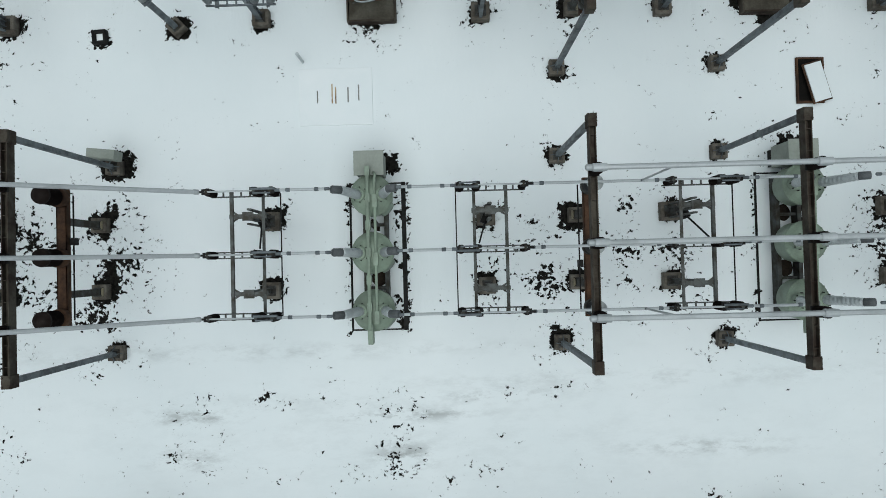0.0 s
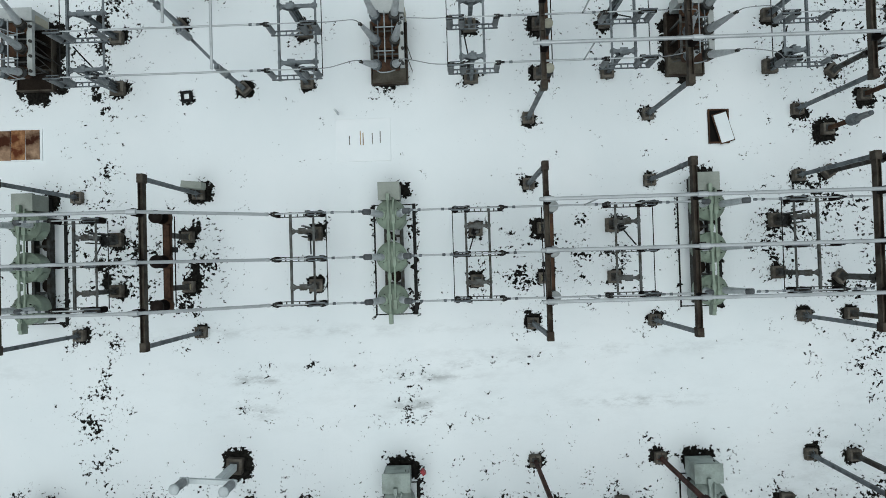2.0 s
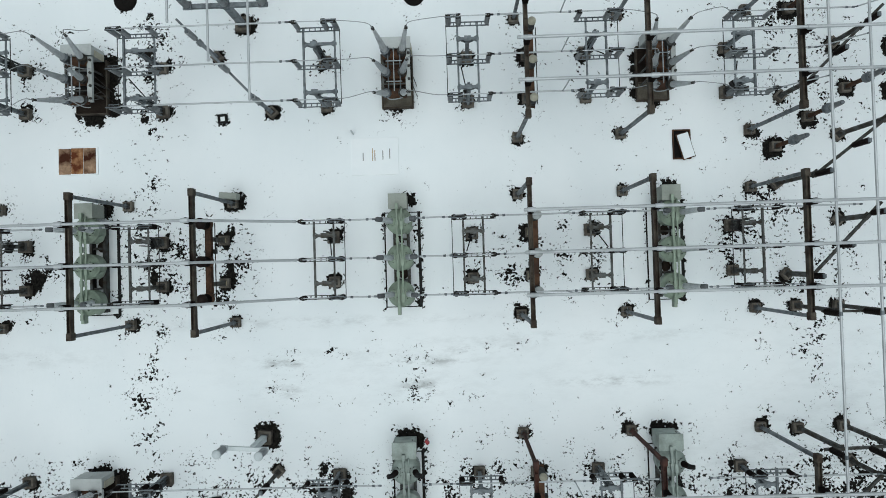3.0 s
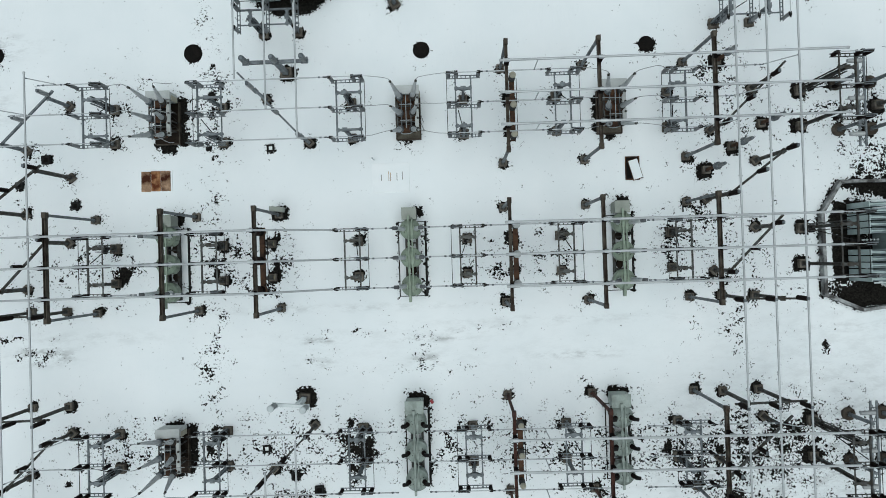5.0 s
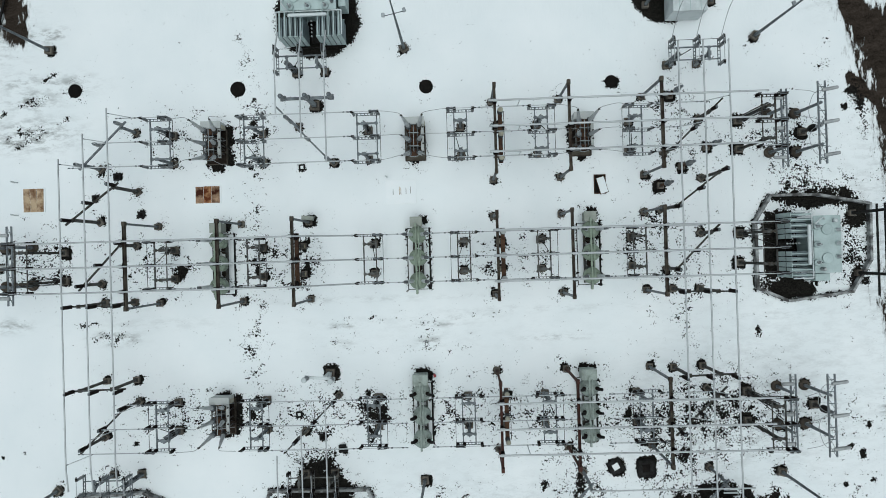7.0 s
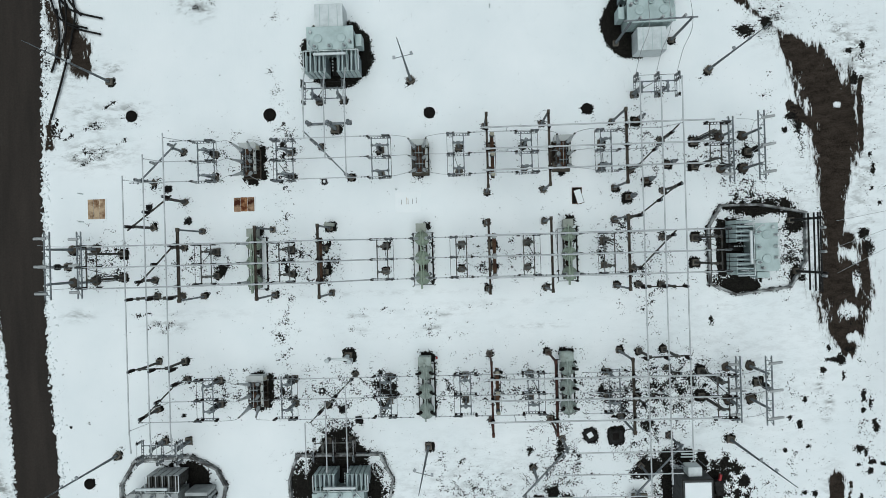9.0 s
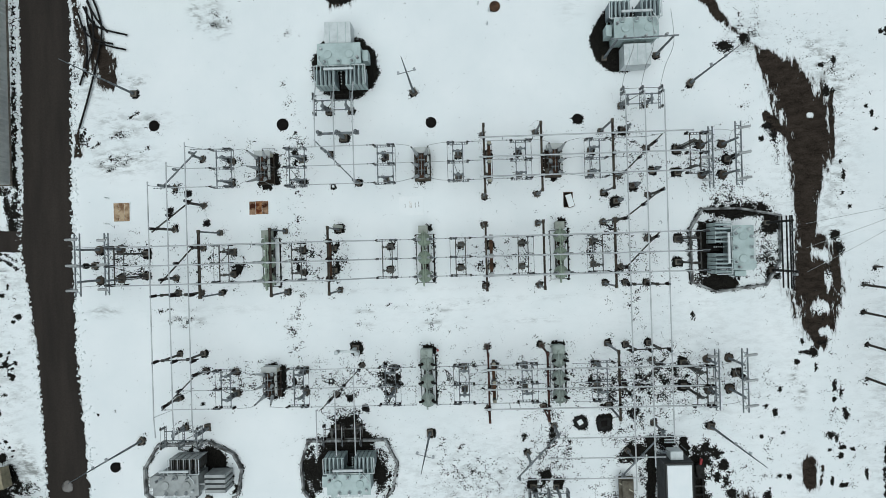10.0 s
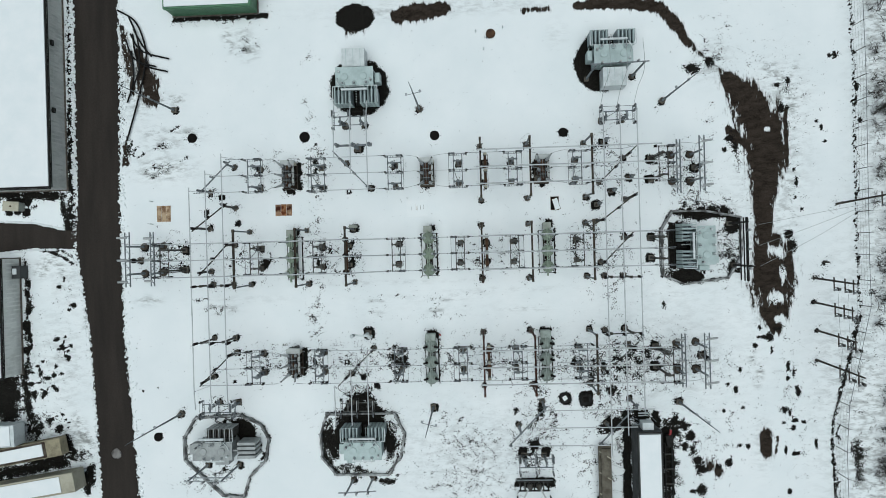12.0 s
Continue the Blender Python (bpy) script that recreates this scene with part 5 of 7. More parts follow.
pit = thing("open_box_pit", "tilted white lid over a dark open pit", "pit", "", pose(13.66, 6.69, 0, 0, 4))
part("pit_frame", box(B(), 0, 0, -0.05, 0.95, 1.55, 0.12, 0, 0.02), RUST, pit)
# no hollow below: this near-black plate paints the dark of the pit
part("pit_bottom", box(B(), -0.02, 0, 0.072, 0.82, 1.4, 0.01), HOLE_DARK, pit)
bm = bmesh.new()
bmesh.ops.create_cube(bm, size=1.0, matrix=pose(0.12, -0.1, 0.2, 0, 5, 16) @ Matrix.Diagonal((0.72, 1.38, 0.04, 1)))
part("lid", bm, RUST, pit)
bm = bmesh.new()
bmesh.ops.create_cube(bm, size=1.0, matrix=pose(0.13, -0.1, 0.235, 0, 5, 16) @ Matrix.Diagonal((0.62, 1.28, 0.04, 1)))
part("lid_snow", bm, SNOW, pit, "snow on the lid")

for x, y, s, full in ((-10.29, 8.82, 0.6, 1), (-23.58, 5.39, 0.65, 0), (-25.50, 8.54, 0.75, 0), (-27.37, 6.87, 0.6, 0), (-11.08, -11.17, 0.6, 1), (-9.22, -13.02, 0.65, 0), (-7.64, -13.98, 0.75, 0), (14.22, -15.90, 1.5, 1), (16.62, -16.07, 1.75, 0)):
    b = thing("foundation_box", "small dark concrete foundation box open to the snow", "foundation", "foundation boxes", pose(x, y, 0, 0, 0, 30 if s == 1.5 else 3))
    s *= 0.78
    rim, hole = s * 0.707, s * (0.42 if s < 0.78 else 0.34)
    part("rim", lathe(B(), [(rim, -0.1), (rim, 0.2), (hole, 0.2), (hole * 0.96, 0.06)], 4, pose(0, 0, 0, 0, 0, 45)), DARK_STEEL, b)
    # shallow plate: snow, or near-black painted in for the dark of the hole
    part("bottom", box(B(), 0, 0, 0.02, hole * 1.3, hole * 1.3, 0.06), SNOW if full else HOLE_DARK, b)
    FEET.append((x, y, s * 0.55))

# shelter cabinet by the side road
k_ = thing("equipment_cabinet", "pale cream-green metal equipment cabinet in dirty snow", "cabinet", "", pose(-50.48, 8.22, 0, 0, 0, -4))
part("body", box(B(), 0, 0, -0.05, 1.75, 1.0, 1.25, 0, 0.02), CAB, k_)
part("roof", box(B(), 0, 0, 1.2, 1.95, 1.15, 0.06, 0, 0.015), CREAM, k_)
part("vent", lathe(B(), [(0.1, 1.26), (0.1, 1.36), (0.03, 1.38)], 10), RUST, k_)
part("door", box(B(), 0.1, -0.51, 0.1, 0.8, 0.02, 1.0), CAB, k_)
FEET += [(k_.location.x + a, k_.location.y + b, 0.5) for a in (-1.0, 0, 1.0) for b in (-0.6, 0.6)]

# cabinet on a gantry foot
c_ = thing("marshalling_cabinet", "pale green metal cabinet on a stand beside a gantry foot", "cabinet", "", Matrix.Translation((-9.72, 4.65, 0)))
part("body", box(B(), 0, 0, 0.75, 0.9, 0.3, 0.6, -6, 0.02), CAB, c_)
part("door", box(B(), 0.02, -0.16, 0.8, 0.8, 0.02, 0.5, -6), CAB, c_)
part("stand", box(box(B(), -0.3, 0, 0, 0.06, 0.06, 0.76), 0.3, 0, 0, 0.06, 0.06, 0.76), DARK_STEEL, c_)

# hoses and cables piled beside the road
for n, pts in enumerate((
    ((-37.42, 31.23, 0.25), (-35.20, 29.65, 0.25), (-34.06, 26.25, 0.25), (-34.41, 23.58, 0.25), (-34.88, 21.59, 0.25)),
    ((-35.92, 28.34, 0.25), (-34.61, 26.27, 0.25), (-31.35, 25.20, 0.25)),
    ((-35.65, 28.33, 0.25), (-34.92, 24.94, 0.25), (-31.53, 23.67, 0.25)),
    ((-34.88, 21.59, 0.25), (-35.64, 18.93, 0.25), (-36.70, 15.61, 0.25)),
    ((-35.84, 26.32, 0.25), (-35.66, 22.96, 0.25), (-36.50, 20.17, 0.25)),
    ((-36.00, 30.36, 0.4), (-34.98, 27.63, 0.42), (-34.87, 24.27, 0.4), (-35.54, 22.28, 0.4)),
    ((-36.49, 27.69, 0.25), (-35.72, 25.65, 0.4), (-34.51, 24.79, 0.4), (-32.88, 24.33, 0.25)),
    ((-35.50, 28.86, 0.3), (-34.45, 26.94, 0.42), (-33.39, 25.55, 0.3)),
)):
    o = Vector(pts[0])
    ob = part("hose", hose(B(), [Vector(p) - o for p in pts], 0.1, 8), BLACK, None)
    ob.location = o
    tagged(ob, "thick black hose lying on muddy snow beside the road", "hose", "hoses")


# ---- beyond the yard: road, buildings, vehicles, fence, poles ----
def strip(name, label, left, right, rough, material, kind="structure", seed=1):
    """A cleared way between two edges, with ragged sides, laid on the ground."""
    bm = B()
    r = random.Random(seed)
    rows = []
    def dense(edge):
        out = []
        for a, b in zip(edge, edge[1:]):
            n = max(2, int(math.dist(a, b) / 0.22)) if math.dist(a, b) < 60 else 40
            out += [(a[0] + (b[0] - a[0]) * k / n, a[1] + (b[1] - a[1]) * k / n) for k in range(n)]
        return out + [edge[-1]]
    lpts, rpts = dense(left), dense(right)
    n = min(len(lpts), len(rpts))
    for k in range(n):
        l, q = lpts[k * (len(lpts) - 1) // (n - 1)], rpts[k * (len(rpts) - 1) // (n - 1)]
        d = Vector((q[0] - l[0], q[1] - l[1])).normalized()
        j1 = rough * (noise.noise((l[0] * 1.7, l[1] * 1.7, 3)) + 0.6 * noise.noise((l[0] * 5, l[1] * 5, 9)))
        j2 = rough * (noise.noise((q[0] * 1.7, q[1] * 1.7, 5)) + 0.6 * noise.noise((q[0] * 5, q[1] * 5, 7)))
        row = []
        for f in (0, 0.25, 0.5, 0.75, 1):
            x, y = l[0] + (q[0] - l[0]) * f, l[1] + (q[1] - l[1]) * f
            if f == 0:
                x, y = x + d.x * j1, y + d.y * j1
            if f == 1:
                x, y = x + d.x * j2, y + d.y * j2
            row.append(bm.verts.new((x, y, 0.022 + 0.02 * (1 - abs(2 * f - 1)))))
        rows.append(row)
    for a, b in zip(rows, rows[1:]):
        for k in range(4):
            bm.faces.new((a[k], a[k + 1], b[k + 1], b[k]))
    bmesh.ops.recalc_face_normals(bm, faces=bm.faces)
    if bm.faces[0].normal.z < 0:
        bmesh.ops.reverse_faces(bm, faces=bm.faces)
    return tagged(part(name, bm, material, None), label, "road", kind=kind)


road_l = [(-42.87, 32.79), (-43.05, 19.26), (-43.04, 9.79), (-43.44, 3.03), (-42.67, -1.72), (-41.94, -7.83), (-41.42, -18.66), (-41.03, -26.91)]
road_r = [(-37.41, 32.55), (-37.58, 19.06), (-37.85, 9.62), (-37.90, 2.88), (-37.72, -7.92), (-37.00, -18.73), (-36.47, -26.96)]
road_l = [(road_l[0][0] - 3, 300.0)] + road_l + [(road_l[-1][0] + 22, -300.0)]
road_r = [(road_r[0][0] - 3, 300.0)] + road_r + [(road_r[-1][0] + 22, -300.0)]
strip("road", "wet dark brown dirt road cleared of snow", road_l, road_r, 0.36, ROAD)
strip("side_road", "dark dirt side road cleared of snow", [(-300.0, (-52.70, 6.42)[1]), (-52.70, 6.42), (-48.51, 6.09), (-45.39, 5.32), (-42.55, 5.04)], [(-300.0, (-52.80, 2.88)[1]), (-52.81, 2.82), (-48.59, 3.18), (-45.45, 3.09), (-42.33, 2.80)], 0.12, ROAD, seed=2)

ice_bm, ice_rng = lathe(B(), [(0.62, 0.0), (0.6, 0.012), (0.3, 0.015)], 26), random.Random(4)
for v in ice_bm.verts:
    v.co.xy *= ice_rng.uniform(0.82, 1.1)
ice = part("ice_patch", ice_bm, ICE, None)
ice.location = (-39.08, -21.60, 0.04)
tagged(ice, "pale round patch of ice on the wet road", "ice patch")

# ridges of ploughed snow clods along the road
bm = B()
clod = random.Random(11)
def clods(edge, out, count, spread, size):
    total = [math.dist(a, b) for a, b in zip(edge, edge[1:])]
    for _ in range(count):
        f = clod.uniform(0, sum(total))
        for (a, b), l in zip(zip(edge, edge[1:]), total):
            if f <= l:
                break
            f -= l
        x, y = a[0] + (b[0] - a[0]) * f / l, a[1] + (b[1] - a[1]) * f / l
        s = clod.uniform(*size)
        made = bmesh.ops.create_icosphere(bm, subdivisions=1, radius=s, matrix=pose(x + out * (abs(clod.gauss(0.0, spread)) - 0.14), y, s * 0.15, clod.uniform(0, 90), clod.uniform(0, 90), clod.uniform(0, 90)) @ Matrix.Diagonal((1, clod.uniform(0.6, 1.2), 0.7, 1)))
        for v in made["verts"]:
            v.co += Vector([clod.uniform(-0.25, 0.25) * s for _ in range(3)])
clods(road_r[1:-1], 1, 520, 0.5, (0.03, 0.17))
clods(road_l[1:-1], -1, 560, 0.35, (0.04, 0.18))
clods([(-43.15, 32.8), (-43.3, 10.2)], -1, 560, 0.3, (0.05, 0.19))
clods([(-52.70, 6.49), (-48.51, 6.23), (-44.90, 5.44)], 0, 110, 0.3, (0.06, 0.2))
clods([(-52.81, 2.68), (-48.60, 2.97), (-45.81, 2.96)], 0, 90, 0.3, (0.06, 0.2))
tagged(part("snow_clods", bm, SNOW, None), "lumpy ridge of ploughed snow clods along the road", "snow", kind="stuff")


def shed_building(name, label, x0, x1, y0, y1, h, wall_material, ribs, windows=(), eave=DARK_STEEL):
    """A long flat-roofed sheet-metal building with a snow-covered roof; raised ribs on its south and east walls."""
    cx, cy = (x0 + x1) / 2, (y0 + y1) / 2
    b = thing(name, label, "building", "", Matrix.Translation((cx, cy, 0)))
    sx, sy = x1 - x0, y1 - y0
    for s in (-1, 1):
        wall = part("wall", box(B(), 0, s * (sy / 2 - 0.1), 0, sx - 0.4, 0.2, h), wall_material, b)
        if s < 0:
            rib = part("rib", box(B(), 0, 0, 0.15, ribs * 0.35, 0.035, h - 0.3), wall_material, wall)
            for k in range(min(int(sx / ribs), 120)):
                ob = rib if k == 0 else tagged(new("rib", rib.data))
                ob.parent = wall
                ob.location = (sx / 2 - (k + 0.5) * ribs, -sy / 2 - 0.015, 0)
        wall = part("wall", box(B(), s * (sx / 2 - 0.1), 0, 0, 0.2, sy, h), wall_material, b)
        if s > 0:
            rib = part("rib", box(B(), 0, 0, 0.15, 0.035, ribs * 0.35, h - 0.3), wall_material, wall)
            for k in range(min(int(sy / ribs), 150)):
                ob = rib if k == 0 else tagged(new("rib", rib.data))
                ob.parent = wall
                ob.location = (sx / 2 + 0.015, -sy / 2 + (k + 0.5) * ribs, 0)
    part("plinth", box(B(), 0, 0, -0.1, sx + 0.3, sy + 0.3, 0.22), CONCRETE, b)
    # roof slab and gutters take the eave colour, by default a dark edge line
    part("roof", box(B(), 0, 0, h, sx + 0.12, sy + 0.12, 0.12), eave, b)
    part("snow_cover", box(B(), 0, 0, h + 0.12, sx - 0.24, sy - 0.24, 0.18, 0, 0.08), SNOW, b, "thick smooth roof snow")
    part("gutter", rod(B(), (sx / 2 + 0.13, -sy / 2, h - 0.02), (sx / 2 + 0.13, sy / 2, h - 0.02), 0.06), eave, b)
    part("gutter", rod(B(), (-sx / 2, -sy / 2 - 0.13, h - 0.02), (sx / 2, -sy / 2 - 0.13, h - 0.02), 0.06), eave, b)
    for y, z in windows:
        w = part("vent", box(B(), sx / 2 + 0.1, y - cy, z, 0.3, 0.6, 0.5, 0, 0.02), DARK_STEEL, b)
        part("louvre", box(B(), sx / 2 + 0.26, y - cy, z + 0.08, 0.03, 0.5, 0.34), GALV_OLD, w)
    return b


bx, by = -44.28, 10.10
shed_building("warehouse", "long grey sheet-metal warehouse under thick roof snow", bx - 46, bx, by, by + 70, 3.2, WALL_GREY, 0.5, (((-43.97, 26.98)[1], 2.2), ((-44.06, 19.12)[1], 2.2)))
bx, by = -50.38, 1.99
shed_building("storage_shed", "grey sheet-metal storage shed with snowy roof", bx - 30, bx, by - 13.8, by, 3.4, WALL_GREY, 0.5)
part("door_porch", box(B(), bx + 0.45, by - 1.6, 0, 1.1, 1.5, 1.5, 0, 0.03), CHARCOAL, None)
tagged(bpy.data.objects["door_porch"], "small dark flat-roofed porch against the shed", "porch")
part("porch_snow", box(B(), bx + 0.35, by - 1.5, 1.5, 0.5, 0.7, 0.08, 0, 0.03), SNOW, bpy.data.objects["door_porch"])
gx0, gy0 = -30.66, 30.23
gx1 = -20.59
shed_building("green_shed", "green sheet-metal shed with a snow-covered roof", gx0, gx1, gy0, gy0 + 12, 2.8, ROOF_GREEN, 0.3, eave=ROOF_GREEN)
FEET += [(gx0 + k * 0.5, gy0 - 0.3, 0.3) for k in range(int((gx1 - gx0) * 2) + 3)]


def wheel(parent, x, y, r=0.48, w=0.28):
    t = part("wheel", lathe(B(), [(r * 0.55, -w / 2), (r * 0.95, -w / 2), (r, -w * 0.35), (r, w * 0.35), (r * 0.95, w / 2), (r * 0.55, w / 2)], 20, Matrix.Translation((x, y, r)) @ pose(0, 0, 0, 90)), BLACK, parent)
    part("rim", lathe(B(), [(r * 0.54, -w * 0.4), (r * 0.5, w * 0.4), (r * 0.2, w * 0.45)], 14, Matrix.Translation((x, y, r)) @ pose(0, 0, 0, 90)), GALV, t)


def box_trailer(label, m, length, width, top, paint, snow, unit=False):
    """A box trailer, its front end at x = 0, the body towards -x."""
    t = thing("box_trailer", label, "trailer", "parked trailers", m)
    bm = box(B(), -length / 2, 0, 1.05, length, width, top - 1.05, 0, 0.04)
    for k in range(int(length / 0.6)):
        for s in (-1, 1):
            box(bm, -0.3 - k * 0.6, s * (width / 2 + 0.012), 1.15, 0.05, 0.03, top - 1.3)
    part("body", bm, paint, t)
    rail = B()
    for s in (-1, 1):
        box(rail, -length / 2, s * (width / 2 - 0.04), top, length, 0.09, 0.05)
        box(rail, -length / 2 + s * (length / 2 - 0.05), 0, top, 0.1, width - 0.18, 0.05)
    part("roof_rail", rail, paint if paint is not CHARCOAL else DARK_STEEL, t)
    f0, f1, w = snow
    if paint is TAN:
        part("bed", box(B(), -length * 0.6, 0, top + 0.002, length * 0.78, width * 0.92, 0.03), BROWN_BEAM, t, "dark brown trailer bed")
    part("roof_snow", box(B(), -length * (f0 + f1) / 2, 0, top + 0.004, length * (f1 - f0), width * w, 0.1, 0, 0.04), SNOW, t, "snow lying on the roof")
    part("chassis", box(B(), -length / 2, 0, 0.75, length * 0.95, width * 0.4, 0.3), DARK_STEEL, t)
    for x in (-length * 0.78, -length * 0.9):
        for s in (-1, 1):
            wheel(t, x, s * (width / 2 - 0.2))
    for s in (-1, 1):
        part("landing_leg", box(B(), -length * 0.22, s * width * 0.3, 0, 0.14, 0.14, 0.8), DARK_STEEL, t)
    if unit:
        part("cooling_unit", box(B(), 0.45, 0.0, 1.9, 0.85, width * 0.45, 1.5, 0, 0.08), PALE, t, "white front cooling unit")
        for k in range(2):
            part("bumper_bar", box(B(), 1.1 + k * 0.3, 0.0, 1.0 + 0.1 * k, 0.12, width * 0.4, 0.12, 0, 0.02), PALE, t)
        part("guard_bar", rod(rod(B(), (0.95, -0.9, 1.6), (0.95, -0.9, 3.4), 0.04), (0.95, 0.9, 1.6), (0.95, 0.9, 3.4), 0.04), GALV, t)
    return t


p = (-42.45, -23.85)
box_trailer("long cream box trailer with patchy roof snow", pose(*p, 0, 0, 0, 9), 12.5, 2.25, 3.3, CREAM, (0.13, 1.0, 0.8))
p = (-44.45, -20.0)
box_trailer("tan trailer with a bed full of snow", pose(*p, 0, 0, 0, 10), 9.0, 2.05, 2.3, TAN, (0.25, 0.98, 0.68))
p = (-49.60, -18.54)
box_trailer("white box trailer with snowy roof", pose(*p, 0, 0, 0, 2), 8.0, 2.5, 3.0, PALE, (0.06, 1.0, 0.9))
p = (22.85, -18.91)
box_trailer("charcoal box trailer with a smooth snow-covered roof", pose(*p, 0, 0, 0, 90), 13.0, 2.75, 4.0, CHARCOAL, (0.02, 1.0, 0.84), True)
FEET += [(p[0] + s * 1.7, p[1] - k * 0.5 + 1, 0.45) for k in range(20) for s in (-1, 1)]
p = (18.41, -21.11)
flat = thing("flatbed_trailer", "tan tarpaulin-covered flatbed trailer in dirty snow", "trailer", "parked trailers", pose(*p, 0, 0, 0, 90))
part("deck", box(B(), -4.5, 0, 0.95, 9.0, 1.45, 0.25, 0, 0.03), FLAT_TAN, flat)
part("tarpaulin", box(B(), -4.6, -0.1, 1.2, 8.6, 1.15, 0.35, 0, 0.12), FLAT_TAN, flat)
for k in range(4):
    part("stake", bar(B(), (-0.6 - k * 2.4, 0.7, 1.3), (-1.4 - k * 2.4, -0.6, 1.6), 0.09, 0.09), CREAM, flat)
for x in (-6.5, -7.6):
    for s in (-1, 1):
        wheel(flat, x, s * 0.68, 0.42)
part("chassis", box(B(), -4.5, 0, 0.7, 8.5, 0.7, 0.25), DARK_STEEL, flat)
j = thing("machine_frame", "dark machine frame with red parts beside the trailer", "machinery", "", Matrix.Translation((25.79, -22.21, 0)))
part("rail", box(box(B(), -0.35, -2.2, -0.05, 0.14, 6.5, 0.4), 0.45, -2.2, -0.05, 0.14, 6.5, 0.4), DARK_STEEL, j)
for k in range(7):
    part("rung", box(B(), 0.05, 0.6 - k * 0.85, 0.28, 0.9, 0.14, 0.12), GALV_OLD if k % 2 else DARK_STEEL, j)
part("engine", box(B(), 0.05, 1.4, 0.1, 0.8, 1.3, 0.8, 8, 0.08), DARK_STEEL, j)
part("red_tank", box(B(), 0.1, 2.0, 0.5, 0.22, 1.3, 0.35, -12, 0.06), RED, j)
FEET += [(j.location.x, j.location.y + 2 - k * 0.8, 0.6) for k in range(8)]
can = thing("red_fire_cabinet", "small red box on a stand beside the breaker", "fire cabinet", "", Matrix.Translation((0.00, -8.18, 0)))
part("body", box(B(), 0, 0, 0.5, 0.16, 0.24, 0.4, 35, 0.02), RED, can)
part("stand", box(B(), 0, 0, 0, 0.06, 0.06, 0.5), DARK_STEEL, can)

# chain-link fence along the east side
fence_line = [(47.74, 36.45), (47.71, 28.75), (47.85, 19.76), (47.76, 9.49), (47.68, -0.14), (47.71, -5.92), (46.37, -11.66), (45.10, -16.78), (44.71, -21.92), (44.74, -27.84), (44.98, -35.42)]
fence = thing("chain_link_fence", "grey chain-link fence with round posts along the yard", "fence", "", Matrix.Translation((*fence_line[4], 0)))
o = Vector((*fence_line[4], 0))
mesh_bm, dirt = B(), []
for a, b in zip(fence_line, fence_line[1:]):
    a, b = Vector((*a, 0)) - o, Vector((*b, 0)) - o
    n = max(1, round((b - a).length / 2.6))
    for k in range(n):
        p, q = a.lerp(b, k / n), a.lerp(b, (k + 1) / n)
        part("post", rod(B(), p, p + Vector((0, 0, 2.45)), 0.04, n=8), GALV_OLD, fence)
        part("top_rail", rod(B(), p + Vector((0, 0, 2.35)), q + Vector((0, 0, 2.35)), 0.028, n=6), GALV, fence)
        part("barbed_arm", rod(B(), p + Vector((0, 0, 2.42)), p + Vector((0.3, 0, 2.75)), 0.02, n=5), GALV_OLD, fence)
        for j in range(5):
            z = 0.1 + 2.2 * j / 4
            bar(mesh_bm, p + Vector((0, 0, z)), q + Vector((0, 0, z)), 0.008, 0.012)
        d = q - p
        for j in range(6):
            bar(mesh_bm, p + d * (j / 6), p + d * (j / 6) + Vector((0, 0, 2.3)), 0.008, 0.008)
        dirt.append(((p + o).xy, (q + o).xy))
tagged(part("wire_mesh", mesh_bm, GALV_OLD, fence), kind="stuff")

# timber line poles by the fence
def line_pole(x, y, h, lean, arms, label):
    t = thing("timber_line_pole", label, "utility pole", "timber line poles", Matrix.Translation((x, y, 0)))
    part("pole", rod(B(), (0, 0, -0.2), (lean[0], lean[1], h), 0.125, 0.085, 12), WOOD, t)
    for z in arms:
        f = z / h
        c = Vector((lean[0] * f, lean[1] * f, z))
        part("crossarm", box(B(), c.x, c.y - 0.35, z, 0.1, 1.5, 0.12), WOOD, t)
        part("insulator", porcelain(B(), c + Vector((0, -0.95, 0.14)), c + Vector((0, -0.95, 0.6)), 0.06, 0.12, 5), PORC_GREY, t)
        part("bracket", box(B(), c.x + 0.3, c.y - 0.75, z - 0.2, 0.5, 0.06, 0.06), GALV_OLD, t)
        part("switch_box", box(B(), c.x + 0.55, c.y - 0.95, z - 0.3, 0.24, 0.28, 0.5, 0, 0.02), GALV_OLD, t)
    FEET.append((x, y, 0.22))
    return t


poles = ((42.72, -2.71, 8.7, (4.4, 6.6, 8.2)), (42.65, -5.47, 8.3, (4.6, 6.4, 8.0)), (42.94, -8.70, 8.2, (4.6, 6.4, 7.9)), (42.78, -12.04, 9.8, (5.0, 6.8, 8.6)))
for x, y, h, arms in poles:
    line_pole(x, y, h, (0.0, -0.25), arms, "weathered timber line pole carrying switches and insulators")
x5, y5 = 45.52, 5.64
line_pole(x5, y5, 10.5, (0.0, 0.35), (8.7,), "tall weathered timber line pole with a crossarm")
xb, yb = 43.90, -0.93
line_pole(xb, yb, 1.3, (0, 0), (), "sawn-off timber pole stump in snow")
for k, z in enumerate((4.9, 6.8, 8.5)):
    for a, b in zip(poles, poles[1:]):
        wire("thin overhead wire between timber poles", [(a[0] + 0.3, a[1] - 1.1, z), ((a[0] + b[0]) / 2 + 0.3, (a[1] + b[1]) / 2 - 1.1, z - 0.2), (b[0] + 0.3, b[1] - 1.1, z)], 0.016, "overhead wires", "overhead_wire")
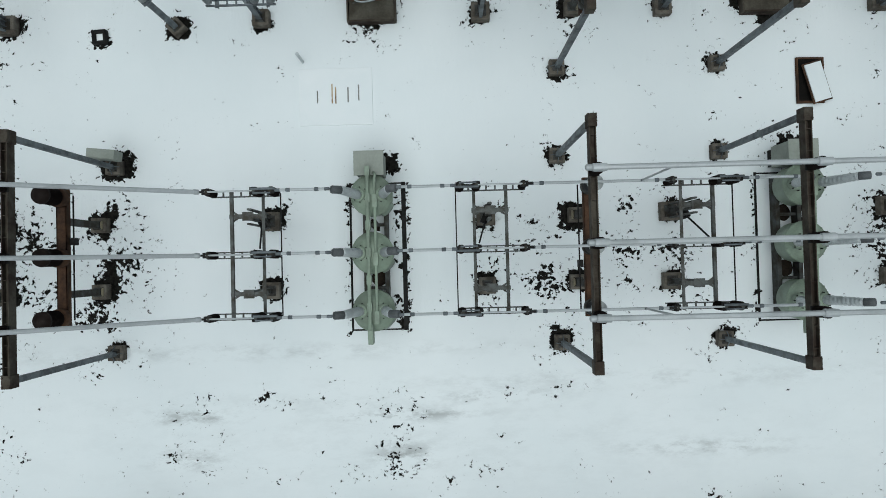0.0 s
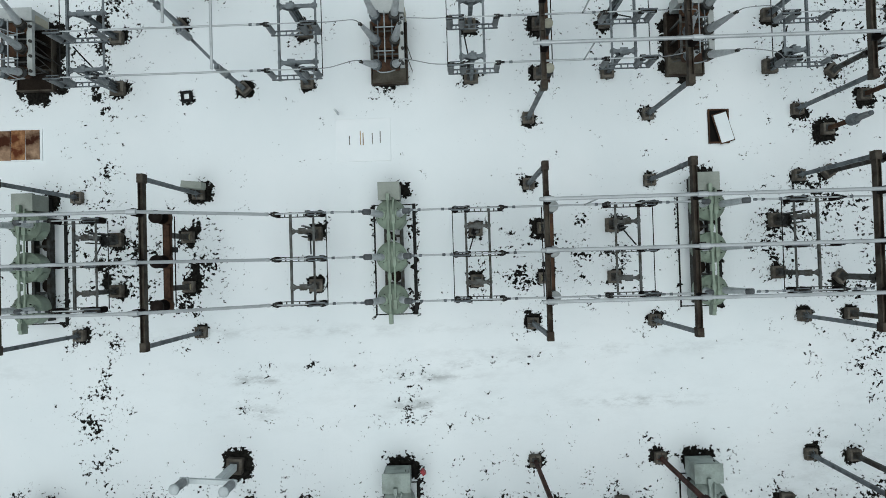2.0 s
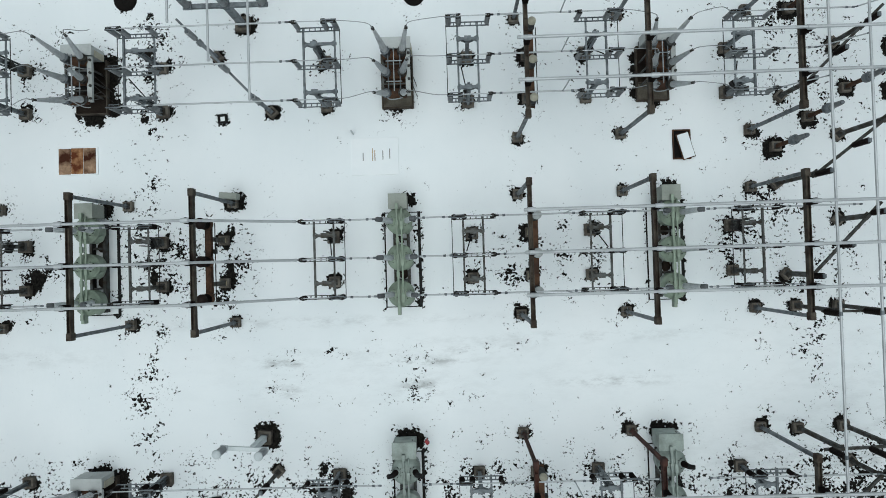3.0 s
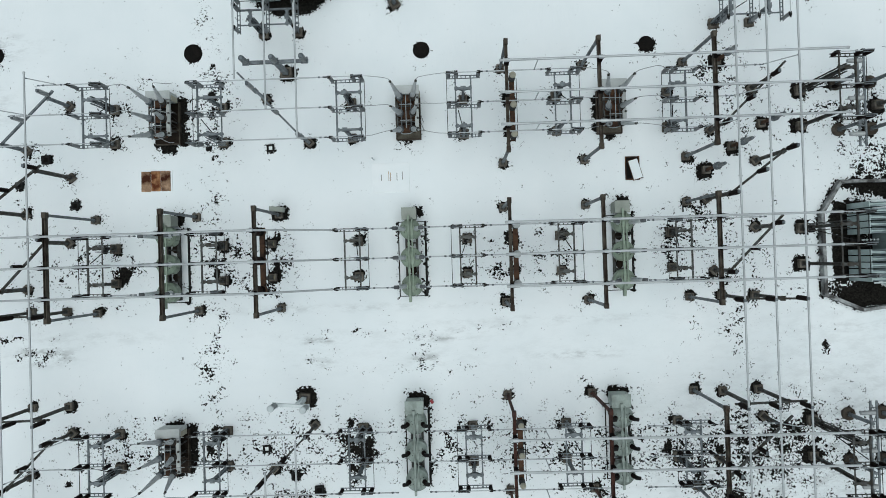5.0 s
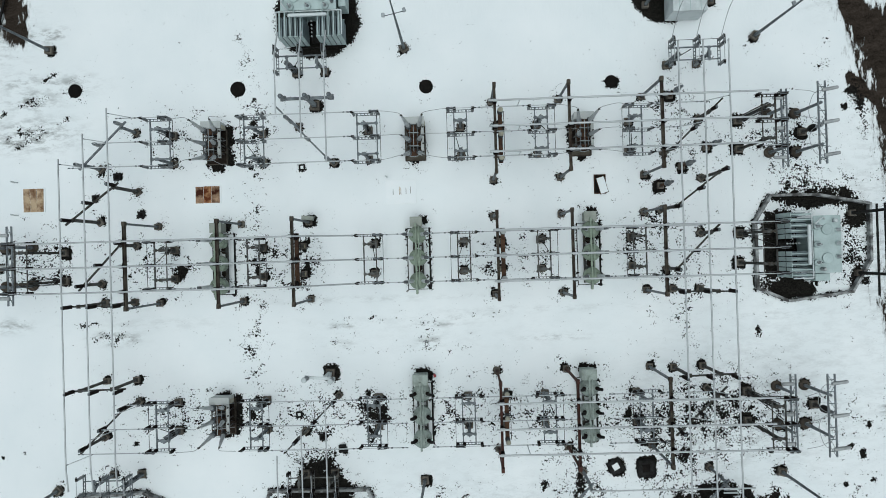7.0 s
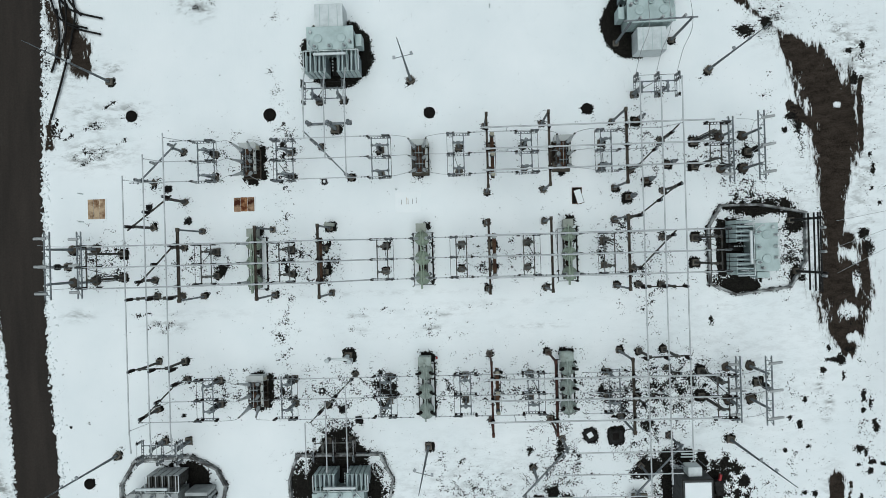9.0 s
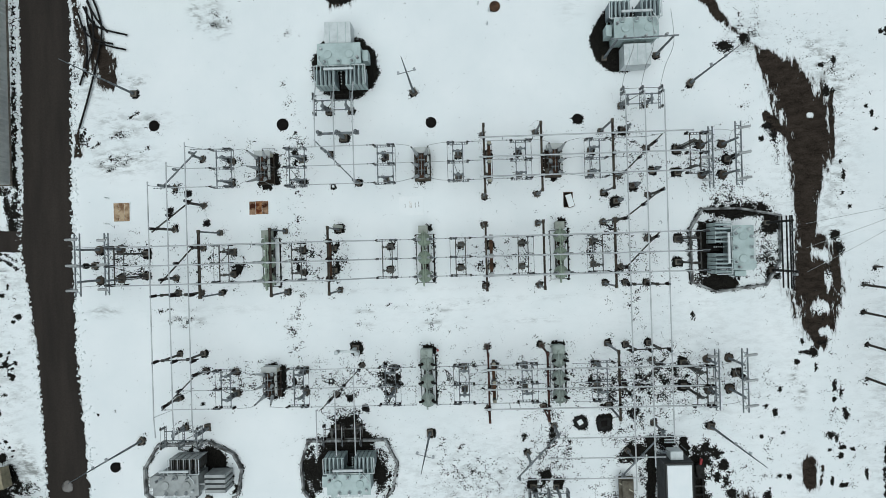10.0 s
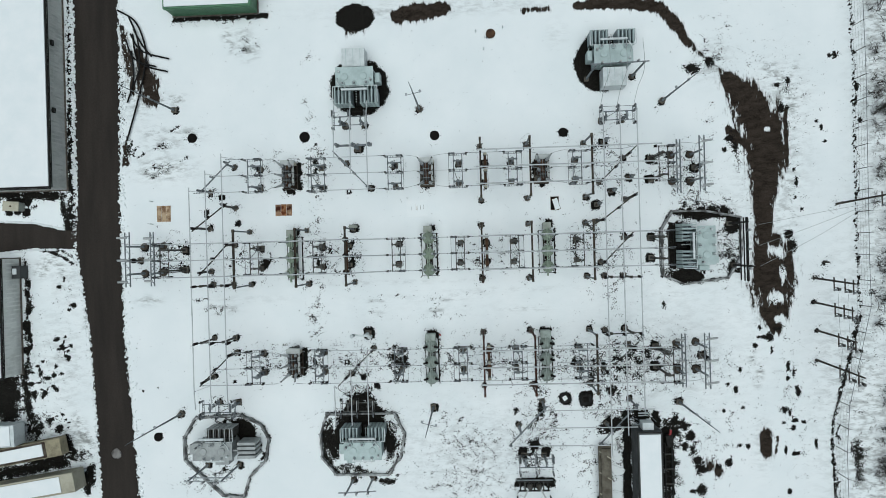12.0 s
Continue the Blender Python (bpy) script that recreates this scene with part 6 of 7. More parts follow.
for k, y in enumerate((3.4, 1.2, -1.0)):
    wire("thin overhead wire from the transformer portal to a pole", [(34.3, y, 6.2), (40.5, (y + y5) / 2, 6.9), (x5, y5 - 0.3 + 0.3 * k, 8.9)], 0.016, "overhead wires", "overhead_wire")

# bare brush east of the fence
def shrub(seed, size):
    bm, r = B(), random.Random(seed)
    def grow(p, d, l, w, depth):
        q = p + d * l
        rod(bm, p, q, w, w * 0.6, 4)
        if depth:
            for _ in range(3):
                grow(q, (d + Vector((r.uniform(-1, 1), r.uniform(-1, 1), r.uniform(-0.2, 0.5))) * 0.75).normalized(), l * r.uniform(0.55, 0.85), w * 0.6, depth - 1)
    for _ in range(6):
        grow(Vector((r.uniform(-0.2, 0.2), r.uniform(-0.2, 0.2), -0.05)), Vector((r.uniform(-0.8, 0.8), r.uniform(-0.8, 0.8), 1)).normalized(), size, 0.03, 3)
    return bm


shrubs = [part("shrub", shrub(s, 0.55 + 0.12 * s), BARK, None) for s in range(3)]
bush = random.Random(5)
fx = (49.45, 3.02)[0]
for n in range(120):
    x, y = fx + abs(bush.gauss(0.6, 2.6)), bush.uniform(-32, 34)
    ob = shrubs[n] if n < 3 else copy_thing(shrubs[bush.randrange(3)], Matrix())
    s = bush.uniform(0.6, 1.3)
    ob.matrix_basis = pose(x, y, 0, 0, 0, bush.uniform(0, 360)) @ Matrix.Scale(s, 4)
    tagged(ob, "bare leafless dark-twigged shrub standing in snow", "shrub", "bare shrubs")


# ---- the ground: one sheet, fine over the yard and coarse to the horizon ----
xs = np.concatenate([[-1500, -600, -250, -120, -80], np.arange(-62, 62.01, 0.2), [80, 120, 250, 600, 1500]])
ys = np.concatenate([[-1500, -600, -250, -120, -60], np.arange(-37, 37.01, 0.2), [60, 120, 250, 600, 1500]])
gx, gy = np.meshgrid(xs, ys)
bare, mud, grey = np.zeros_like(gx), np.zeros_like(gx), np.zeros_like(gx)
foot_rng = np.random.RandomState(3)


def bumps(size, seed):
    """A smooth random field over the grid, from -1 to 1, with lumps of about that size."""
    r = np.random.RandomState(seed).uniform(-1, 1, (int(80 / size) + 4, int(130 / size) + 4))
    u, v = np.clip((gx + 63) / size, 0, r.shape[1] - 2.001), np.clip((gy + 38) / size, 0, r.shape[0] - 2.001)
    i, j = u.astype(int), v.astype(int)
    f, g = u - i, v - j
    f, g = f * f * (3 - 2 * f), g * g * (3 - 2 * g)
    return (r[j, i] * (1 - f) + r[j, i + 1] * f) * (1 - g) + (r[j + 1, i] * (1 - f) + r[j + 1, i + 1] * f) * g


# warped places, for ragged outlines
wx, wy = gx + 0.4 * bumps(0.8, 1) + 0.2 * bumps(0.4, 2), gy + 0.4 * bumps(0.8, 3) + 0.2 * bumps(0.4, 4)


def window(x, y, r):
    """The part of the grid within r of a place."""
    i0, i1 = np.searchsorted(xs, (x - r, x + r))
    j0, j1 = np.searchsorted(ys, (y - r, y + r))
    return (slice(j0, j1), slice(i0, i1))


for x, y, s in FEET:
    w = window(x, y, 4.2)
    dx, dy = foot_rng.uniform(-0.1, 0.14), foot_rng.uniform(-0.12, 0.1)
    ex, ey = np.abs(gx[w] - x - dx), np.abs(gy[w] - y - dy)
    d = np.sqrt(ex ** 2 + ey ** 2)
    square = (ex ** 4 + ey ** 4) ** 0.25
    grow = foot_rng.uniform(0.85, 1.15)
    near = np.clip(0.55 + (s * grow - square) * 2.6, 0, 1)
    bare[w] = np.maximum(bare[w], np.where(near > 0.1, near, 0) * 0.97)
    bare[w] = np.maximum(bare[w], foot_rng.uniform(0.12, 0.33) * np.exp(-d * d / (2 * 0.85 ** 2)))


def soil(x, y, rx, ry, k):
    """A patch of soil: its half widths and strength (0.6 and more: with a firm edge)."""
    w = window(x, y, 3.2 * max(rx, ry))
    q = ((wx[w] - x) / rx) ** 2 + ((wy[w] - y) / ry) ** 2
    bare[w] = np.maximum(bare[w], min(k, 1.0) * np.exp(-(q ** 1.4 if k >= 0.6 else q)))


soil(22.76, -11.83, 6.5, 4, 0.5)
soil(27.57, -11.93, 5, 3, 0.34)
soil(18.34, -12.72, 3.5, 4, 0.46)
soil(11.56, -18.49, 3.6, 4, 0.38)
soil(19.70, -17.32, 3.6, 3, 0.41)
soil(9.85, -21.42, 3, 4, 0.36)
soil(11.01, -14.88, 2.4, 1.5, 0.41)
soil(4.57, -10.94, 24, 3, 0.31)
soil(-5.03, -11.27, 1.3, 2.4, 0.62)
soil(-10.12, -14.63, 2.6, 1.2, 0.52)
soil(-9.39, -12.18, 4.5, 3, 0.30)
soil(17.92, -23.50, 6, 5, 0.30)
soil(30.48, -22.36, 5, 4, 0.26)
soil(33.44, -18.52, 6, 4, 0.20)
soil(2.85, -25.27, 7, 3.5, 0.33)
soil(-10.22, 1.12, 1.8, 3.4, 0.33)
soil(-14.37, 1.23, 1.6, 4.2, 0.31)
soil(-14.90, -5.42, 1.6, 1.4, 0.38)
soil(-14.04, 8.54, 0.9, 1.6, 0.40)
soil(-23.84, 1.15, 6, 3.5, 0.23)
soil(-20.39, 0.77, 0.85, 0.8, 0.95)
soil(16.01, 1.38, 1.6, 2.4, 0.42)
soil(20.16, -0.69, 5, 4.5, 0.29)
soil(20.12, 9.75, 5, 4, 0.29)
soil(29.09, 8.81, 4, 3, 0.34)
soil(27.72, 1.47, 1.7, 3.3, 0.95)
soil(29.61, 5.14, 2.8, 0.75, 0.95)
soil(28.49, -1.83, 2.6, 0.9, 0.90)
soil(32.03, 5.02, 2.4, 0.7, 0.95)
soil(33.22, 0.95, 1.9, 3.6, 0.50)
soil(33.97, 3.70, 0.9, 0.9, 0.92)
soil(33.72, -1.31, 0.8, 1.1, 0.92)
soil(30.09, 6.34, 4, 1.2, 0.50)
soil(-9.52, -17.03, 3.2, 0.8, 0.95)
soil(-9.56, -18.49, 3.6, 1.6, 0.95)
soil(-13.31, -20.75, 0.9, 2.4, 0.92)
soil(-6.30, -20.86, 1.1, 2.2, 0.92)
soil(-10.72, -23.91, 2.5, 1, 0.60)
soil(-6.42, -25.16, 1.2, 0.5, 0.75)
soil(-24.06, -18.93, 1.6, 1.5, 0.95)
soil(-22.74, -20.15, 0.9, 1.8, 0.95)
soil(-26.25, -24.12, 2, 1, 0.50)
soil(-21.56, -21.64, 0.4, 1.4, 0.90)
soil(-24.72, -17.91, 2.4, 0.35, 0.80)
soil(-9.49, -15.70, 2.2, 0.9, 0.90)
soil(-26.70, -15.73, 1.8, 0.5, 0.50)
soil(22.59, -18.02, 1.5, 1.3, 0.80)
soil(26.38, -20.36, 1, 3, 0.60)
soil(19.65, -19.28, 1.7, 1.1, 0.95)
soil(28.57, -22.01, 0.7, 1.5, 0.72)
soil(29.16, -23.97, 0.7, 1.2, 0.72)
soil(27.55, -19.40, 0.8, 0.8, 0.80)
soil(11.26, -17.37, 0.6, 1.6, 0.70)
soil(8.32, -17.46, 0.5, 0.5, 0.80)
soil(37.91, -5.68, 2.6, 5, 0.25)
soil(41.35, 16.14, 4, 5, 0.19)
soil(40.48, 19.08, 1.4, 1.8, 0.32)
soil(34.29, 12.52, 1, 3, 0.46)
soil(39.30, -1.20, 0.9, 2.6, 0.31)
soil(40.30, 0.71, 0.6, 1, 0.70)
soil(32.03, 22.97, 3, 2.5, 0.36)
soil(29.77, 21.76, 1.2, 0.6, 0.70)
soil(42.29, -18.66, 2, 4, 0.20)
soil(50.34, 12.61, 3, 10, 0.21)
soil(50.11, -7.25, 3, 14, 0.23)
soil(47.93, -18.76, 3.5, 9, 0.20)
soil(50.87, 20.92, 2.5, 6, 0.21)
soil(-48.38, -13.80, 3.4, 3.2, 0.25)
soil(-46.49, -8.75, 2.6, 2, 0.20)
soil(-48.80, -4.29, 2, 4, 0.17)
soil(-52.61, -14.74, 2.2, 4, 1.00)
soil(-49.66, -4.94, 0.5, 9, 0.85)
soil(-43.04, -22.01, 1, 3, 0.25)
soil(-48.26, -21.81, 6, 1.2, 0.85)
soil(-49.21, -18.54, 1.2, 2, 0.70)
soil(-42.41, -24.39, 0.8, 1.8, 0.90)
soil(-43.63, 15.90, 0.5, 14, 0.80)
soil(-48.41, 9.62, 5, 0.5, 0.85)
soil(-43.94, 7.45, 0.9, 1.6, 0.90)
soil(-50.88, 8.68, 1.4, 0.9, 0.80)
soil(0.09, -6.10, 3, 0.5, 0.28)
soil(-0.54, -4.76, 0.9, 2.4, 0.2)
soil(-4.15, -3.62, 8, 0.22, 0.33)
soil(0.41, -18.12, 4, 2, 0.25)
soil(-37.30, 21.75, 0.6, 9, 0.42)
soil(-36.46, 14.84, 0.5, 1.6, 0.70)
soil(-14.47, 16.88, 0.9, 2.2, 0.33)
soil(-15.22, 18.90, 0.5, 1, 0.33)
soil(-21.77, 26.50, 1.3, 1.2, 0.45)
soil(-35.90, -14.02, 0.35, 0.2, 0.70)
soil(-33.96, -13.79, 0.3, 0.2, 0.70)
soil(25.81, -5.72, 0.35, 0.5, 0.70)
soil(2.06, -18.14, 0.5, 0.4, 0.60)
soil(0.20, -25.90, 1.2, 0.5, 0.55)
soil(21.49, -11.16, 0.8, 0.6, 0.70)
soil(24.02, -12.51, 1, 0.5, 0.70)
soil(19.77, -15.04, 0.8, 0.7, 0.75)
soil(45.91, 22.40, 0.6, 0.5, 0.60)
soil(36.02, 6.00, 0.7, 5, 0.25)
soil(49.25, -4.67, 0.8, 0.5, 0.60)
soil(-0.56, -4.20, 1.6, 0.14, 0.42)
soil(-7.70, -4.09, 1.1, 0.14, 0.34)
soil(-0.31, -5.43, 0.6, 0.25, 0.36)
soil(-0.51, -5.99, 0.7, 0.2, 0.38)
soil(-0.29, -4.86, 0.9, 0.15, 0.42)
soil(3.39, -5.06, 0.7, 0.1, 0.46)
soil(10.88, -6.09, 0.5, 0.1, 0.46)
soil(11.76, -5.13, 0.2, 0.12, 0.55)
soil(5.32, -3.48, 0.9, 0.2, 0.35)
soil(-7.43, -5.27, 1.6, 0.9, 0.26)
soil(-11.96, -0.60, 1.5, 1.2, 0.37)
soil(-12.70, 1.71, 1.2, 1.4, 0.39)
soil(-10.01, 0.88, 0.7, 1.3, 0.39)
soil(4.96, 0.31, 0.6, 0.6, 0.46)
soil(19.82, -3.46, 0.9, 0.6, 0.50)
soil(20.32, -5.81, 0.8, 1.5, 0.33)
soil(-26.28, -4.58, 2.2, 0.5, 0.46)
soil(-28.21, -3.52, 1.6, 0.3, 0.40)
soil(-14.92, -5.67, 1, 2.4, 0.40)
soil(-14.27, 3.46, 0.7, 3.6, 0.34)
soil(-13.99, 13.84, 0.5, 2.4, 0.42)
soil(-0.76, -5.05, 0.7, 1.6, 0.24)
soil(10.16, -22.08, 3.4, 3.2, 0.43)
soil(11.53, -19.48, 3.4, 2.6, 0.41)
soil(21.18, -22.23, 2, 6, 0.38)
soil(19.08, -16.66, 5, 2.4, 0.38)
def smear(field, points, widths, strength):
    """Raises a mask of the ground along a line of places, with a half width at each."""
    for (a, wa), (b, wb) in zip(zip(points, widths), zip(points[1:], widths[1:])):
        n = max(2, int(math.dist(a, b) / 0.3))
        for k in range(n + 1):
            f = k / n
            x, y, h = a[0] + (b[0] - a[0]) * f, a[1] + (b[1] - a[1]) * f, wa + (wb - wa) * f
            w = window(x, y, 3.5 * h)
            q = ((gx[w] - x) ** 2 + (gy[w] - y) ** 2) / (h * h)
            field[w] = np.maximum(field[w], strength * np.exp(-0.75 * q))


smear(mud, [(16.78, 29.47), (22.60, 29.48), (26.12, 28.93), (27.99, 26.90), (29.39, 24.50)], (0.5, 0.72, 0.78, 0.75, 0.5), 0.9)
smear(mud, [(33.81, 20.44), (35.95, 17.64), (37.58, 14.67), (37.80, 11.11), (37.51, 7.24), (37.29, 4.02)], (0.9, 2.3, 2.6, 2.5, 1.6, 1.0), 0.86)
smear(mud, [(37.29, 4.02), (37.46, 0.79), (37.54, -3.09), (37.97, -6.01), (38.30, -7.95)], (1.0, 1.7, 2.4, 1.9, 1.2), 0.76)
smear(mud, [(38.3, 1.6), (38.9, -1.2), (39.0, -4.4), (38.6, -7.0)], (1.1, 1.9, 1.7, 1.1), 0.86)
smear(mud, [(40.2, 1.4), (40.3, -2.8)], (0.4, 0.5), 0.7)
smear(mud, [(-9.17, 29.03), (-8.92, 28.62)], (1.6, 1.5), 0.8)
smear(mud, [(-3.90, 29.20), (-1.57, 29.49), (1.41, 29.76)], (0.9, 1.1, 0.8), 0.95)
smear(mud, [(10.59, 29.22), (13.53, 29.22)], (0.5, 0.5), 0.6)
smear(mud, [(37.00, -20.52), (36.89, -22.45)], (0.75, 0.85), 0.8)
smear(mud, [(-35.11, 26.04), (-34.04, 22.30), (-33.68, 20.40)], (0.8, 1.5, 1.1), 0.75)
smear(mud, [(-37.02, 29.16), (-36.44, 25.09), (-35.86, 21.36)], (0.6, 0.9, 0.7), 0.58)
smear(mud, [(-37.07, 15.33), (-37.06, 12.97)], (0.4, 0.5), 0.8)
smear(mud, [(30.88, -23.99), (31.37, -24.64)], (1.0, 0.9), 0.6)
def hole(field, x, y, rx, ry):
    """Snow left lying in a muddy stretch."""
    w = window(x, y, 3 * max(rx, ry))
    field[w] *= 1 - 0.75 * np.exp(-((gx[w] - x) / rx) ** 2 - ((gy[w] - y) / ry) ** 2)


hole(mud, 38.78, 0.43, 0.9, 0.9)
hole(mud, 39.26, -2.49, 0.4, 1.3)
hole(mud, 38.51, -4.86, 1.2, 0.9)
hole(mud, 38.75, -7.31, 0.6, 0.5)
hole(mud, 38.02, 14.46, 0.4, 0.4)
smear(mud, [(29.39, 24.50), (31.39, 22.86), (32.51, 21.78), (33.81, 20.44)], (0.7, 0.4, 0.3, 0.9), 0.5)
smear(mud, [(40.10, 16.51), (40.13, 12.97), (40.18, 10.26)], (0.3, 0.35, 0.25), 0.75)
smear(mud, [(33.59, 14.62), (34.69, 13.29), (35.57, 12.80)], (0.5, 0.7, 0.6), 0.8)
smear(mud, [(38.97, 16.88), (39.84, 18.78)], (0.8, 0.4), 0.5)
smear(mud, [(38.20, -20.86), (38.03, -22.47)], (0.25, 0.2), 0.7)
# clumps of soil lying clear of the snow
def clod(x, y, rx, ry):
    """A solid dark clump with a ragged edge."""
    w = window(x, y, 2.5 * max(rx, ry) + 0.4)
    q = ((gx[w] - x) / rx) ** 2 + ((gy[w] - y) / ry) ** 2
    bare[w] = np.maximum(bare[w], 0.92 * np.exp(-q ** 1.3))


clod(28.42, -20.52, 0.68, 0.76)
clod(27.81, -21.68, 0.45, 0.61)
clod(29.17, -23.32, 0.61, 0.68)
clod(29.78, -24.43, 0.68, 0.45)
clod(29.59, -26.76, 0.68, 0.83)
clod(28.63, -26.88, 0.53, 0.30)
clod(26.74, -18.74, 0.53, 0.61)
clod(26.38, -20.03, 1.06, 0.76)
clod(28.20, -19.28, 0.38, 0.23)
clod(32.67, -23.69, 0.53, 0.53)
clod(31.51, -24.00, 0.38, 0.23)
clod(33.66, -15.29, 0.30, 0.53)
clod(34.43, -17.37, 0.30, 0.23)
clod(32.79, -14.62, 0.23, 0.23)
clod(32.32, -17.66, 0.23, 0.23)
clod(34.23, -13.03, 0.23, 0.38)
clod(36.02, -10.29, 0.38, 0.30)
clod(37.63, -9.23, 0.53, 0.61)
clod(36.87, -9.34, 0.91, 0.23)
clod(38.47, -8.41, 0.61, 0.30)
clod(36.58, -8.23, 0.23, 0.45)
clod(37.84, -10.84, 0.22, 0.53)
clod(39.62, -12.69, 0.30, 0.61)
clod(40.23, -13.47, 0.23, 0.76)
clod(39.52, -14.10, 0.30, 0.30)
clod(40.67, -15.74, 0.38, 0.53)
clod(40.50, -15.09, 0.23, 0.23)
clod(39.17, -17.65, 0.61, 0.45)
clod(39.66, -17.98, 0.23, 0.61)
clod(39.00, -19.13, 0.30, 0.23)
clod(41.21, -19.16, 0.30, 0.22)
clod(40.06, -19.79, 0.30, 0.38)
clod(40.20, -18.95, 0.45, 0.22)
clod(42.53, -21.57, 0.23, 0.68)
clod(40.29, -22.69, 0.53, 0.22)
clod(39.17, -22.16, 0.22, 0.61)
clod(39.42, -27.00, 0.30, 0.38)
clod(34.94, -21.78, 0.22, 0.38)
clod(33.99, -21.64, 0.23, 0.23)
clod(29.76, 21.63, 1.06, 0.68)
clod(31.70, 22.33, 0.61, 0.76)
clod(33.68, 13.51, 0.76, 0.38)
clod(34.41, 12.39, 0.38, 0.61)
clod(33.14, 12.24, 0.30, 0.38)
clod(39.23, 19.45, 0.45, 0.30)
clod(40.50, 19.91, 0.30, 0.45)
clod(39.66, 16.85, 0.38, 0.68)
clod(40.29, 16.83, 0.30, 0.38)
clod(45.17, 22.56, 0.30, 0.30)
clod(43.52, 15.10, 0.30, 0.22)
clod(44.01, 14.44, 0.22, 0.53)
clod(44.40, 12.82, 0.23, 0.22)
clod(41.68, 5.18, 0.30, 0.23)
clod(40.96, 6.49, 0.23, 0.23)
clod(40.03, 2.33, 0.61, 0.61)
clod(40.86, 9.72, 0.23, 0.23)
clod(41.13, 8.29, 0.23, 0.61)
clod(48.01, 18.79, 0.30, 0.68)
clod(48.34, 15.05, 0.30, 0.38)
clod(-45.00, -0.65, 0.23, 0.38)
clod(-45.59, -1.51, 0.30, 0.23)
clod(-43.91, -3.72, 0.53, 0.38)
clod(-44.48, -4.32, 0.30, 0.23)
clod(-45.44, -8.77, 0.38, 0.53)
clod(-44.79, -10.14, 0.38, 0.45)
clod(-44.40, -8.59, 0.30, 0.30)
clod(-48.31, -11.42, 0.30, 0.30)
clod(-47.29, -12.46, 0.61, 0.30)
clod(-49.09, -14.12, 0.45, 0.23)
clod(-47.69, -14.28, 0.38, 0.30)
clod(-46.59, -12.13, 0.38, 0.38)
clod(-48.97, -14.94, 0.23, 0.45)
clod(-48.50, -18.21, 0.68, 0.45)
clod(-47.44, -17.55, 0.45, 0.30)
clod(-46.07, -18.58, 0.61, 0.61)
clod(-47.93, -10.41, 0.30, 0.23)
clod(-46.29, -13.84, 0.38, 0.38)
clod(-49.41, -13.10, 0.38, 0.38)
clod(-10.13, 2.74, 0.30, 0.25)
clod(-10.06, 0.85, 0.25, 0.60)
clod(-13.41, 2.59, 0.20, 0.33)
clod(-14.17, 0.61, 0.27, 0.60)
clod(-14.41, 1.26, 0.27, 0.41)
clod(-16.88, -0.20, 0.25, 0.36)
clod(-17.37, -1.15, 0.44, 0.20)
clod(-14.85, 3.10, 0.20, 0.20)
clod(-14.27, 12.43, 0.22, 0.49)
clod(-14.24, 11.30, 0.22, 0.44)
clod(-14.46, 8.93, 0.27, 0.27)
clod(-14.19, 8.36, 0.22, 0.27)
clod(-14.53, 9.35, 0.20, 0.20)
clod(15.36, -11.74, 0.33, 0.59)
clod(18.73, -11.93, 0.26, 0.41)
clod(15.65, -9.78, 0.26, 0.22)
clod(16.95, -14.18, 0.74, 0.22)
clod(-5.41, -9.64, 0.26, 0.37)
clod(-5.55, -10.74, 0.33, 0.33)
clod(-4.22, -10.92, 0.33, 0.52)
clod(-5.49, -12.48, 0.26, 0.33)
clod(-7.65, -13.91, 0.33, 0.22)
clod(-0.37, -11.01, 0.20, 0.48)
clod(-0.32, -13.07, 0.20, 0.48)
clod(-0.91, -8.05, 0.67, 0.20)
clod(-17.50, -9.50, 0.67, 0.22)
clod(-16.39, -10.12, 0.22, 0.33)
clod(-14.91, -11.15, 0.22, 0.59)
clod(-14.50, -9.79, 0.26, 0.22)
clod(-24.55, -13.28, 0.33, 0.26)
clod(-21.12, -12.13, 0.26, 0.41)
for x, y, wide in PADS:
    for k in (1, 0, -1):
        clod(x + 0.74, y + k * PHASE - 0.55, 0.14, 0.4)
for y in (9.5, 10.1, 10.7, 11.3):
    clod(11.35, y, 0.3, 0.4)
    clod(-18.0, y - 0.2, 0.25, 0.3)
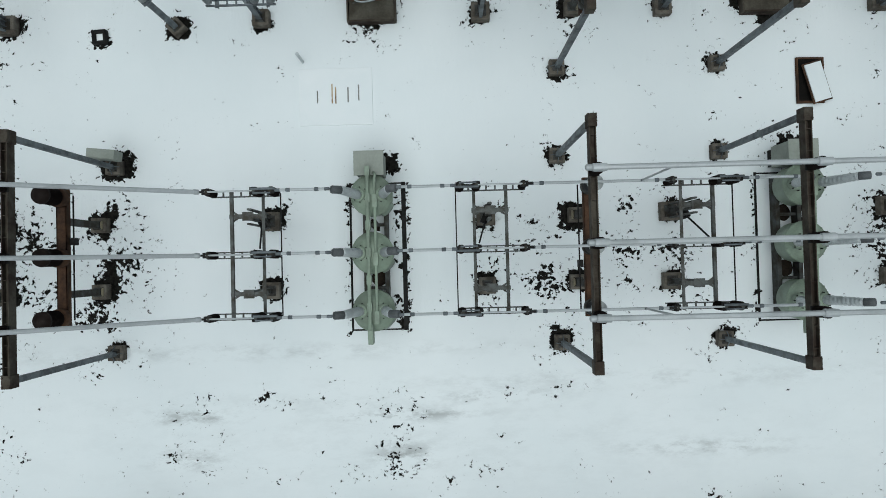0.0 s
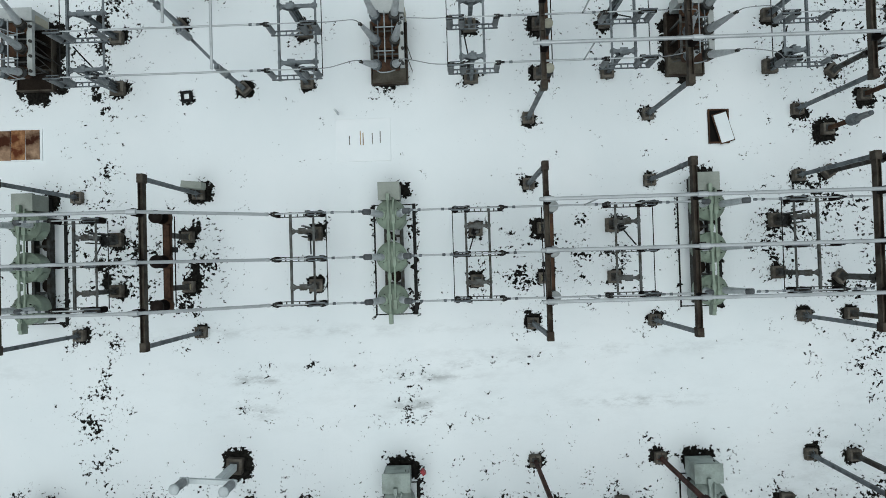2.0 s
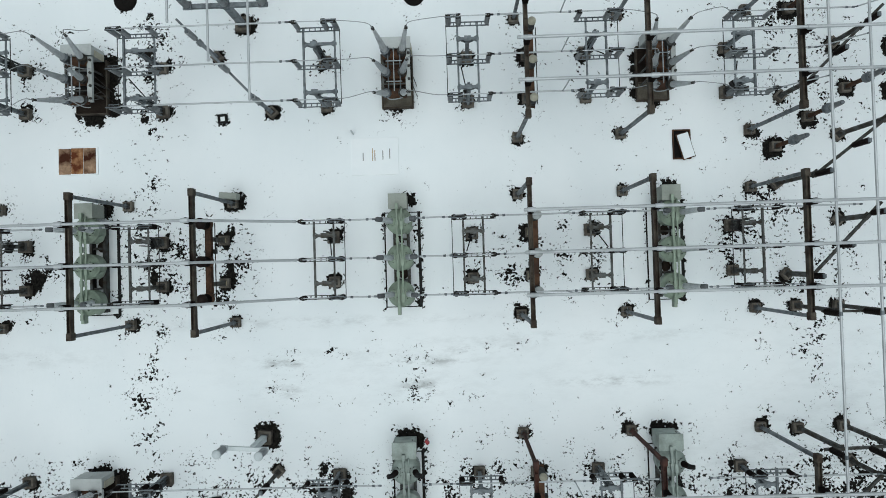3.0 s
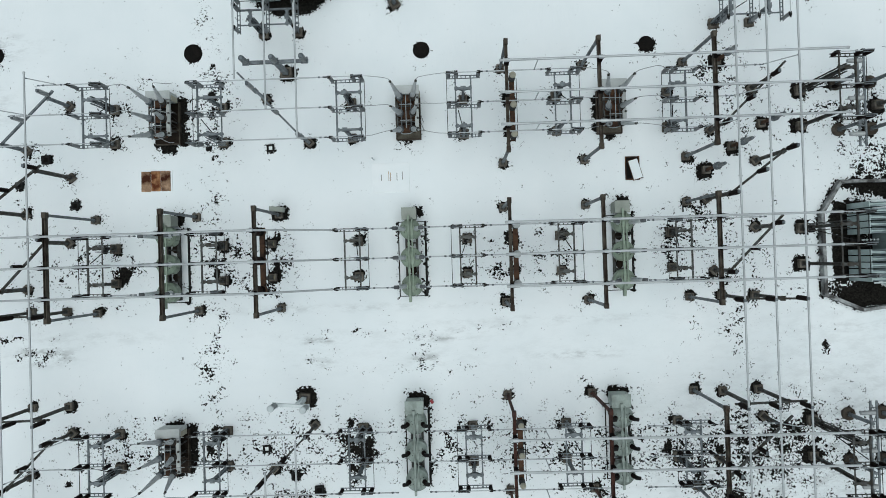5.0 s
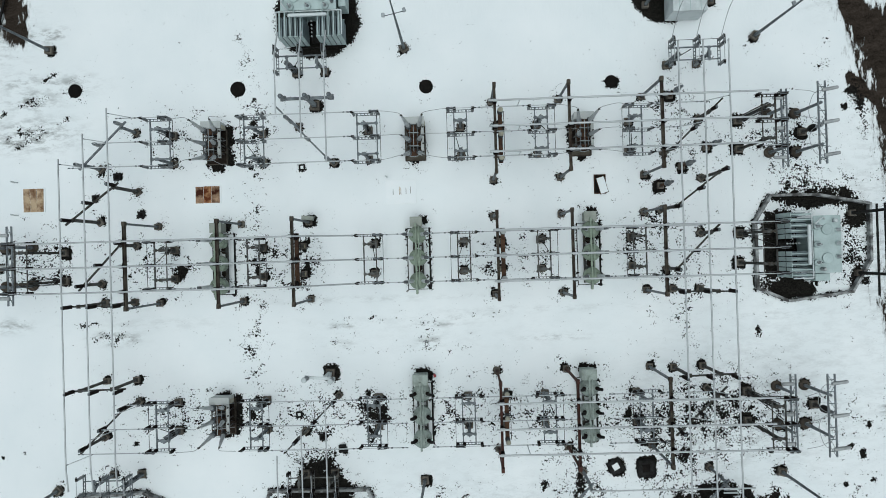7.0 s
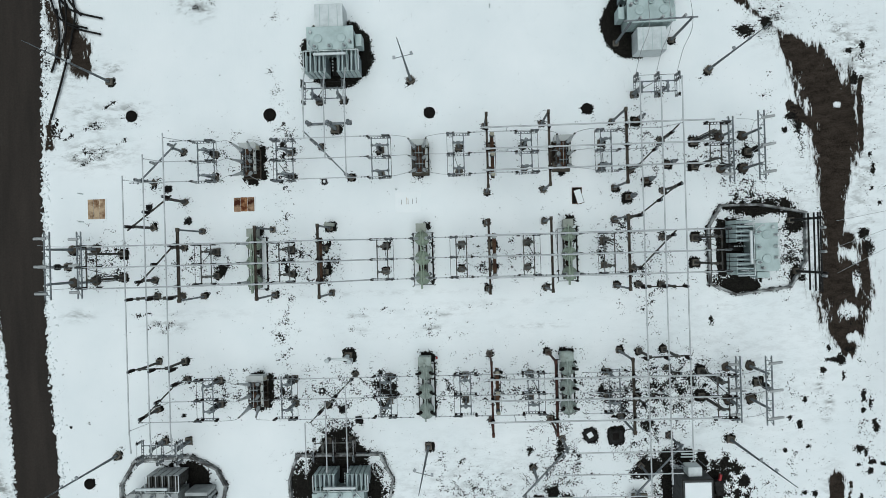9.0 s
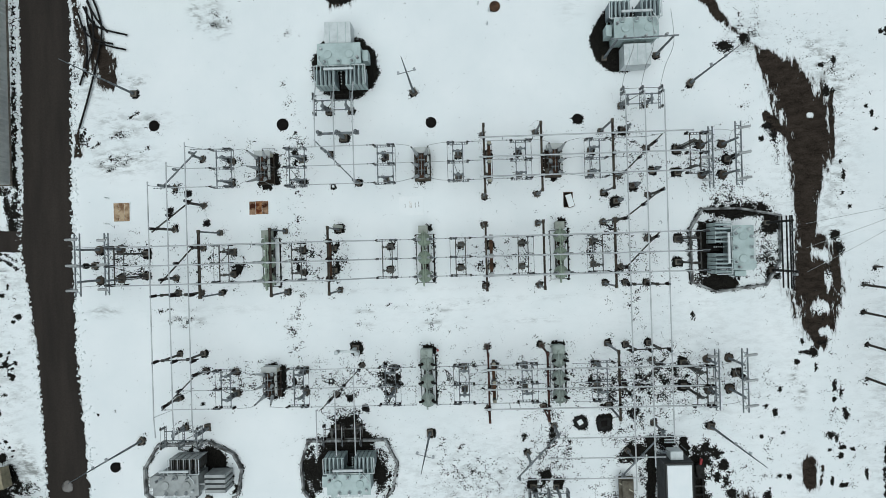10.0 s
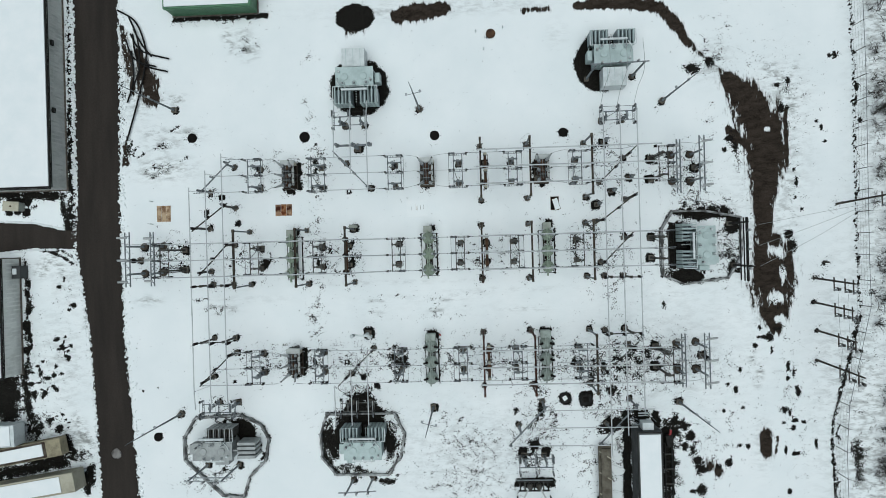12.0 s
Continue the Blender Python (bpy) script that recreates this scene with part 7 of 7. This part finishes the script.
# fine scatter; the long strip at x 21.45 also paints the trailer's shadow
for x, y, rx, ry, k in (
    (29.52, -22.35, 4.5, 5.5, 0.25), (21.45, -24.19, 0.9, 5.5, 0.45), (26.25, -24.91, 1, 4.5, 0.58), (33.59, -13.35, 5, 4, 0.22),
    (39.84, -16.05, 1.6, 9, 0.26), (40.95, -21.87, 2, 5, 0.22), (40.04, 14.26, 2, 4, 0.25), (40.79, 7.14, 1.2, 4, 0.26),
    (37.09, 22.12, 4, 3, 0.22), (31.52, 15.86, 1.2, 2.5, 0.26), (33.06, 25.52, 3, 3, 0.20), (-9.36, -11.19, 7, 3, 0.36),
    (6.52, -11.51, 12, 2.8, 0.33), (15.65, -11.69, 4, 3, 0.40), (-20.11, -10.97, 6, 2.5, 0.36),
    (2.96, -21.32, 5, 3.5, 0.36), (-14.37, 1.23, 2.2, 4, 0.33), (-22.48, 1.11, 4.5, 3, 0.31), (-32.02, 1.71, 4, 3, 0.38),
    (-14.07, 12.20, 1.8, 4, 0.40), (-20.15, 11.74, 5, 2.5, 0.28), (27.85, 10.15, 4, 3, 0.36),
    (-47.58, -10.42, 3.2, 5, 0.22), (-45.26, -2.34, 2, 4, 0.19), (49.12, -9.16, 1.6, 1.6, 0.25), (50.63, -1.82, 1.6, 2.5, 0.31),
    (47.17, -23.88, 0.8, 3, 0.31), (49.20, -22.62, 2.5, 5, 0.23), (50.81, 13.87, 1.5, 2, 0.30), (-12.70, 1.90, 1.4, 1.8, 0.39),
    (-12.72, 0.18, 1, 0.9, 0.41), (-10.61, -0.64, 1.6, 0.9, 0.36), (-10.11, 1.07, 0.5, 1.6, 0.47), (-9.24, 1.24, 0.9, 1.8, 0.42), (-14.72, 24.87, 1, 1.2, 0.30),
    (18.10, 2.85, 3, 3, 0.36), (19.21, 12.62, 3, 3, 0.34), (-28.66, -24.89, 3, 1.5, 0.40), (-9.55, -17.96, 5, 2, 0.46),
):
    soil(x, y, rx, ry, k)
def melted(x, y, rx, ry, power=2.0):
    """Ground melted clear under a warm transformer, with a crisp edge; a higher power squares the outline."""
    w = window(x, y, 1.6 * max(rx, ry))
    q = (np.abs((0.75 * gx[w] + 0.25 * wx[w] - x) / rx) ** power + np.abs((0.75 * gy[w] + 0.25 * wy[w] - y) / ry) ** power) ** (1 / power)
    bare[w] = np.maximum(bare[w], np.clip(0.5 + (1 - q) * 4.5, 0, 1) * (q < 1.12))


melted(-9.04, 29.2, 2.3, 1.6)
melted(-8.75, 20.95, 3.45, 3.35)
melted(19.29, 22.72, 2.95, 3.3)
smear(bare, [(27.3, 5.1), (29.0, 4.9), (30.2, 4.7), (31.5, 4.8), (34.3, 4.4)], (0.2, 0.4, 0.55, 0.35, 0.15), 1.0)
melted(26.95, 1.4, 0.55, 2.75, 4)
melted(28.6, -2.25, 1.9, 0.5, 3)
hole(bare, 27.1, 4.3, 0.8, 0.32)
hole(bare, 26.2, 1.5, 0.22, 2.6)
melted(-9.53, -17.36, 2.6, 1.4)
melted(-9.61, -20.14, 3.6, 2.2)
melted(-23.74, -19.47, 1.6, 1.6)
soil(-4.99, -11.65, 1.3, 2.6, 0.52)
soil(16.33, -12.13, 1.6, 2.6, 0.52)
soil(-14.61, -11.44, 1.2, 2.4, 0.48)
soil(20.39, -12.18, 2.5, 2.6, 0.46)
soil(-24.61, 0.83, 1.2, 2.4, 0.36)
soil(-48.3, -12.8, 2.6, 2.4, 0.36)
soil(-47.2, -17.4, 2.2, 1.2, 0.42)
smear(bare, [(-50.4, -11.3), (-50.0, -14.5), (-49.6, -17.0)], (0.5, 0.6, 0.6), 0.8)
trodden = random.Random(77)
for cx, cy, rx, ry, count in ((-48.0, -12.9, 2.5, 2.0, 30), (-45.6, -8.9, 1.1, 1.4, 9), (-46.9, -17.6, 2.0, 0.9, 13)):
    for k in range(count):
        clod(cx + trodden.uniform(-rx, rx), cy + trodden.uniform(-ry, ry), trodden.uniform(0.12, 0.36), trodden.uniform(0.1, 0.26))
soil(6.9, 1.2, 1.5, 2.6, 0.31)
soil(4.55, 0.1, 0.7, 0.9, 0.46)
soil(4.5, 2.1, 0.5, 0.6, 0.42)
soil(3.5, 1.0, 1.6, 2.2, 0.27)
soil(9.2, 1.2, 1.2, 2.2, 0.3)
for y, k in ((17.0, 0.3), (14.0, 0.36), (11.0, 0.4), (8.5, 0.38), (5.0, 0.36), (1.5, 0.42), (-2.5, 0.38), (-5.0, 0.38), (-8.0, 0.36)):
    soil(-14.2, y, 0.8, 1.9, k)
soil(1.26, -11.79, 1, 2.2, 0.42)
soil(8.51, -11.96, 1, 2.2, 0.42)
edge_rng = random.Random(31)
# black ruts where vehicles turn off the road, wet ground along the wall and the fence
smear(bare, [(-47.76, 3.09), (-46.17, 2.57), (-44.86, 1.92), (-43.98, 1.22)], (0.2, 0.22, 0.22, 0.2), 0.95)
smear(bare, [(-46.50, 3.12), (-44.98, 2.67), (-43.75, 1.89)], (0.14, 0.16, 0.14), 0.85)
smear(bare, [(-45.08, 9.04), (-44.57, 7.13), (-44.15, 5.08)], (0.3, 0.45, 0.5), 0.9)
smear(bare, [(-52.61, 9.75), (-48.41, 9.48), (-45.63, 9.19)], (0.6, 0.5, 0.4), 0.9)
smear(bare, [(-49.16, 7.81), (-48.31, 8.19)], (0.4, 0.3), 0.6)
for x, y, wide in PADS:
    for side, width in ((wide + 0.06, 0.17), (-wide - 0.05, 0.13)):
        smear(bare, [(x + side, y - 2.6), (x + side + 0.04, y), (x + side, y + 2.4)], (width, width * 0.8, width), 0.62)
    smear(bare, [(x + 0.6, y - 2.0), (x + 0.62, y + 2.2)], (0.12, 0.1), 0.6)
smear(bare, [(-53.57, -23.78), (-49.34, -23.22), (-45.28, -22.66)], (0.9, 0.8, 0.6), 0.85)
smear(bare, [(-45.20, -19.61), (-44.55, -21.32)], (0.5, 0.5), 0.85)
smear(bare, [(-43.12, -24.72), (-42.74, -26.08)], (0.6, 0.5), 0.9)
smear(bare, [(25.83, -19.18), (25.92, -22.95), (25.73, -27.63)], (0.8, 0.7, 0.6), 0.66)
# soil and the charcoal trailer's shadow, painted as one dark strip west of it
smear(bare, [(21.52, -19.31), (21.21, -23.54), (20.91, -27.58)], (0.3, 0.45, 0.5), 0.75)
for x, y in ((-34.13, 12.30), (-32.94, 14.89), (-32.24, 11.85), (-35.20, 13.82), (-29.92, 13.25), (-33.60, 11.29), (-36.02, 14.56), (-30.93, 16.95)):
    h = edge_rng.uniform(0.3, 0.7)
    smear(bare, [(x - h, y - h * 0.6), (x + h, y + h * 0.6)], (0.18, 0.26), edge_rng.uniform(0.5, 0.62))
smear(bare, [(-43.36, 32.81), (-43.61, 21.31), (-43.93, 10.09)], (0.35, 0.3, 0.4), 0.9)
smear(bare, [(-14.09, -19.88), (-13.96, -22.41), (-12.53, -24.16)], (0.3, 0.35, 0.25), 0.8)
smear(bare, [(-13.23, -17.90), (-14.01, -19.41)], (0.3, 0.3), 0.8)
smear(bare, [(-5.07, -20.01), (-5.40, -22.26)], (0.15, 0.2), 0.7)
smear(bare, [(-12.40, -24.29), (-7.06, -24.36)], (0.2, 0.2), 0.6)
smear(bare, [(-30.46, -20.84), (-29.97, -22.86), (-27.84, -24.90)], (0.12, 0.15, 0.15), 0.6)
for points in CURBS:
    smear(bare, points + points[:1], [0.26] * (len(points) + 1), 0.68)
edge = random.Random(8)
for a, b in dirt:
    n = max(2, int(math.dist(a, b) / 0.25))
    for k in range(n):
        f = k / n
        soil(a[0] + (b[0] - a[0]) * f + edge.uniform(-0.05, 0.05), a[1] + (b[1] - a[1]) * f, edge.uniform(0.07, 0.14), 0.25, edge.uniform(0.5, 0.95))


def thin_snow(x, y, rx, ry, k):
    w = window(x, y, 3 * max(rx, ry))
    q = ((gx[w] - x) / rx) ** 2 + ((gy[w] - y) / ry) ** 2
    grey[w] = np.maximum(grey[w], k * np.exp(-q))


thin_snow(-26.38, -4.61, 1.6, 0.6, 0.9)
thin_snow(-34.77, -3.27, 1.3, 0.4, 0.9)
thin_snow(-33.31, 16.55, 2.0, 0.8, 0.8)
thin_snow(-32.75, 12.15, 2.6, 1.2, 0.9)
thin_snow(-36.15, 25.75, 1.5, 4.0, 0.6)
thin_snow(47.37, -16.18, 4.0, 14.0, 0.9)
thin_snow(50.30, -0.21, 3.0, 12.0, 0.9)
thin_snow(35.89, 1.48, 3.0, 10.0, 0.5)
thin_snow(27.92, -10.64, 10.0, 8.0, 0.25)
thin_snow(-45.49, -10.46, 3.0, 6.0, 0.5)
thin_snow(-4.88, 29.77, 6.0, 1.0, 0.6)
thin_snow(1.08, 29.84, 12.0, 0.8, 0.6)
thin_snow(-2.17, -3.73, 9.0, 0.5, 0.15)
thin_snow(-23.29, -3.55, 6.0, 0.5, 0.25)
thin_snow(14.42, 26.30, 1.0, 1.5, 0.35)
thin_snow(40.32, 12.96, 2.5, 8.0, 0.5)
thin_snow(48.76, -22.62, 4.0, 6.0, 1.0)
thin_snow(32.01, 22.32, 2.0, 2.0, 0.8)
thin_snow(39.76, 3.95, 1.5, 5.0, 0.7)
thin_snow(39.51, 18.15, 3.0, 2.5, 0.7)
thin_snow(24.03, -12.18, 9.0, 4.0, 0.6)
thin_snow(2.94, -21.98, 8.0, 5.0, 0.5)
thin_snow(1.01, -5.08, 14.0, 1.8, 0.1)
thin_snow(-7.41, -4.13, 1.6, 0.2, 0.9)
thin_snow(-7.63, -5.54, 1.2, 0.3, 0.8)
thin_snow(-0.18, -4.20, 2.4, 0.2, 0.9)
thin_snow(-0.31, -5.61, 1.0, 0.5, 0.9)
thin_snow(2.86, -3.62, 2.0, 0.2, 0.7)
thin_snow(9.78, -5.46, 3.0, 0.25, 0.6)
thin_snow(-5.77, -1.99, 9.0, 0.25, 0.35)
thin_snow(8.06, -3.13, 10.0, 0.3, 0.3)
thin_snow(28.10, -4.15, 6.0, 0.4, 0.3)
thin_snow(49.34, -17.50, 3.0, 6.0, 1.0)
thin_snow(48.90, -24.55, 3.2, 5.0, 1.4)
soil(47.17, -23.56, 0.9, 3.2, 0.70)
soil(48.67, -25.83, 2.4, 3, 0.25)
thin_snow(50.57, 19.01, 2.4, 12.0, 1.2)
thin_snow(50.78, 26.69, 2.6, 5.0, 1.2)
soil(51.01, 26.04, 1.6, 2.5, 0.25)
soil(50.64, 17.08, 1.4, 3.5, 0.24)
thin_snow(36.53, -21.54, 1.0, 3.0, 0.6)
thin_snow(-44.53, -1.00, 2.0, 2.5, 0.6)
thin_snow(-35.58, 21.68, 2.5, 3.0, 1.2)
thin_snow(-32.40, 12.20, 3.2, 1.3, 1.3)
thin_snow(-32.57, 15.00, 2.0, 0.9, 1.2)
thin_snow(-29.46, 16.28, 2.5, 0.8, 0.9)
soil(-33.11, 12.22, 1.6, 0.5, 0.50)
soil(-31.86, 14.97, 1.2, 0.4, 0.42)
thin_snow(-26.02, -4.68, 1.8, 0.5, 1.2)
thin_snow(-34.70, -3.43, 1.4, 0.5, 1.2)
smear(bare, [(47.65, 28.75), (47.67, 22.33), (47.63, 9.49), (47.49, -0.13), (47.69, -4.63), (47.80, -7.20)], (0.1, 0.1, 0.1, 0.1, 0.1, 0.1), 0.8)
smear(bare, [(47.80, -7.20), (46.56, -11.67), (45.51, -15.50), (44.49, -18.70), (44.29, -21.27), (44.47, -26.42), (44.49, -27.83)], (0.19, 0.19, 0.19, 0.19, 0.19, 0.19, 0.19), 0.85)
smear(grey, [(-43.02, -21.34), (-43.64, -18.62)], (0.5, 0.5), 1.3)
smear(grey, [(-43.95, -17.26), (-42.31, -20.67)], (0.6, 0.6), 1.3)
smear(grey, [(-46.90, 1.43), (-47.97, 0.45)], (0.8, 0.8), 1.3)
smear(grey, [(-46.19, 1.75), (-45.18, 0.37)], (0.6, 0.6), 1.3)
smear(grey, [(-48.50, -18.21), (-43.67, -19.64)], (0.9, 0.9), 1.3)
smear(grey, [(-31.72, 12.26), (-34.49, 11.54)], (0.6, 0.6), 1.3)
smear(grey, [(-32.77, 11.48), (-31.72, 12.12)], (0.4, 0.4), 1.3)
smear(grey, [(-42.18, -4.10), (-42.25, -6.47)], (0.5, 0.5), 1.3)
smear(grey, [(38.34, 21.42), (39.53, 18.79)], (0.8, 0.8), 1.3)
smear(grey, [(40.86, 21.32), (39.54, 19.44)], (0.7, 0.7), 1.3)
smear(grey, [(40.47, 18.76), (41.05, 16.80)], (0.6, 0.6), 1.3)
smear(grey, [(39.61, 10.40), (40.18, 7.81)], (0.8, 0.8), 1.3)
smear(grey, [(35.55, -11.12), (35.84, -12.10)], (0.5, 0.5), 1.3)
smear(grey, [(36.09, -14.69), (36.44, -13.40)], (0.4, 0.4), 1.3)
smear(grey, [(-22.43, 27.20), (-21.79, 25.83)], (0.9, 0.9), 1.3)
smear(grey, [(-24.44, 27.95), (-23.81, 26.25)], (0.5, 0.5), 1.3)
smear(grey, [(-32.18, 20.21), (-30.12, 20.46)], (0.5, 0.5), 1.3)
# wheel ruts and wind-packed ridges give the snow a little relief
gz = 0.02 * np.sin(gx * 0.9 + 2 * np.sin(gy * 0.35)) * np.sin(gy * 0.6) - 0.05 * np.clip((bare - 0.55) * 2.5, 0, 1) - 0.03 * np.clip((mud - 0.5) * 2.5, 0, 1)
gz[(np.abs(gx) > 61.5) | (np.abs(gy) > 36.5)] = 0
verts = np.stack([gx.ravel(), gy.ravel(), gz.ravel() - 0.02], 1)
nx, ny = len(xs), len(ys)
i = (np.arange(ny - 1)[:, None] * nx + np.arange(nx - 1)[None]).ravel()
mesh = bpy.data.meshes.new("ground")
mesh.from_pydata(verts.tolist(), [], np.stack([i, i + 1, i + 1 + nx, i + nx], 1).tolist())
for key, field in (("bare", bare), ("mud", mud), ("grey", grey)):
    a = mesh.attributes.new(key, "FLOAT", "POINT")
    a.data.foreach_set("value", field.ravel().astype(np.float32))
mesh.shade_smooth()
mesh.materials.append(SNOW_GROUND)
tagged(new("ground", mesh), "snow-covered yard ground with dark soil showing through", "ground", kind="structure")
